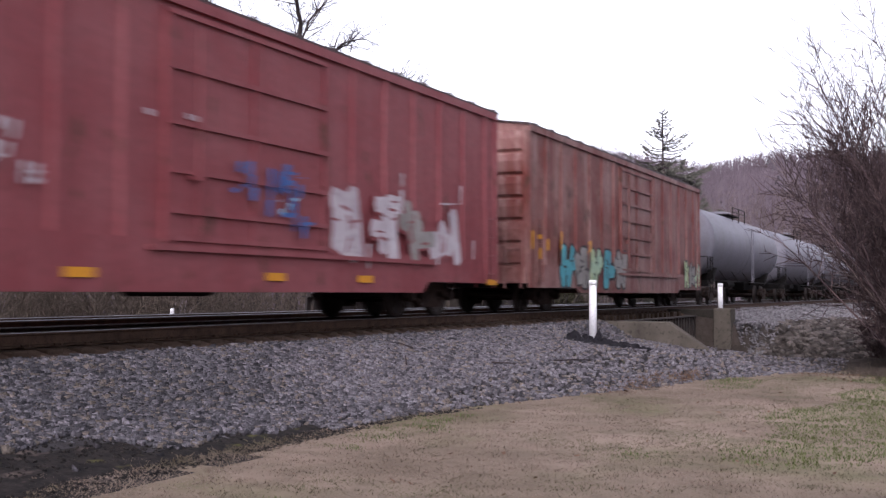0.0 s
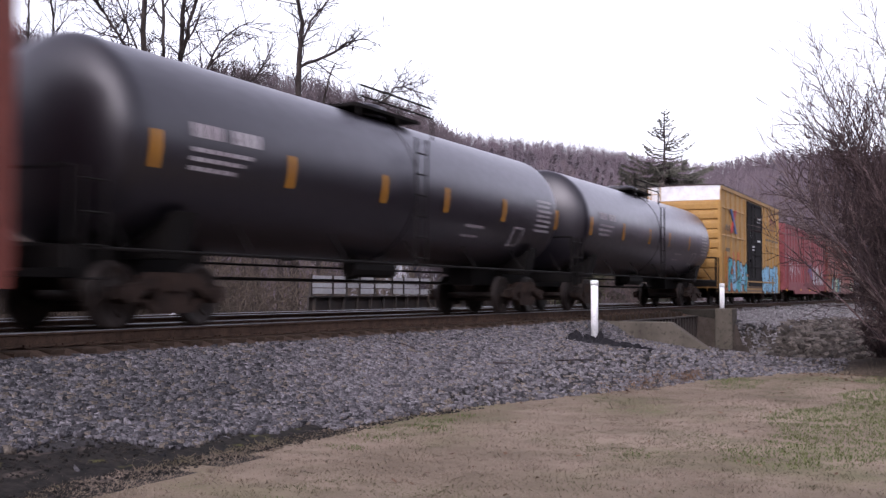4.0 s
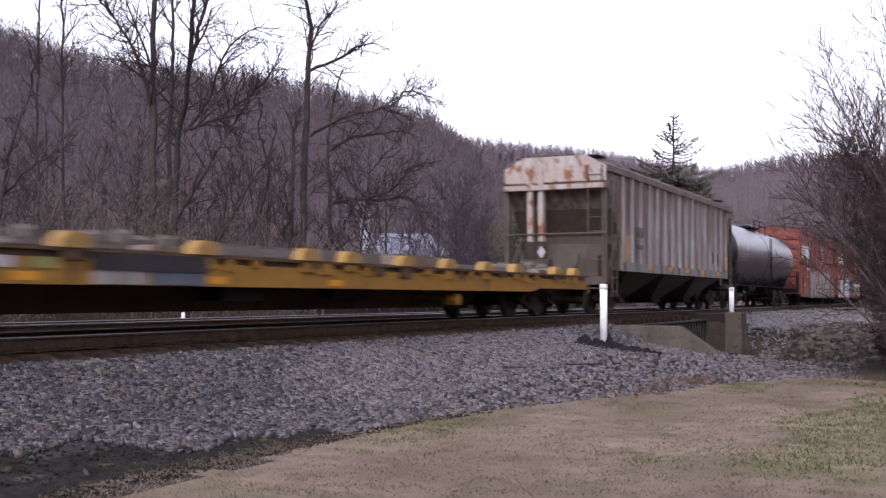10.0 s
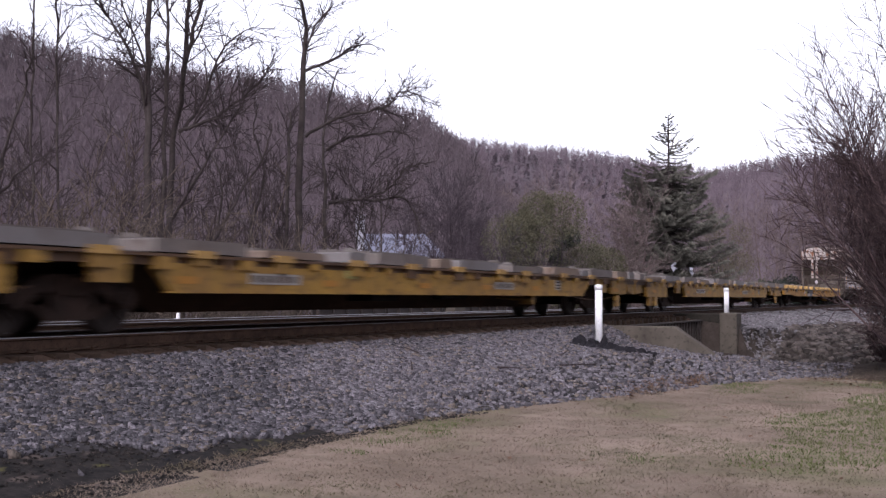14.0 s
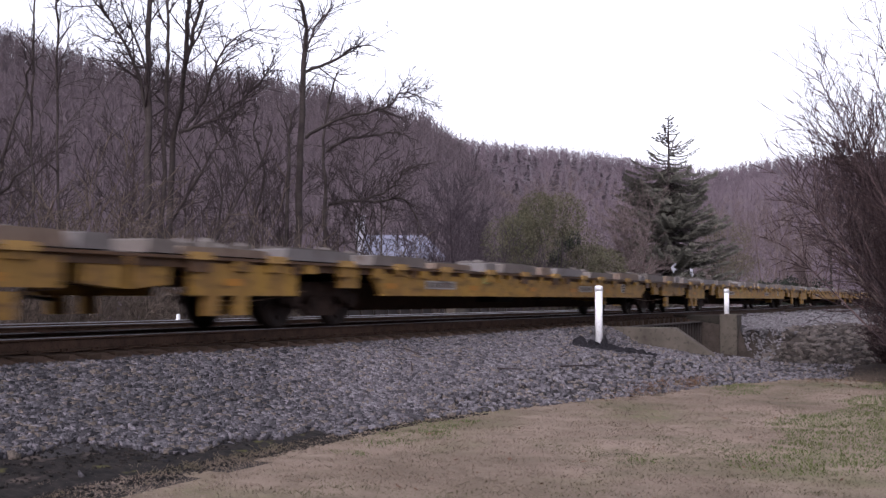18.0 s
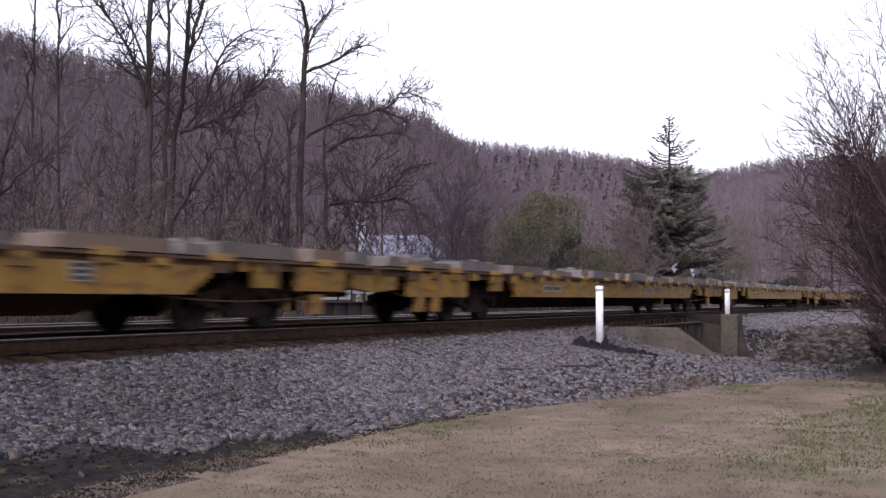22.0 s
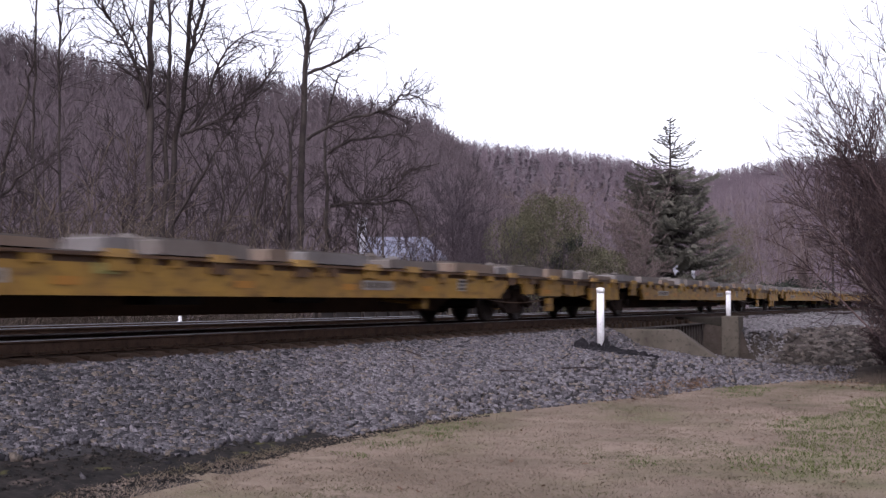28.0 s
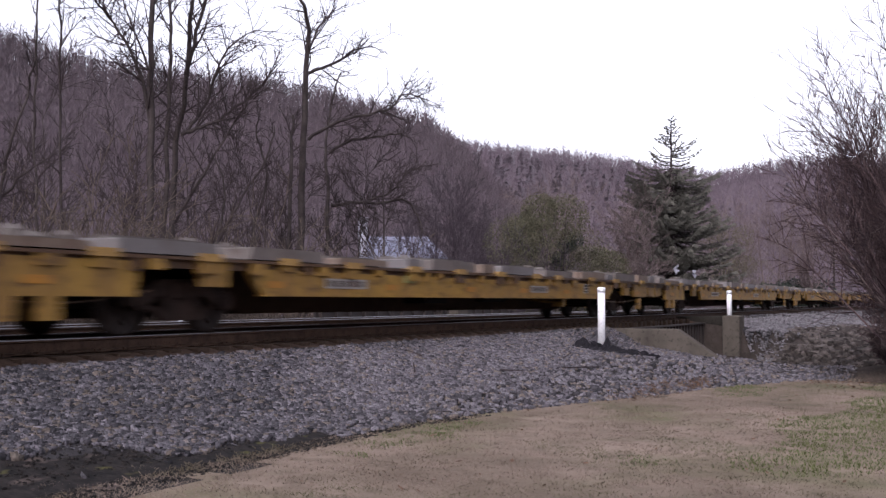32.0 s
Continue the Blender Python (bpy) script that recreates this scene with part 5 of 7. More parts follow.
        board = part("data_board", bm, M_SILVER, car, "small pale data board with dark bars")
        for i in range(3):
            bm = bmesh.new()
            patch_bar(bm, 7.19, 7.46, 0.7 + 0.075 * i, 0.745 + 0.075 * i, face - 0.007)
            part("data_bar", bm, M_INK, board)
        bm = bmesh.new()
        solid(bm, -2.95, -2.6, face - 0.012, face + 0.01, 0.8, 0.93)
        part("lime_tag", bm, M_LIME, car, "faded lime-green tag")
        # loose brake line slung along the side
        for x0, x1 in ((7.9, 13.4), (-12.9, -9.6)):
            bm = bmesh.new()
            rings = [[bm.verts.new((x0 + (x1 - x0) * k / 10, -1.36 + 0.012 * math.cos(1.2566 * q), 0.6 - 0.16 * math.sin(math.pi * k / 10) + 0.012 * math.sin(1.2566 * q))) for q in range(5)] for k in range(11)]
            for a, b in zip(rings, rings[1:]):
                for q in range(5):
                    bm.faces.new((a[q], a[(q + 1) % 5], b[(q + 1) % 5], b[q]))
            part("brake_line", bm, M_FLATRUST, car, "slack yellow brake line")
    # rows of stops and lashing gear on the deck
    for x in ((-12.2, -9.0, -2.5, 4.0, 9.5, 11.4) if not first else (-10.0, -6.5, -4.0, 10.4)):
        bm = bmesh.new()
        for k in range(5):
            spun(bm, [(top + 0.03, 0.14), (top + 0.2 + 0.03 * (k % 3), 0.16), (top + 0.26 + 0.03 * (k % 3), 0.07)], 9, "z")
            bmesh.ops.translate(bm, verts=bm.verts[-27:], vec=(x + 0.42 * k, -0.8 + 0.1 * (k % 2), 0))
        part("deck_stop", bm, M_DECK, car, "row of grey deck stops")
    trucks(car, (-9.0, 10.9) if first else (-8.6, 11.1))
    return car


# the train, leading end first; numbers are the places of the middles along the track at 15 s
TRAIN = []


def put(car, x):
    car.location = (x, 0, 0)
    TRAIN.append((car, x))
    return car


lead = tank_car(18.0, 1.56, M_TANKGREY, "grey tank car with hand rail and dome", marks=False)
put(lead, 280.2)
for k, x in enumerate((300.0, 318.6, 337.2, 355.8)):
    put(copy_thing(lead, pose(x, 0, 0)), x)

b1 = put(boxcar(18.2, 4.53, M_RUSTY, "rust-brown boxcar with pale weathered streaks and graffiti", (-1.6, 1.9), 1.14, 0.62, 0.5), 260.2)
graffiti(b1, -7.1, -1.1, 0.6, 1.8, [M_TEAL, M_SILVER, M_MINT], 4, -1.6)
graffiti(b1, 6.2, 8.9, 0.7, 1.7, [M_MINT, M_SILVER], 5, -1.6, count=3)
scrawl(b1, -9.0, -3.5, 1.2, 2.1, M_CONSP, 6, -1.6, 8, "yellow scrawl")

b2 = put(boxcar(18.6, 4.46, M_RED, "faded red boxcar with white and blue graffiti", (-1.8, 2.15), 1.12, 0.70, 0.49, bars=(1.2, 1.56, 2.1, 2.74, 3.48, 4.2)), 239.85)
graffiti(b2, 2.2, 7.2, 1.0, 2.3, [M_PALE, M_PALE, M_SILVER], 119, -1.6, M_RED, 4, "white spray-painted graffiti")
scrawl(b2, 2.2, 8.6, 0.9, 2.7, M_PALE, 19, -1.6, 16, "loose white spray strokes", 0.6)
scrawl(b2, -0.75, 0.05, 1.8, 2.4, M_DEEPBLUE, 15, -1.66, 9, "blue spray-painted scrawl", 0.8)
scrawl(b2, 0.4, 1.5, 1.25, 2.45, M_DEEPBLUE, 17, -1.66, 15, "blue spray-painted scrawl", 0.7)
scrawl(b2, 0.5, 1.4, 1.5, 2.1, M_BLUE, 18, -1.668, 4, "pale blue spray-painted scrawl", 0.5)
for k, (x, low) in enumerate(((-6.6, 1.5), (-5.5, 1.4), (-4.3, 1.5), (-7.4, 1.3))):
    scrawl(b2, x - 0.35, x + 0.35, low, low + 0.95, M_PALE, 60 + k, -1.6, 9, "faded white scrawl", 0.6)
stencil(b2, "stencil", [(-8.0 + 0.3 * i, -7.82 + 0.3 * i, 2.5, 2.66) for i in range(5)] + [(-8.0, -7.2, 2.15, 2.25), (-2.2, -2.0, 2.75, 2.83), (-1.4, -1.1, 2.8, 2.88)], -1.6, M_PALE, "white stencilled lettering too small to read")
yellow_marks(b2, [-8.9, -3.3, 0.7, 3.4, 8.9], 0.66, -1.6, 0.5, 0.12)

yb = put(boxcar(15.2, 5.06, M_YELLOW, "tall ochre-yellow boxcar with black door and blue graffiti", (-1.65, 2.05), 1.06, 0.52, 0.52, M_DOORBLACK, True, 8, 0.04, (1.8, 2.95, 4.15), 0.05), 220.9)
# the yellow car's door reaches down over the sill, above dark strips painted as shadow lines
bm = bmesh.new()
solid(bm, -1.65, 2.05, -1.612, -1.582, 0.84, 1.2)
part("door_skirt", bm, M_DOORBLACK, yb, "black lower edge of the door")
for z0, deep, paint in ((0.76, 1.597, M_FLATRUST), (0.6, 1.596, M_HOPPERDIM)):
    bm = bmesh.new()
    solid(bm, -7.3, 7.3, -deep, -1.582, z0, z0 + 0.05)
    part("sill_rail", bm, paint, yb)
graffiti(yb, -6.5, -1.8, 0.58, 2.05, [M_TEAL, M_BLUE], 27, -1.6, M_INK, 5, "teal and black graffiti with orange haze", (0.36, 0.44), 0.06, 2)
graffiti(yb, 2.1, 7.0, 0.5, 1.95, [M_BLUE], 25, -1.6, M_INK, 5, "sky-blue graffiti with black outline", (0.36, 0.44))
scrawl(yb, -6.9, -1.9, 0.55, 2.35, M_ORANGE, 26, -1.585, 40, "orange-red spray haze", 1.0)
for k, m in ((1, 0), (-1, 1)):
    bm = bmesh.new()
    slab(bm, [(-5.25 - 0.52 * k, 3.15), (-4.9 - 0.52 * k, 3.15), (-4.9 + 0.52 * k, 4.18), (-5.25 + 0.52 * k, 4.18)], 1, -1.604 - 0.006 * m, -1.57)
    part("emblem", bm, (M_CRIMSON, M_DEEPBLUE)[m], yb, "crossed red and blue emblem bars")
    bm = bmesh.new()
bm.free()
stencil(yb, "lettering", [(3.1 + 0.5 * i, 3.5 + 0.5 * i, 3.18, 3.29) for i in range(8)] + [(-6.9 + 0.4 * i, -6.6 + 0.4 * i, 3.2, 3.45) for i in range(3)] + [(-6.9, -6.0, 2.3, 2.45)], -1.6, M_HOPPERDIM, "dark lettering bars")
stencil(yb, "emblem_letter", [(4.4, 5.0, 4.2, 4.36), (4.62, 4.78, 3.72, 4.2), (5.1, 5.26, 3.72, 4.36), (5.5, 5.66, 3.72, 4.3), (5.8, 6.2, 4.2, 4.36)], -1.6, M_RED, "faded red emblem bars")
stencil(yb, "data_bar", [(-0.9, -0.1, 2.7, 2.78), (-0.9, -0.2, 2.55, 2.62), (0.6, 1.5, 4.1, 4.18), (0.6, 1.4, 3.95, 4.0), (0.6, 1.5, 3.0, 3.1), (-1.05, -0.75, 3.1, 3.4)], -1.625, M_WHITE, "white data bars")

ta = tank_car(18.1, 1.45, M_TANK, "black tank car with yellow reflective marks", 2.54, True, 0.4)
put(ta, 203.8)
put(copy_thing(ta, pose(185.75, 0, 0)), 185.75)

n1 = put(boxcar(15.7, 4.5, M_BROWN, "oxide-brown boxcar with white emblem and pale graffiti", (-1.1, 2.15), 1.1, 0.52, 0.5), 167.97)
def emblem(car, x, z, wide, high):
    """Plain white emblem: five speed stripes that run into slanted blocks."""
    for k in range(5):
        z0 = z + high * (0.02 + 0.205 * k)
        bm = bmesh.new()
        slab(bm, [(x, z0), (x + wide * (0.5 + 0.01 * k), z0), (x + wide * (0.53 + 0.01 * k), z0 + high * 0.12), (x, z0 + high * 0.12)], 1, -1.606, -1.56)
        part("emblem_stripe", bm, M_WHITE, car, "white emblem stripe")
    lean = 0.1 * wide
    for a, b, z0, z1 in ((0.54, 0.6, 0.0, 1.0), (0.635, 0.675, 0.2, 0.8), (0.71, 0.77, 0.0, 1.0), (0.8, 0.85, 0.1, 0.9), (0.885, 0.955, 0.0, 1.0)):
        bm = bmesh.new()
        slab(bm, [(x + wide * a + lean * z0, z + high * z0), (x + wide * b + lean * z0, z + high * z0), (x + wide * b + lean * z1, z + high * z1), (x + wide * a + lean * z1, z + high * z1)], 1, -1.606, -1.56)
        part("emblem_block", bm, M_WHITE, car, "white slanted emblem block")


emblem(n1, -7.5, 3.05, 2.5, 0.75)
scrawl(n1, -7.6, -0.8, 0.55, 1.9, M_PALE, 33, -1.59, 44, "pale sprayed ground of the graffiti", 1.3)
graffiti(n1, -7.7, -0.7, 0.58, 2.0, [M_PALE, M_BLUE, M_PINK, M_PALE, M_MINT], 34, -1.6, M_PALE, 7, "pale pink, blue and mint graffiti", (0.4, 0.5))
graffiti(n1, 2.4, 7.4, 0.7, 1.75, [M_MINT, M_PALE], 35, -1.6, M_SILVER, 5, "pale mint graffiti", (0.36, 0.44))
yellow_marks(n1, [-7.7], 1.2, -1.6, 0.25, 1.0)
stencil(n1, "stencil", [(-6.2, -5.5, 2.4, 2.65), (0.6, 1.5, 2.9, 2.98), (0.6, 1.4, 2.75, 2.8)], -1.62, M_PALE, "white stencilled lettering")

n2 = put(boxcar(15.7, 4.48, M_BROWN, "oxide-brown boxcar with silver graffiti along its side", (-1.5, 1.9), 1.1, 0.55, 0.5), 149.95)
emblem(n2, -7.35, 2.85, 2.8, 0.72)
scrawl(n2, -4.6, 3.9, 0.48, 1.75, M_DULLGREY, 48, -1.592, 70, "dull grey sprayed ground of the graffiti", 1.35)
graffiti(n2, -4.2, 4.6, 0.52, 2.2, [M_SILVER], 44, -1.615, M_DULLGREY, 8, "large silver-grey graffiti shape", (0.38, 0.46), 0.06, 2)
graffiti(n2, 5.6, 7.4, 0.6, 1.4, [M_DUSTBLUE, M_INK], 45, -1.6, M_PALE, 2, "dark blue scrawl")
scrawl(n2, 4.9, 7.5, 1.5, 2.1, M_PALE, 46, -1.6, 10, "white scrawl")
scrawl(n2, -0.4, 1.8, 3.1, 4.0, M_PALE, 47, -1.68, 9, "white scrawl on the door")
for mx, mz in ((-6.6, 1.2), (-3.95, 1.1), (-1.6, 1.5), (1.4, 1.7), (4.0, 1.1)):
    yellow_marks(n2, [mx], mz, -1.63, 0.5, 0.15)
stencil(n2, "stencil", [(-5.75, -5.3, 2.55, 2.74), (-5.75, -5.1, 2.12, 2.28), (-4.95, -4.5, 2.12, 2.28), (-5.75, -5.2, 1.75, 1.8), (-4.9, -4.6, 1.75, 1.8), (0.5, 1.6, 2.85, 2.93), (0.5, 1.6, 2.7, 2.78), (0.5, 1.6, 2.55, 2.63), (-0.9, -0.3, 2.6, 2.8), (5.5, 6.0, 1.55, 1.6), (5.5, 6.0, 2.0, 2.05)], -1.62, M_PALE, "white stencilled lettering")

put(copy_thing(ta, pose(132.4, 0, 0)), 132.4)
put(hopper_car(), 114.4)
put(flat_car(True), 90.7)
ff = flat_car(False)
put(ff, 62.0)
for k in range(2, 14):
    x = 62.0 - 28.1 * (k - 1)
    put(copy_thing(ff, pose(x, 0, 0)), x)
# ---------------------------------------------------------------- trees and distance


def seen_at(heading, distance):
    """A spot at a heading from the track's direction and a distance from where one stands."""
    a = radians(heading)
    return EYE[0] + distance * math.cos(a), EYE[1] + distance * math.sin(a)


class Wood:
    """Gathers tapered sticks as arrays."""

    def __init__(self):
        self.v, self.f = [], []

    def stick(self, p, q, r0, r1, n):
        d = (q - p).normalized()
        u = d.orthogonal().normalized()
        w = d.cross(u)
        k = len(self.v)
        for c, r in ((p, r0), (q, r1)):
            for i in range(n):
                a = 6.28319 * i / n
                self.v.append(c + r * (math.cos(a) * u + math.sin(a) * w))
        for i in range(n):
            j = (i + 1) % n
            self.f.append((k + i, k + j, k + n + j))
            self.f.append((k + i, k + n + j, k + n + i))


def wander(r, out, p, d, length, radius, tip, pieces, bend, lift, sides):
    """One limb that curves gently; gives back its points with their directions and radii."""
    curl = Vector((r.uniform(-bend, bend), r.uniform(-bend, bend), r.uniform(-bend, bend) * 0.6))
    rows = [(p, d, radius)]
    for i in range(pieces):
        curl = curl * 0.6 + Vector((r.uniform(-bend, bend), r.uniform(-bend, bend), r.uniform(-bend, bend) * 0.6)) * 0.7
        d = (d + curl + Vector((0, 0, lift))).normalized()
        q = p + d * (length / pieces) * r.uniform(0.75, 1.25)
        k = radius + (tip - radius) * (i + 1) / pieces
        out.stick(p, q, rows[-1][2], k, sides)
        rows.append((q, d, k))
        p = q
    return rows


def side_way(r, d, lo, hi):
    """A direction that leaves a limb at an angle."""
    side = Matrix.Rotation(r.uniform(0, 6.283), 3, d) @ d.orthogonal().normalized()
    a = radians(r.uniform(lo, hi))
    return (d * math.cos(a) + side * math.sin(a)).normalized()


def twigs(r, fine, rows, length, level, many, lift=0.05, start=1):
    """Smaller limbs all along a limb, and twigs on those."""
    for i in range(start, len(rows)):
        p, d, k = rows[i]
        n = int(many) + (r.random() < many - int(many))
        for _ in range(n):
            l = length * r.uniform(0.45, 1.0) * (1.15 - 0.6 * i / len(rows))
            sub_rows = wander(r, fine, rows[i - 1][0].lerp(p, r.random()), side_way(r, d, 28, 66), l, max(0.0105, min(k * 0.6, 0.012 + 0.013 * l)), 0.007, (2, 4, 6)[level - 1], 0.15, lift, 4 if level > 1 else 3)
            if level > 1:
                twigs(r, fine, sub_rows, l * 0.6, level - 1, many * (0.66 if level > 2 else 0.5), lift)


def grow(r, heavy, fine, p, d, length, radius, level, top, droop=0.0, fork=2.0, sides=7):
    """A limb with the limbs and twigs that it carries."""
    rows = wander(r, heavy if level < 2 else fine, p, d, length, radius, max(0.012, radius * 0.25), (9, 6, 4, 3)[level], (0.05, 0.13, 0.18, 0.2)[level], (0.05, 0.04, 0.03, 0.02)[level] - 0.5 * droop, (sides, 5, 4, 3)[level])
    if level >= top:
        return
    for i in range(3 if level == 0 else 1, len(rows)):
        q, e, k = rows[i]
        n = int(fork) + (r.random() < fork - int(fork))
        for _ in range(n):
            dd = (side_way(r, e, 25, 62) + Vector((0, 0, 0.15))).normalized()
            grow(r, heavy, fine, rows[i - 1][0].lerp(q, r.random()), dd, length * r.uniform(0.25, 0.48), max(0.012, k * r.uniform(0.4, 0.62)), level + 1, top, droop, fork, sides)


def bare_tree(x, y, z, height, radius, seed, label, stems=1, top=3, fork=2.0, lean=(0, 0), spread=0.15, bark=None, name="tree", category="tree"):
    r = random.Random(seed)
    heavy, fine = Wood(), Wood()
    for k in range(stems):
        d = Vector((lean[0] + r.uniform(-spread, spread) * (1 if stems > 1 else 0.3), lean[1] + r.uniform(-spread, spread) * (1 if stems > 1 else 0.3), 1)).normalized()
        grow(r, heavy, fine, Vector((r.uniform(-0.3, 0.3) * (stems > 1), r.uniform(-0.3, 0.3) * (stems > 1), -0.2)), d, height * r.uniform(0.8, 1.0), radius * r.uniform(0.75, 1.0), 0, top, 0.0, fork)
    base = tagged(new(name), label, category)
    base.location = (x, y, z)
    t = lot("trunk", heavy.v, heavy.f, bark or M_BARK)
    t.parent = base
    if fine.f:
        c = lot("crown", fine.v, fine.f, M_TWIG if bark is None else bark)
        c.parent = base
        tagged(c, "fine bare twigs")
    return base


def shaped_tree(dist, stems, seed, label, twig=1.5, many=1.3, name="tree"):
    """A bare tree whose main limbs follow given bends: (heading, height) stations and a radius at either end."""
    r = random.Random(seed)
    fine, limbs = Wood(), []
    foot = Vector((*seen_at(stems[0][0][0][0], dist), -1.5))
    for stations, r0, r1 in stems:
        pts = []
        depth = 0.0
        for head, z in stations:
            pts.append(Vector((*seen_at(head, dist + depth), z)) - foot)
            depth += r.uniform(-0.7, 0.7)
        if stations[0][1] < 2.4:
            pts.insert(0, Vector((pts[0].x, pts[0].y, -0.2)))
        # smooth the bends, with a little crookedness
        path = []
        for i in range(len(pts) - 1):
            a, b, c, e = pts[max(0, i - 1)], pts[i], pts[i + 1], pts[min(len(pts) - 1, i + 2)]
            for k in range(4):
                u = k / 4
                q = 0.5 * (2 * b + (c - a) * u + (2 * a - 5 * b + 4 * c - e) * u * u + (3 * b - a - 3 * c + e) * u ** 3)
                path.append(q + Vector((r.uniform(-1, 1), r.uniform(-1, 1), r.uniform(-1, 1))) * 0.05)
        path.append(pts[-1])
        n = len(path) - 1
        heavy = Wood()
        limbs.append(heavy)
        rows = [(path[0], (path[1] - path[0]).normalized(), r0)]
        for i in range(n):
            rad = r0 + (r1 - r0) * (i + 1) / n
            heavy.stick(path[i], path[i + 1], rows[-1][2], rad, 8 if r0 > 0.1 else 6)
            rows.append((path[i + 1], (path[i + 1] - path[i]).normalized(), rad))
        twigs(r, fine, rows, twig, 3, many, 0.04, max(1, int(n * (0.5 if r0 > 0.1 and len(stations) > 4 else 0.15))))
    base = tagged(new(name), label, "tree")
    base.location = foot
    for i, wood in enumerate(limbs):
        o = lot("limb" if i else "trunk", wood.v, wood.f, M_BARK)
        o.parent = base
    o = lot("crown", fine.v, fine.f, M_TWIG)
    o.parent = base
    tagged(o, "fine bare twigs", kind="stuff")
    return base


def shrub(x, y, z, height, spread, seed, label, stems=40, material=None, radius=0.02, top=2, name="shrub", arch=0.06, fork=1.5):
    r = random.Random(seed)
    w, fine = Wood(), Wood()
    for k in range(stems):
        a = r.uniform(0, 6.283)
        q = r.random() ** 0.5
        d = Vector((math.cos(a) * q * 0.7, math.sin(a) * q * 0.7, 1)).normalized()
        grow(r, w, fine, Vector((math.cos(a) * q * spread * 0.35, math.sin(a) * q * spread * 0.35, -0.1)), d, height * r.uniform(0.6, 1.05), radius * r.uniform(0.6, 1.1), 1, top, arch, fork, 5)
    base = tagged(new(name), label, "shrub")
    base.location = (x, y, z)
    for nm, wood in (("stem_clump", w), ("crown", fine)):
        if wood.f:
            o = lot(nm, wood.v, wood.f, material or M_BRUSHTWIG)
            o.parent = base
            tagged(o, kind="stuff")
    return base


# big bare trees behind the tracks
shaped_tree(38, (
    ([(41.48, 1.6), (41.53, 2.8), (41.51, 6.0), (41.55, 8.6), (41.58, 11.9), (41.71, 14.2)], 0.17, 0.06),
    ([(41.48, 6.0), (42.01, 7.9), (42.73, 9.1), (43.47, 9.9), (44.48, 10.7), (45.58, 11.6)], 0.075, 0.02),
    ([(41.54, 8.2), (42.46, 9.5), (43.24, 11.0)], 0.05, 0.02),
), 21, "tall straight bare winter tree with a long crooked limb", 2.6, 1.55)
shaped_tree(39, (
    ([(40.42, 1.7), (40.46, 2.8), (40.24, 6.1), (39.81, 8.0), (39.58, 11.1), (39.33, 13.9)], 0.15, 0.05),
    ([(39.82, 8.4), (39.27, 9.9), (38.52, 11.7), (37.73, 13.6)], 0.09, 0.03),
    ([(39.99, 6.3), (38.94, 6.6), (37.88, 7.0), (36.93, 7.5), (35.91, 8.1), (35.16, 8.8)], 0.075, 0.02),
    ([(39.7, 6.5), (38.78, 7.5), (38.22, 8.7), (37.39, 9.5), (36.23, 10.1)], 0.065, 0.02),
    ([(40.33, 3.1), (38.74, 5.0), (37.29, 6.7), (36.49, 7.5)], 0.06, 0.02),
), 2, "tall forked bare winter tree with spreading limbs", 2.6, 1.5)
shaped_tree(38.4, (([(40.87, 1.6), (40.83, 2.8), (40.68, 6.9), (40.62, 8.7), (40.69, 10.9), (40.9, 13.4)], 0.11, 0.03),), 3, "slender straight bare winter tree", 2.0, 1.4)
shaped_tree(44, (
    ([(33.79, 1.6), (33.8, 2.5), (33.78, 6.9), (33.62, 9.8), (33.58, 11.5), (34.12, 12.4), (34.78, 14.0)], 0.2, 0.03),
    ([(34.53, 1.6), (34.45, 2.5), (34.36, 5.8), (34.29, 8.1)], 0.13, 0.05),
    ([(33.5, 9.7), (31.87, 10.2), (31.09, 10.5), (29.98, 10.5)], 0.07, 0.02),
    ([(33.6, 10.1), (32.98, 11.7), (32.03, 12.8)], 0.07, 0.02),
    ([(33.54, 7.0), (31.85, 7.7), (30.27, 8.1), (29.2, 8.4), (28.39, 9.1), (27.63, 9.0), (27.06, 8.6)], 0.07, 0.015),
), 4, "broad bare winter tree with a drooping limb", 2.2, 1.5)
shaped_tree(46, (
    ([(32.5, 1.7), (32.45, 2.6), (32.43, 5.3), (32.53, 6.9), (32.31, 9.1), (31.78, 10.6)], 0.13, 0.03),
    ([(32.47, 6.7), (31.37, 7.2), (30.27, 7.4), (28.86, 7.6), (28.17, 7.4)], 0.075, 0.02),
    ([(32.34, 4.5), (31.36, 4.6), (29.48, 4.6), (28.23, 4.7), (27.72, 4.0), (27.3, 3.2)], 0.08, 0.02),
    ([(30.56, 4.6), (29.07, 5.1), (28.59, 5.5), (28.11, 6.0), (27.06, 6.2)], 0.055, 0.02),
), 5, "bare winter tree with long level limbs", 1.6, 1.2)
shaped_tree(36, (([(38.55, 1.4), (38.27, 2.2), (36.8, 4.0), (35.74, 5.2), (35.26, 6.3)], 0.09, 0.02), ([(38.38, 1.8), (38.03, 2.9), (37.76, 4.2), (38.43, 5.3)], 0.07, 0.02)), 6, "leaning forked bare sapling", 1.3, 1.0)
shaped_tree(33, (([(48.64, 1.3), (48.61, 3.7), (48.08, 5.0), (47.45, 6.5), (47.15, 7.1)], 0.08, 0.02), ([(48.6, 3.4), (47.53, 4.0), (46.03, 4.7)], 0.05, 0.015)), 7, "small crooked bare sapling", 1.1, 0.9)
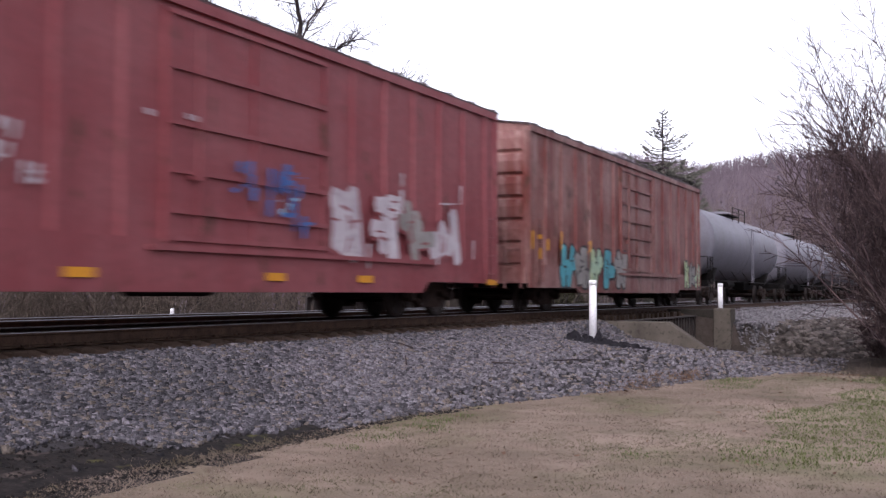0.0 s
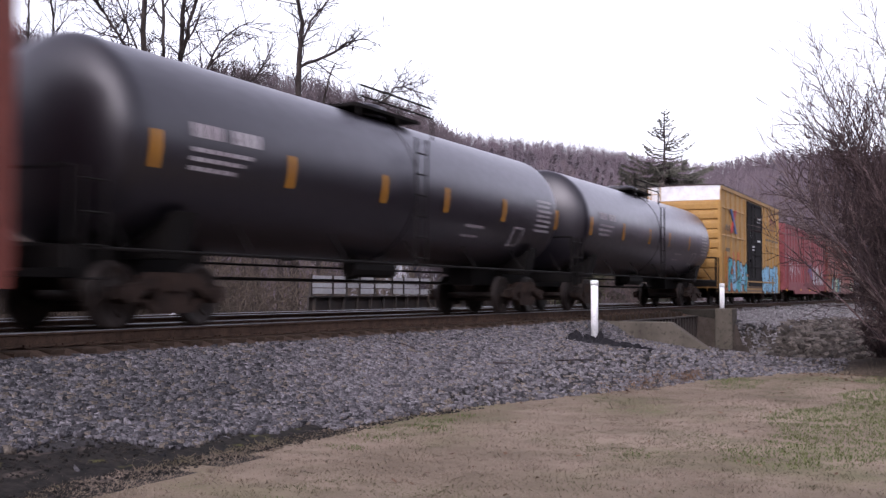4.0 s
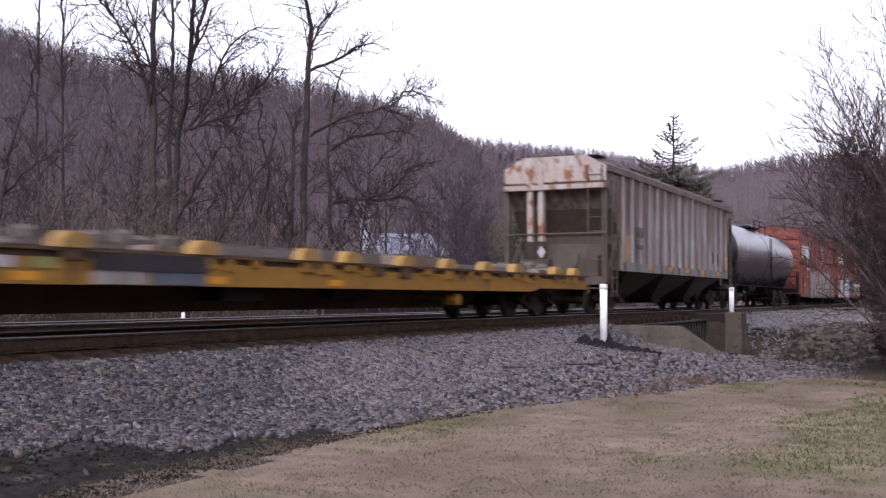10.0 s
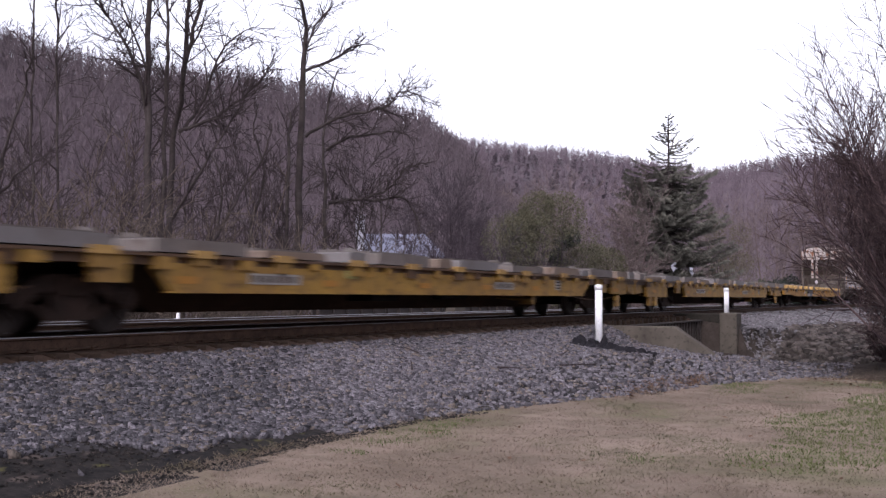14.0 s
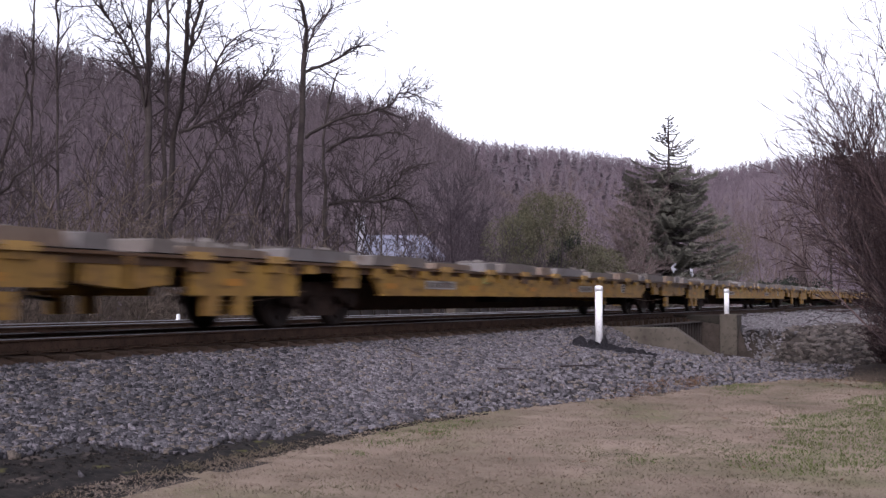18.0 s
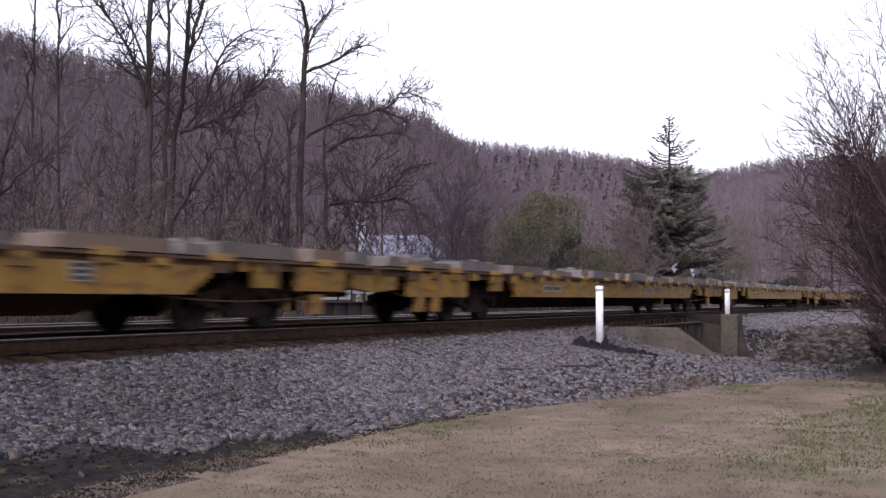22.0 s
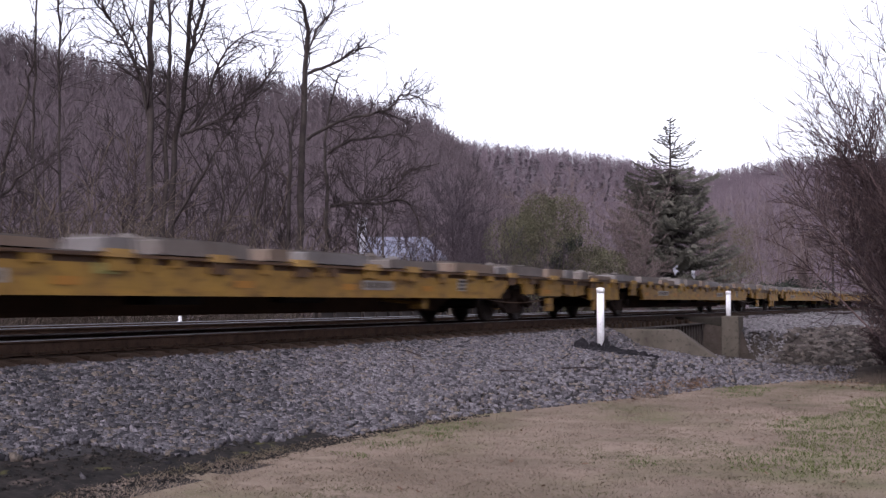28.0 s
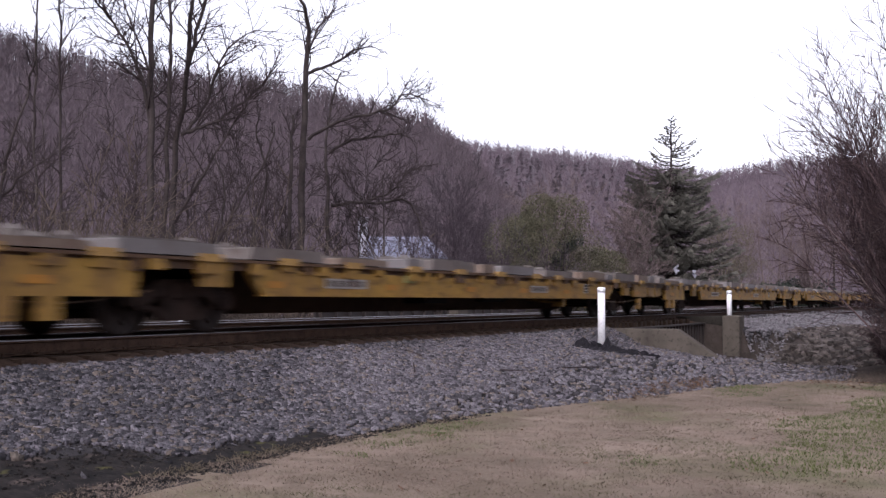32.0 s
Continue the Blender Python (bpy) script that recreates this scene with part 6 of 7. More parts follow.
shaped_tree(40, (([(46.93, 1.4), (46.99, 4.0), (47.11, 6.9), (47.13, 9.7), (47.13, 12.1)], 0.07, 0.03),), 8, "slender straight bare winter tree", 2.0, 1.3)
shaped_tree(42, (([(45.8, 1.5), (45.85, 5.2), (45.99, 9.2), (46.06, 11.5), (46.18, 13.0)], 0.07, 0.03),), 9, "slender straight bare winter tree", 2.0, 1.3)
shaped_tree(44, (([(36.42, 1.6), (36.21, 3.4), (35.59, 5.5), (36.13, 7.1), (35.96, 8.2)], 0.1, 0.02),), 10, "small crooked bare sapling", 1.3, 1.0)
# thin saplings among the brush
r_sap = random.Random(41)
for k in range(16):
    x, y = seen_at(29 + 21 * (k + r_sap.random()) / 16, r_sap.uniform(42, 56))
    bare_tree(x, y, -1.5, r_sap.uniform(6.5, 10.5), r_sap.uniform(0.05, 0.09), 500 + k, "thin bare sapling in the brush", 1, 3, 1.3, (r_sap.uniform(-0.12, 0.12), r_sap.uniform(-0.12, 0.12)), name="sapling")
for head, dist, hgt, rad, seed in ((26.6, 78, 9.5, 0.13, 31), (25.3, 80, 10.5, 0.15, 32), (23.9, 84, 9.0, 0.12, 33), (9.4, 120, 11, 0.16, 35), (7.0, 110, 10, 0.14, 36), (11.4, 130, 12, 0.18, 37), (20.4, 96, 10.5, 0.12, 38)):
    x, y = seen_at(head, dist)
    bare_tree(x, y, -1.6, hgt, rad, seed, "rounded bare tree with dense purple-brown twigs", 3, 3, 1.6, spread=0.4, bark=M_PURPLETWIG if seed < 34 else M_PALETWIG)
# pale many-stemmed tree before the spruce
x, y = seen_at(16.0, 80)
bare_tree(x, y, -1.6, 9.0, 0.075, 39, "pale rosy many-stemmed bare tree", 5, 3, 1.5, spread=0.36, bark=M_PALETWIG)

# dense purple shrubs beside the evergreen
for k, (head, dist, hgt) in enumerate(((23.0, 68, 5.4), (24.2, 70, 6.0), (25.4, 72, 6.4), (26.6, 71, 5.2), (17.3, 74, 4.0), (12.6, 84, 3.4))):
    x, y = seen_at(head, dist)
    shrub(x, y, -1.6, hgt, 3.4, 300 + k, "dense rounded leafless purple-brown shrub", 18, M_PURPLETWIG if k < 4 else M_PALETWIG, 0.03, 3, "shrub", 0.03)

# brush along the far side
r_brush = random.Random(77)
for k in range(30):
    x, y = seen_at(27 + 23 * (k + r_brush.random()) / 30, r_brush.uniform(31, 37) if k > 9 else r_brush.uniform(38, 50))
    shrub(x, y, -1.5, r_brush.uniform(2.2, 4.0), 3.0, 100 + k, "tangled brown leafless brush", 10, M_BRUSHTWIG, 0.019, 3, "brush", 0.05, 1.0)
for k in range(15):
    x, y = seen_at(38.0 + 12 * r_brush.random(), r_brush.uniform(31, 40))
    shrub(x, y, -1.5, r_brush.uniform(3.8, 6.0), 3.2, 400 + k, "tall tangled brown leafless brush", 7, M_BRUSHTWIG, 0.024, 3, "brush", 0.03, 1.05)

# spruce beyond the tracks


def spruce(x, y, z, height, width, seed):
    """Tiers of level boughs with hanging sprays; the top is nearly bare."""
    r = random.Random(seed)
    base = tagged(new("spruce_tree"), "tall grey-green spruce with sparse bare top", "tree")
    base.location = (x, y, z)
    w = Wood()
    w.stick(Vector((0, 0, -0.3)), Vector((0, 0, height - 4)), 0.24, 0.1, 7)
    w.stick(Vector((0, 0, height - 4)), Vector((0.05, 0, height)), 0.1, 0.03, 5)
    limbs, needles, tris = Wood(), [], []
    down = 0.25
    while down < height - 1.3:
        reach = width * (1 - math.exp(-(down / 5.2) ** 1.6)) + 0.35
        bare = 1 - ease(3.2, 5.5, down)
        for k in range(5 if down < 4 else 8):
            a = r.uniform(0, 6.283)
            out = Vector((math.cos(a), math.sin(a), 0))
            across = Vector((-out.y, out.x, 0))
            l = reach * r.uniform(0.55, 1.12)
            p = Vector((0, 0, height - down + r.uniform(-0.2, 0.2)))
            rise = r.uniform(0.1, 0.5) if down < 4 else r.uniform(-0.3, 0.12)
            rows = [p + out * l * u + Vector((0, 0, l * (rise * u - 0.12 * math.sin(math.pi * u) + 0.1 * u * u))) for u in (0, 0.3, 0.6, 0.85, 1.0)]
            for i in range(4):
                limbs.stick(rows[i], rows[i + 1], 0.05 * (1 - i / 5), 0.05 * (0.8 - i / 5), 3)
            for j in range(int((20 + 62 * (1 - bare)) * l / 2.0) + 3):
                u = r.uniform(0.12, 1.0)
                i = min(3, int(u * 4))
                c = rows[i].lerp(rows[i + 1], u * 4 - i if u < 1 else 1.0)
                wide = (0.5 - 0.28 * u) * l * 0.42 * (1 - 0.6 * bare)
                side = across * r.uniform(-1, 1) * wide
                e = c + side + out * r.uniform(0.05, 0.3)
                tip = e + Vector((0, 0, r.uniform(-0.3, 0.05) * (1 - 0.7 * bare)))
                s = across * r.uniform(0.03, 0.07) + Vector((0, 0, r.uniform(0.02, 0.09)))
                n = len(needles)
                needles += [c + side * 0.3 + s, c + side * 0.3 - s, tip]
                tris.append((n, n + 1, n + 2))
        down += 0.36 if down < 4 else 0.3
    for nm, wood in (("trunk", w), ("bough_wood", limbs)):
        o = lot(nm, wood.v, wood.f, M_BARK)
        o.parent = base
    o = lot("foliage", needles, tris, M_SPRUCE)
    o.parent = base
    tagged(o, "grey-green drooping needle sprays")


sx, sy = seen_at(14.4, 92)
spruce(sx, sy, -1.6, 17.4, 5.1, 5)


def leafy(x, y, z, rx, rz, seed, label, material, count, leaf, name="evergreen_shrub"):
    """Rounded evergreen: stems and many small leaf clumps with gaps."""
    r = random.Random(seed)
    base = tagged(new(name), label, "shrub")
    base.location = (x, y, z)
    w = Wood()
    lobes = []
    for k in range(16):
        a, q, u = r.uniform(0, 6.283), r.random() ** 0.5, r.uniform(0.25, 1.0)
        c = Vector((math.cos(a) * q * rx * 0.75, math.sin(a) * q * rx * 0.75, rz * u * (1 - 0.45 * q)))
        lobes.append((c, r.uniform(0.22, 0.42) * rx))
        w.stick(Vector((c.x * 0.1, c.y * 0.1, -0.2)), c, 0.07, 0.015, 4)
    v, f = [], []
    for i in range(count):
        c, s = lobes[i % len(lobes)]
        d = Vector((r.gauss(0, 1), r.gauss(0, 1), r.gauss(0, 1))).normalized() * s * r.uniform(0.5, 1.08) ** 0.6
        p = c + d
        a, b = Vector((r.uniform(-1, 1), r.uniform(-1, 1), r.uniform(-1, 1))) * leaf, Vector((r.uniform(-1, 1), r.uniform(-1, 1), r.uniform(-1, 1))) * leaf
        n = len(v)
        v += [p, p + a, p + b]
        f.append((n, n + 1, n + 2))
    o = lot("stem", w.v, w.f, M_BARK)
    o.parent = base
    o = lot("leaves", v, f, material)
    o.parent = base


x, y = seen_at(20.2, 72)
leafy(x, y, -1.6, 5.0, 10.2, 51, "olive-green evergreen shrub behind the tracks", M_GREENBUSH, 52000, 0.1)
for head, dist, wide, tall in ((22.1, 75, 1.5, 9.4), (19.7, 76, 1.6, 8.8)):
    x, y = seen_at(head, dist)
    leafy(x, y, -1.6, wide, tall, int(head), "dark green conifer standing among shrubs", M_NEEDLE, 9000, 0.11, "conifer")
x, y = seen_at(11.7, 104)
leafy(x, y, -1.6, 4.2, 13.0, 53, "pale olive budding tree beyond the spruce", M_OLIVE, 14000, 0.1, "budding_tree")
# dark hedge and a thin pole down the valley
for hd, w, hh in ((9.4, 2.6, 4.0), (8.7, 3.0, 4.6), (7.9, 3.0, 5.0), (7.2, 2.6, 4.6)):
    x, y = seen_at(hd, 112)
    leafy(x, y, -1.6, w, hh, 54 + int(hd), "dark evergreen hedge beyond the tracks", M_NEEDLE, 5000, 0.2, "hedge")
x, y = seen_at(6.5, 118)
pole = tagged(new("utility_pole"), "thin dark wooden utility pole beyond the tracks", "pole")
pole.location = (x, y, -1.6)
bm = bmesh.new()
tube(bm, (0, 0, -0.3), (0, 0, 7.2), 0.14, 0.1, 8)
part("pole", bm, M_BARK, pole)
bm = bmesh.new()
solid(bm, -0.9, 0.9, -0.06, 0.06, 6.5, 6.65)
part("crossarm", bm, M_BARK, pole)
# small white things of unknown kind, set among the low boughs of the spruce
for hd, lift, seed in ((14.15, 2.75, 3), (13.3, 2.45, 4)):
    x, y = seen_at(hd, 87)
    r_scrap = random.Random(seed)
    bm = bmesh.new()
    rows = [[bm.verts.new((0.18 * i - 0.3 + r_scrap.uniform(-0.1, 0.1), r_scrap.uniform(-0.2, 0.2), 0.16 * j - 0.2 + 0.1 * i + r_scrap.uniform(-0.12, 0.12))) for j in range(4)] for i in range(4)]
    for i in range(3):
        for j in range(3):
            bm.faces.new((rows[i][j], rows[i + 1][j], rows[i + 1][j + 1], rows[i][j + 1]))
    ob = linked("plastic_scrap", bm, M_SIDING)
    ob.location = (x, y, lift)
    ob.modifiers.new("thick", "SOLIDIFY").thickness = 0.02
    tagged(ob, "small crumpled white object, unidentified, set among low spruce boughs", "plastic scrap", "white plastic scraps")


# leafless thicket beside the creek: long stems that fan out over the bank


def thicket(head, dist, seed, label, stems, length, toward, spread, rise, material, radius=0.035):
    r = random.Random(seed)
    x, y = seen_at(head, dist)
    stem, fine = Wood(), Wood()
    a = radians(head)
    left = Vector((-math.sin(a), math.cos(a), 0))
    back = Vector((math.cos(a), math.sin(a), 0))
    for k in range(stems):
        u = radians(r.uniform(*spread))
        d = (left * math.sin(u) * toward + back * r.uniform(-0.4, 0.4) + Vector((0, 0, math.cos(u)))).normalized()
        l = length * r.uniform(0.6, 1.05)
        rows = wander(r, stem, Vector((r.uniform(-0.7, 0.7), r.uniform(-0.7, 0.7), -0.15)), d, l, radius * r.uniform(0.6, 1.2), 0.008, 10, 0.07, rise, 5)
        for i in range(3, len(rows)):
            p, e, q = rows[i]
            for _ in range(3 if r.random() < 0.5 else 2):
                shoot = wander(r, fine, rows[i - 1][0].lerp(p, r.random()), side_way(r, e, 22, 56), l * r.uniform(0.1, 0.24), min(0.017, q * 0.8), 0.007, 4, 0.07, 0.04, 3)
                for j in range(1, len(shoot)):
                    for _ in range(2 if r.random() < 0.5 else 1):
                        wander(r, fine, shoot[j - 1][0].lerp(shoot[j][0], r.random()), side_way(r, shoot[j][1], 20, 50), r.uniform(0.3, 0.8), 0.0095, 0.0055, 2, 0.1, 0.05, 3)
    base = tagged(new("thicket"), label, "shrub", "leafless thicket by the creek")
    base.location = (x, y, ground_z(x, y))
    for nm, wood in (("stem_clump", stem), ("twig_crown", fine)):
        o = lot(nm, wood.v, wood.f, material)
        o.parent = base
        tagged(o, kind="stuff")


for k, (head, dist, stems, length, spread) in enumerate(((1.5, 30, 28, 7.0, (-14, 34)), (0.1, 33, 32, 9.0, (-8, 30)), (1.8, 36, 16, 6.0, (-14, 26)), (0.7, 27, 22, 6.6, (-18, 34)), (1.6, 40, 28, 9.2, (-12, 22)), (-0.9, 31, 22, 9.8, (-6, 28)))):
    thicket(head, dist, 200 + k, "tall fan of slender reddish leafless stems on the creek bank", stems, length, 1.0, spread, 0.004, M_SHRUB, 0.034)
for k, (head, dist) in enumerate(((0.9, 30), (1.4, 33))):
    thicket(head, dist, 240 + k, "long pale arching leafless stems on the creek bank", 4, 6.0, 1.0, (18, 36), -0.004, M_PALETWIG, 0.045)
r_thick = random.Random(88)
for k in range(8):
    x, y = seen_at(r_thick.uniform(0.3, 3.4), r_thick.uniform(32, 42))
    shrub(x, y, ground_z(x, y), r_thick.uniform(1.2, 2.6), 1.6, 220 + k, "low tangled leafless brush on the creek bank", 13, M_SHRUB, 0.012, 3, "brush")

# ---------------------------------------------------------------- hills


def hill(name, label, distance, low, heights, width, head0, head1, seed):
    """A wooded ridge as a band of ground that rises to its crest and falls behind it."""
    n = 150
    bm = bmesh.new()
    rows = []
    prof = [(-width, 0.0), (-0.8 * width, 0.06), (-0.6 * width, 0.2), (-0.4 * width, 0.42), (-0.2 * width, 0.7), (-0.08 * width, 0.9), (0, 1.0), (0.15 * width, 0.97), (0.5 * width, 0.6), (1.0 * width, 0.0)]
    for i in range(n + 1):
        head = head0 + (head1 - head0) * i / n
        row = []
        for dd, k in prof:
            x, y = seen_at(head, distance(head) + dd)
            z = low + heights(head) * k + (3.0 if 0 < k else 0) * noise.noise((x * 0.02, y * 0.02, seed)) * min(1, k * 3)
            row.append(bm.verts.new((x, y, z)))
        rows.append(row)
    for a, b in zip(rows, rows[1:]):
        for j in range(len(prof) - 1):
            f = bm.faces.new((a[j], a[j + 1], b[j + 1], b[j]))
            f.smooth = True
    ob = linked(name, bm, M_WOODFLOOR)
    tagged(ob, label, "hill", kind="structure")

    def at(head, k):
        """Place on the slope; k from 0 at the foot to 1 at the crest."""
        for (d0, k0), (d1, k1) in zip(prof, prof[1:]):
            if k0 <= k <= k1:
                dd = d0 + (d1 - d0) * (k - k0) / (k1 - k0)
                break
        x, y = seen_at(head, distance(head) + dd)
        return x, y, low + heights(head) * k + 3.0 * noise.noise((x * 0.02, y * 0.02, seed)) * min(1, k * 3)
    return at


CREST_AT, CREST = (0, 6.8, 9.7, 11.4, 12.3, 16.1, 18.75, 24.4, 30), (71, 69, 66.5, 62.5, 59.5, 64.5, 69, 75, 81)
SPUR_AT, SPUR = (13, 20, 23.6, 24.4, 25.2, 27.1, 29.5, 32, 36, 42, 46, 50, 75), (0, 12, 30, 35, 40, 47.5, 51, 54.5, 57, 58, 62, 68, 70)
spur = hill("near_hill", "wooded spur with bare winter trees", lambda a: 300.0, -3.0, lambda a: float(np.interp(a, SPUR_AT, SPUR)), 190, 13, 75, 2.0)
ridge = hill("far_hill", "long wooded ridge across the valley", lambda a: 520.0 + 6.0 * max(0, 14 - a), -3.0, lambda a: float(np.interp(a, CREST_AT, CREST)), 300, -40, 40, 5.0)


# Added hill, never in view: keeps low sky out of the tanks' reflections.
back = hill("back_hill", "unseen hill added behind the lawn to block low sky light", lambda a: 260.0, -3.0, lambda a: 96.0 - 44.0 * ease(190, 260, a), 170, 75, 322, 9.0)


def wood_template(r, tall, sprays):
    """A small far bare tree: a trunk and a fan of thin slivers."""
    v, f = [], []

    def sliver(p, q, w):
        n = len(v)
        d = (q - p).normalized()
        s = (Matrix.Rotation(r.uniform(0, 3.14), 3, d) @ d.orthogonal().normalized()) * w
        v.extend([p - s, p + s, q])
        f.append((n, n + 1, n + 2))
    top = Vector((r.uniform(-0.6, 0.6), r.uniform(-0.6, 0.6), tall))
    sliver(Vector((0, 0, -3)), top, 0.16)
    sliver(Vector((0, 0, -3)), top, 0.16)
    for _ in range(sprays):
        k = r.uniform(0.08, 0.95)
        p = top * k
        a = r.uniform(0, 6.283)
        l = tall * r.uniform(0.14, 0.34) * (1.25 - k * 0.6)
        q = p + Vector((math.cos(a) * 0.62, math.sin(a) * 0.62, r.uniform(0.5, 1.0))) * l
        sliver(p, q, 0.09)
        for _ in range(2):
            b = a + r.uniform(-1, 1)
            m = p.lerp(q, r.uniform(0.3, 0.8))
            sliver(m, m + Vector((math.cos(b) * 0.6, math.sin(b) * 0.6, r.uniform(0.4, 1))) * l * 0.6, 0.07)
    return np.array([tuple(p) for p in v]), np.array(f)


def woods(name, label, at, count, head0, head1, tall, seed, edge=0.0, material=None):
    r = random.Random(seed)
    shapes = [wood_template(r, tall * r.uniform(0.85, 1.1), 10) for _ in range(6)]
    spots = [[] for _ in shapes]
    for i in range(count):
        k = 1 - abs(r.gauss(0, 0.05)) if r.random() < edge else r.random()
        spots[i % 6].append(at(r.uniform(head0, head1), min(0.999, max(0.02, k))))
    pieces = []
    for (v, f), s in zip(shapes, spots):
        s = np.array(s)
        pieces.append(sown(v, f, s, np.array([r.uniform(0, 6.283) for _ in s]), np.array([r.uniform(0.65, 1.15) for _ in s])))
    tagged(lot(name, *joined(pieces), material or M_WOODS), label, "woods", kind="stuff")


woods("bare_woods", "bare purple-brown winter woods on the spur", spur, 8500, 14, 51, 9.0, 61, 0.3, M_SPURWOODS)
woods("bare_woods", "bare winter woods on the far ridge, haze put into their colour", ridge, 9500, 0, 28, 7.0, 62, 0.3)


def pine_spots():
    r = random.Random(63)
    v, f = [], []
    for i in range(110):
        if i < 70:
            x, y, z = ridge(r.uniform(15.5, 25), min(0.97, r.uniform(0.62, 0.9)))
        else:
            x, y, z = ridge(r.uniform(4, 24), r.uniform(0.3, 0.98))
        h, w = r.uniform(4, 7.5), r.uniform(1.8, 3.4)
        for j in range(30):
            u = r.random()
            a = r.uniform(0, 6.283)
            p = Vector((x, y, z + 1 + h * u))
            q = p + Vector((math.cos(a), math.sin(a), r.uniform(-0.4, 0.1))) * w * (1 - u * 0.8)
            s = Vector((-math.sin(a), math.cos(a), 0.5)) * 0.5
            n = len(v)
            v += [p, q - s, q + s]
            f.append((n, n + 1, n + 2))
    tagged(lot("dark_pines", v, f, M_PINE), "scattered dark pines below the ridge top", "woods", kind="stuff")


pine_spots()

# ---------------------------------------------------------------- house beyond the trees


def house():
    base = tagged(new("house"), "pale house with blue-grey metal roof and white chimney", "house")
    x, y = seen_at(28.75, 104)
    base.matrix_basis = pose(x, y, -2.3, 0, 0, -63)
    bm = bmesh.new()
    solid(bm, -2.7, 4.4, -2.6, 2.6, 0, 6.7)
    part("wall", bm, M_SIDING, base)
    for s in (-1, 1):
        # long roof faces, cut back to a hip at one end
        bm = bmesh.new()
        lo = [bm.verts.new(p) for p in ((-2.9, s * 2.9, 6.6), (4.8, s * 2.9, 6.6), (2.9, 0, 8.75), (-2.9, 0, 8.75))]
        hi = [bm.verts.new(v.co + Vector((0, 0, 0.14))) for v in lo]
        bm.faces.new(lo)
        bm.faces.new(hi)
        for i in range(4):
            bm.faces.new((lo[i], lo[(i + 1) % 4], hi[(i + 1) % 4], hi[i]))
        roof = part("roof", bm, M_ROOF, base, "blue-grey metal roof")
        for i in range(10):
            bm = bmesh.new()
            u = -2.8 + 0.62 * i
            slab(bm, [(s * 2.9, 6.74), (0, 8.89), (0, 8.95), (s * 2.9, 6.8)], 0, u - 0.04, u + 0.04)
            part("roof_seam", bm, M_ROOF, roof)
    bm = bmesh.new()
    lo = [bm.verts.new(p) for p in ((4.8, -2.9, 6.6), (4.8, 2.9, 6.6), (2.9, 0, 8.75))]
    hi = [bm.verts.new(v.co + Vector((0, 0, 0.14))) for v in lo]
    bm.faces.new(lo)
    bm.faces.new(hi)
    for i in range(3):
        bm.faces.new((lo[i], lo[(i + 1) % 3], hi[(i + 1) % 3], hi[i]))
    part("hip", bm, M_ROOF, base)
    bm = bmesh.new()
    solid(bm, -3.75, -2.9, -0.5, 0.5, 0, 10.5)
    solid(bm, -3.85, -2.8, -0.6, 0.6, 10.5, 10.7)
    part("chimney", bm, M_SIDING, base, "white chimney")
    for u in (-1.4, 2.4):
        bm = bmesh.new()
        solid(bm, u - 0.6, u + 0.6, -2.66, -2.6, 4.2, 6.0)
        win = part("window", bm, M_WHITEROOF, base)
        bm = bmesh.new()
        solid(bm, u - 0.5, u + 0.5, -2.68, -2.65, 4.3, 5.9)
        part("pane", bm, M_GLASS, win)


house()

M_DULLBLOCK = plain("dull_pale_concrete", (0.3, 0.29, 0.3), (0.2, 0.19, 0.19), 3.0, 0.85)
M_RAILING = plain("pale_grey_railing_paint", (0.5, 0.5, 0.52), (0.34, 0.33, 0.35), 2.0, 0.6)

# white pipe marker and fallen pipe behind the second track
base = tagged(new("marker_post"), "thin white pipe post behind the second track", "post", "white marker posts")
base.location = (22.7, 8.0, ground_z(22.7, 8.0))
bm = bmesh.new()
spun(bm, [(-0.1, 0.05), (0.37, 0.05), (0.4, 0.03)], 12, "z")
part("pipe", bm, M_PVC, base, smooth=True)
bm = bmesh.new()
tube(bm, (21.65, 7.8, -0.3), (22.5, 7.88, -0.1), 0.04, n=12)
tagged(linked("white_pipe", bm, M_PVC), "short white pipe leaning on a post beyond the tracks", "pipe")

# pale kerb blocks lying behind the second track
r_block = random.Random(29)
x = 24.3
while x < 29.6:
    w = r_block.uniform(0.35, 0.75)
    bm = bmesh.new()
    solid(bm, -w / 2, w / 2, -0.14, 0.14, -0.05, r_block.uniform(0.16, 0.24))
    bmesh.ops.bevel(bm, geom=bm.edges[:], offset=0.03, segments=1, affect="EDGES")
    ob = linked("concrete_block", bm, M_DULLBLOCK)
    ob.matrix_basis = pose(x + w / 2, 8.0 + r_block.uniform(-0.08, 0.08), ground_z(x, 8.0), 0, 0, r_block.uniform(-6, 6))
    tagged(ob, "pale weathered concrete block behind the second track", "concrete block", "row of concrete blocks")
    x += w + r_block.choice((0.04, 0.1, 0.5))

# parapet girder with a pale railing along the far side of the second track


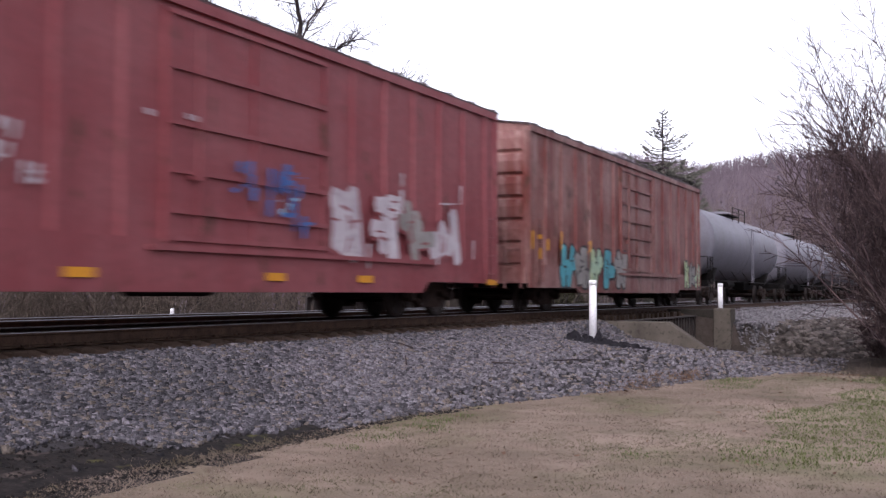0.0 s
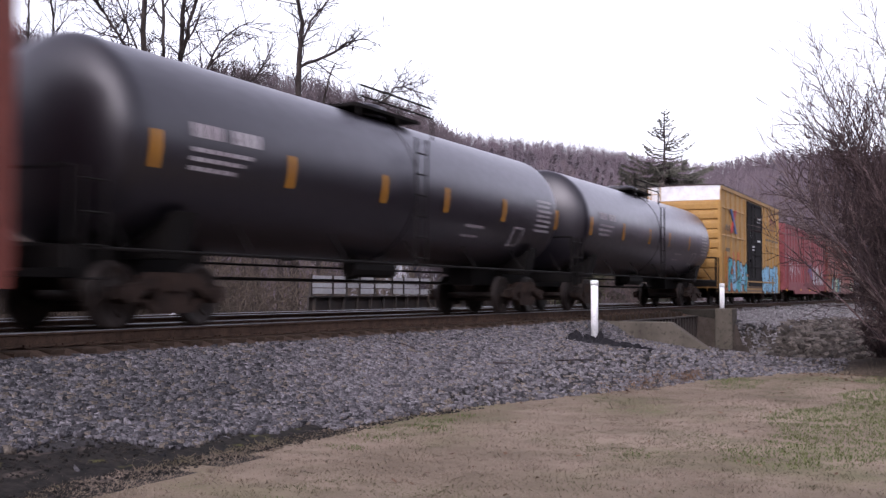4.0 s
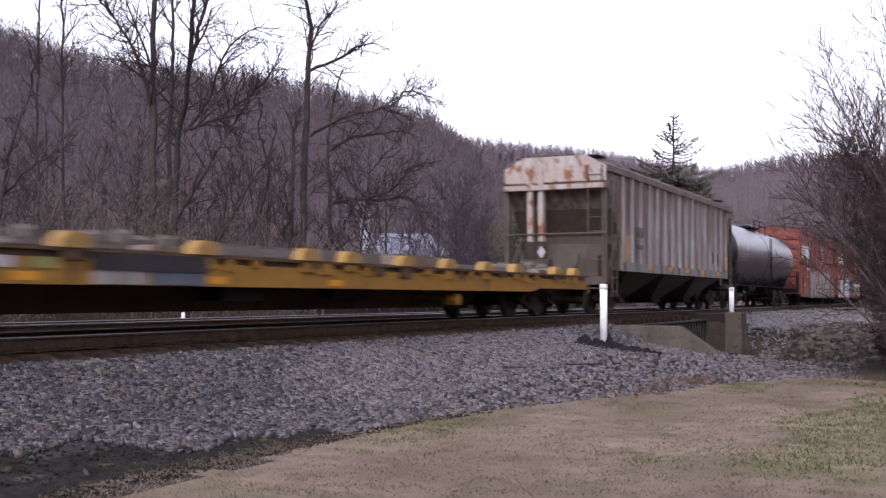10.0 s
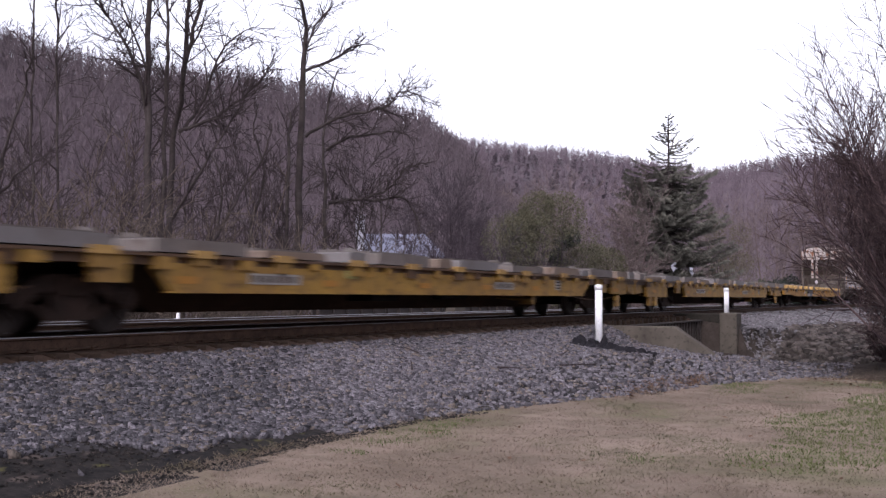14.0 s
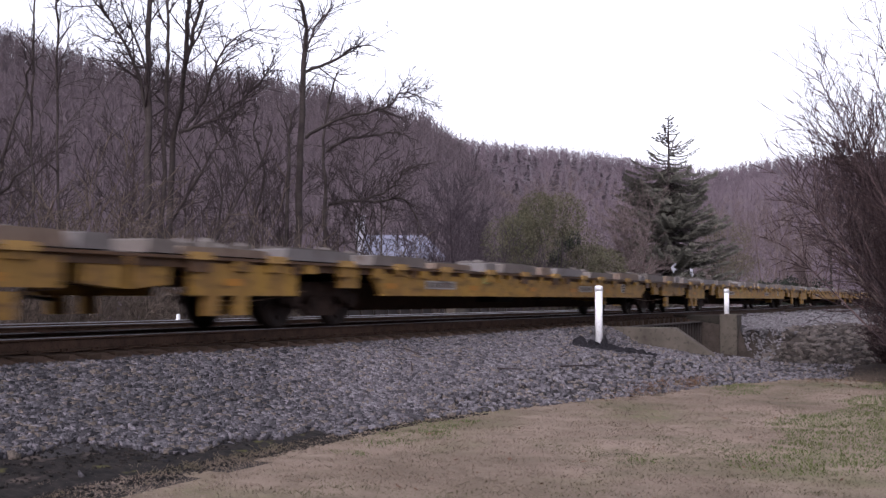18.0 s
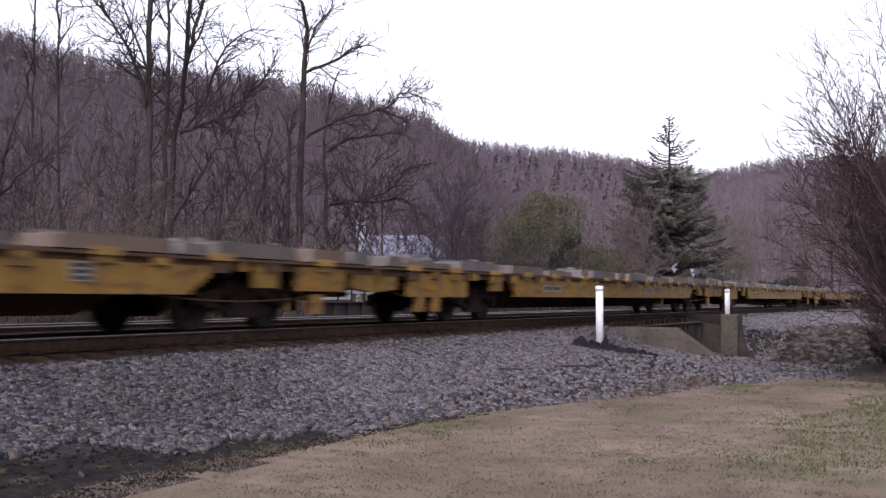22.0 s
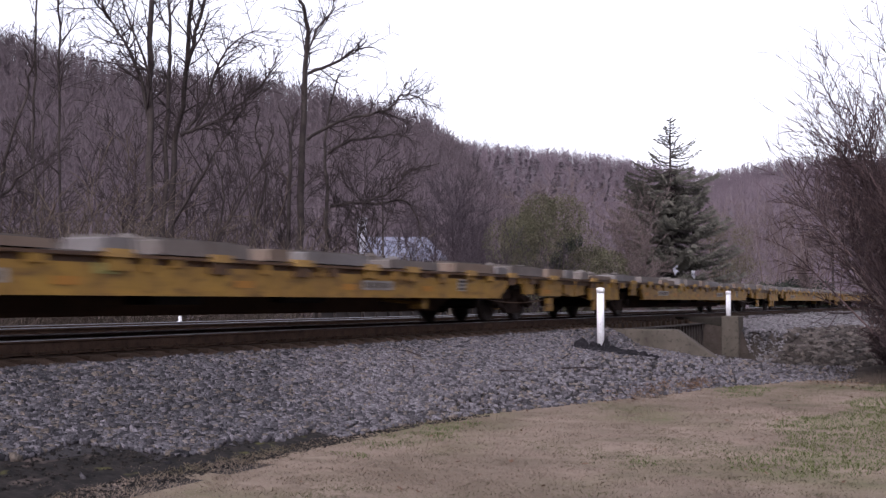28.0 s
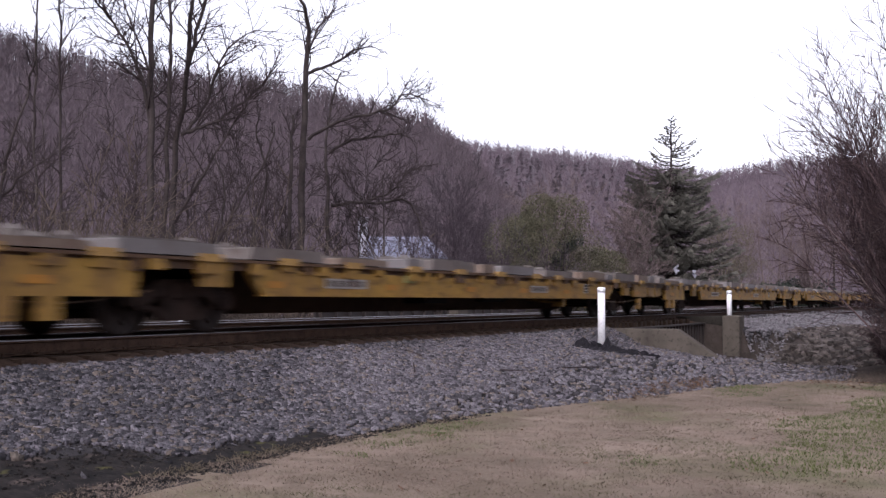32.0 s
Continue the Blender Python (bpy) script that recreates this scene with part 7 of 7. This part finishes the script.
def parapet():
    base = tagged(new("bridge_railing"), "pale railing on a dark steel girder beyond the second track", "railing")
    base.location = (0, 6.45, 0)
    bm = bmesh.new()
    solid(bm, 26.8, 41.2, 0.0, 0.06, -0.5, 0.36)
    solid(bm, 26.8, 41.2, -0.12, 0.18, 0.36, 0.4)
    girder = part("girder", bm, M_GIRDER, base, "dark riveted steel girder")
    for i in range(18):
        bm = bmesh.new()
        solid(bm, 27.0 + 0.83 * i, 27.08 + 0.83 * i, -0.1, 0.0, -0.5, 0.36)
        part("stiffener", bm, M_GIRDER, girder)
    r = random.Random(17)
    x = 26.9
    while x < 41.2:
        bm = bmesh.new()
        solid(bm, x - 0.04, x + 0.04, -0.04, 0.04, 0.36, 1.04)
        part("post", bm, M_GIRDER, base, "dark post")
        # pale boards between the posts, some of them missing
        w = r.choice((0.8, 0.95, 1.2))
        for z0, z1 in ((0.46, 0.62), (0.65, 0.78), (0.84, 1.0)):
            if r.random() < 0.84 and x + w < 41.3:
                bm = bmesh.new()
                solid(bm, x + 0.05, x + w - 0.05, -0.02, 0.02, z0, z1)
                part("board", bm, M_RAILING, base)
        x += w
    bm = bmesh.new()
    solid(bm, 35.4, 36.3, -0.5, -0.13, -0.5, 0.34)
    bmesh.ops.bevel(bm, geom=bm.edges[:], offset=0.02, segments=1, affect="EDGES")
    part("pedestal", bm, M_CONCRETE, base, "grey concrete pedestal")


parapet()

# sticks on the ballast and dead leaves on the lawn
for k, (x, y, l, a) in enumerate(((16.6, -2.2, 0.5, 60), (15.3, -2.9, 0.6, 30), (20.5, -3.6, 0.9, 10), (19.4, -4.3, 1.1, -20), (22.3, -4.6, 0.8, 25), (17.2, -3.8, 0.5, -35), (24.6, -5.6, 1.0, 15), (27.5, -6.6, 1.6, -5))):
    bm = bmesh.new()
    dx, dy = math.cos(radians(a)) * l / 2, math.sin(radians(a)) * l / 2
    tube(bm, (x - dx, y - dy, ground_z(x - dx, y - dy) + 0.06), (x + dx, y + dy, ground_z(x + dx, y + dy) + 0.07), 0.016, 0.008, 6)
    tagged(linked("stick", bm, M_TWIG), "dead twig lying on the ballast", "stick", "fallen sticks")


def leaves():
    r = random.Random(91)
    v, f = [], []
    for _ in range(560):
        k = r.random()
        if k < 0.3:
            x, y = r.uniform(5, 24), r.uniform(-11, -4.4)
        elif k < 0.75:
            x, y = 24.0 + r.gauss(0, 1.8), -8.6 + r.gauss(0, 0.45)
        else:
            x, y = 18.5 + r.gauss(0, 1.3), -5.6 + r.gauss(0, 0.35)
        if y > toe(x) + 0.4:
            continue
        p = Vector((x, y, ground_z(x, y) + 0.03))
        a, s = r.uniform(0, 6.283), r.uniform(0.018, 0.045)
        d, e = Vector((math.cos(a), math.sin(a), r.uniform(-0.2, 0.5))) * s, Vector((-math.sin(a), math.cos(a), r.uniform(-0.2, 0.5))) * s * 0.6
        n = len(v)
        v += [p - d, p + e, p + d, p - e]
        f += [(n, n + 1, n + 2), (n, n + 2, n + 3)]
    tagged(lot("dead_leaves", v, f, M_LEAF), "scattered brown dead leaves on the lawn", "leaves", kind="stuff")


leaves()


def weeds(name, label, spots, count, high, material, seed):
    """Dry stems in loose tufts."""
    r = random.Random(seed)
    w = Wood()
    for _ in range(count):
        cx, cy, sx, sy = spots[r.randrange(len(spots))]
        x, y = cx + r.gauss(0, sx), cy + r.gauss(0, sy)
        p = Vector((x, y, ground_z(x, y) - 0.02))
        q = p + Vector((r.uniform(-0.12, 0.12), r.uniform(-0.12, 0.12), high * r.uniform(0.3, 1.0)))
        w.stick(p, q, 0.004, 0.0015, 3)
        for _ in range(2):
            m = p.lerp(q, r.uniform(0.4, 0.9))
            w.stick(m, m + 0.6 * Vector((r.uniform(-0.08, 0.08), r.uniform(-0.08, 0.08), r.uniform(0, 0.08))), 0.004, 0.002, 3)
    tagged(lot(name, w.v, w.f, material), label, "weeds", kind="stuff")


weeds("dry_weeds", "reddish-brown dry weeds at the foot of the ballast", [(18.9, -5.75, 0.7, 0.14), (20.2, -6.2, 0.6, 0.12)], 480, 0.09, M_LEAF, 131)
weeds("edge_weeds", "straw-coloured dry weeds along the lawn's edge", [(14.5, -4.3, 2.2, 0.12), (18.5, -5.9, 1.2, 0.15), (23.5, -8.0, 1.0, 0.25), (8.8, -4.25, 0.8, 0.12)], 800, 0.06, M_STRAW, 132)
weeds("bank_weeds", "brown dead leaves and stems below the thicket", [(24.5, -9.6, 1.4, 0.35), (27.0, -9.2, 1.5, 0.5), (30.0, -9.4, 1.6, 0.5)], 1500, 0.3, M_BRUSHTWIG, 133)

# ---------------------------------------------------------------- movement


def run(t):
    """Metres the train has gone at t, counted from 15 s."""
    return 15.417 * (t - 15) + 0.019 * (t - 15) ** 2


def motions():
    times = [2.0 * i for i in range(17)]
    for car, x in TRAIN:
        walk(car, [(t, pose(x + run(t), 0, 0)) for t in times])
    beats = [i / 30 for i in range(961)]
    turn = [(t, Matrix.Rotation(run(t) / WHEEL_R, 4, "Y")) for t in beats]
    for ob in [o for o in scene.objects if o.name.startswith("wheelset")]:
        at = Matrix.Translation(ob.location)
        walk(ob, [(t, at @ m) for t, m in turn])


motions()
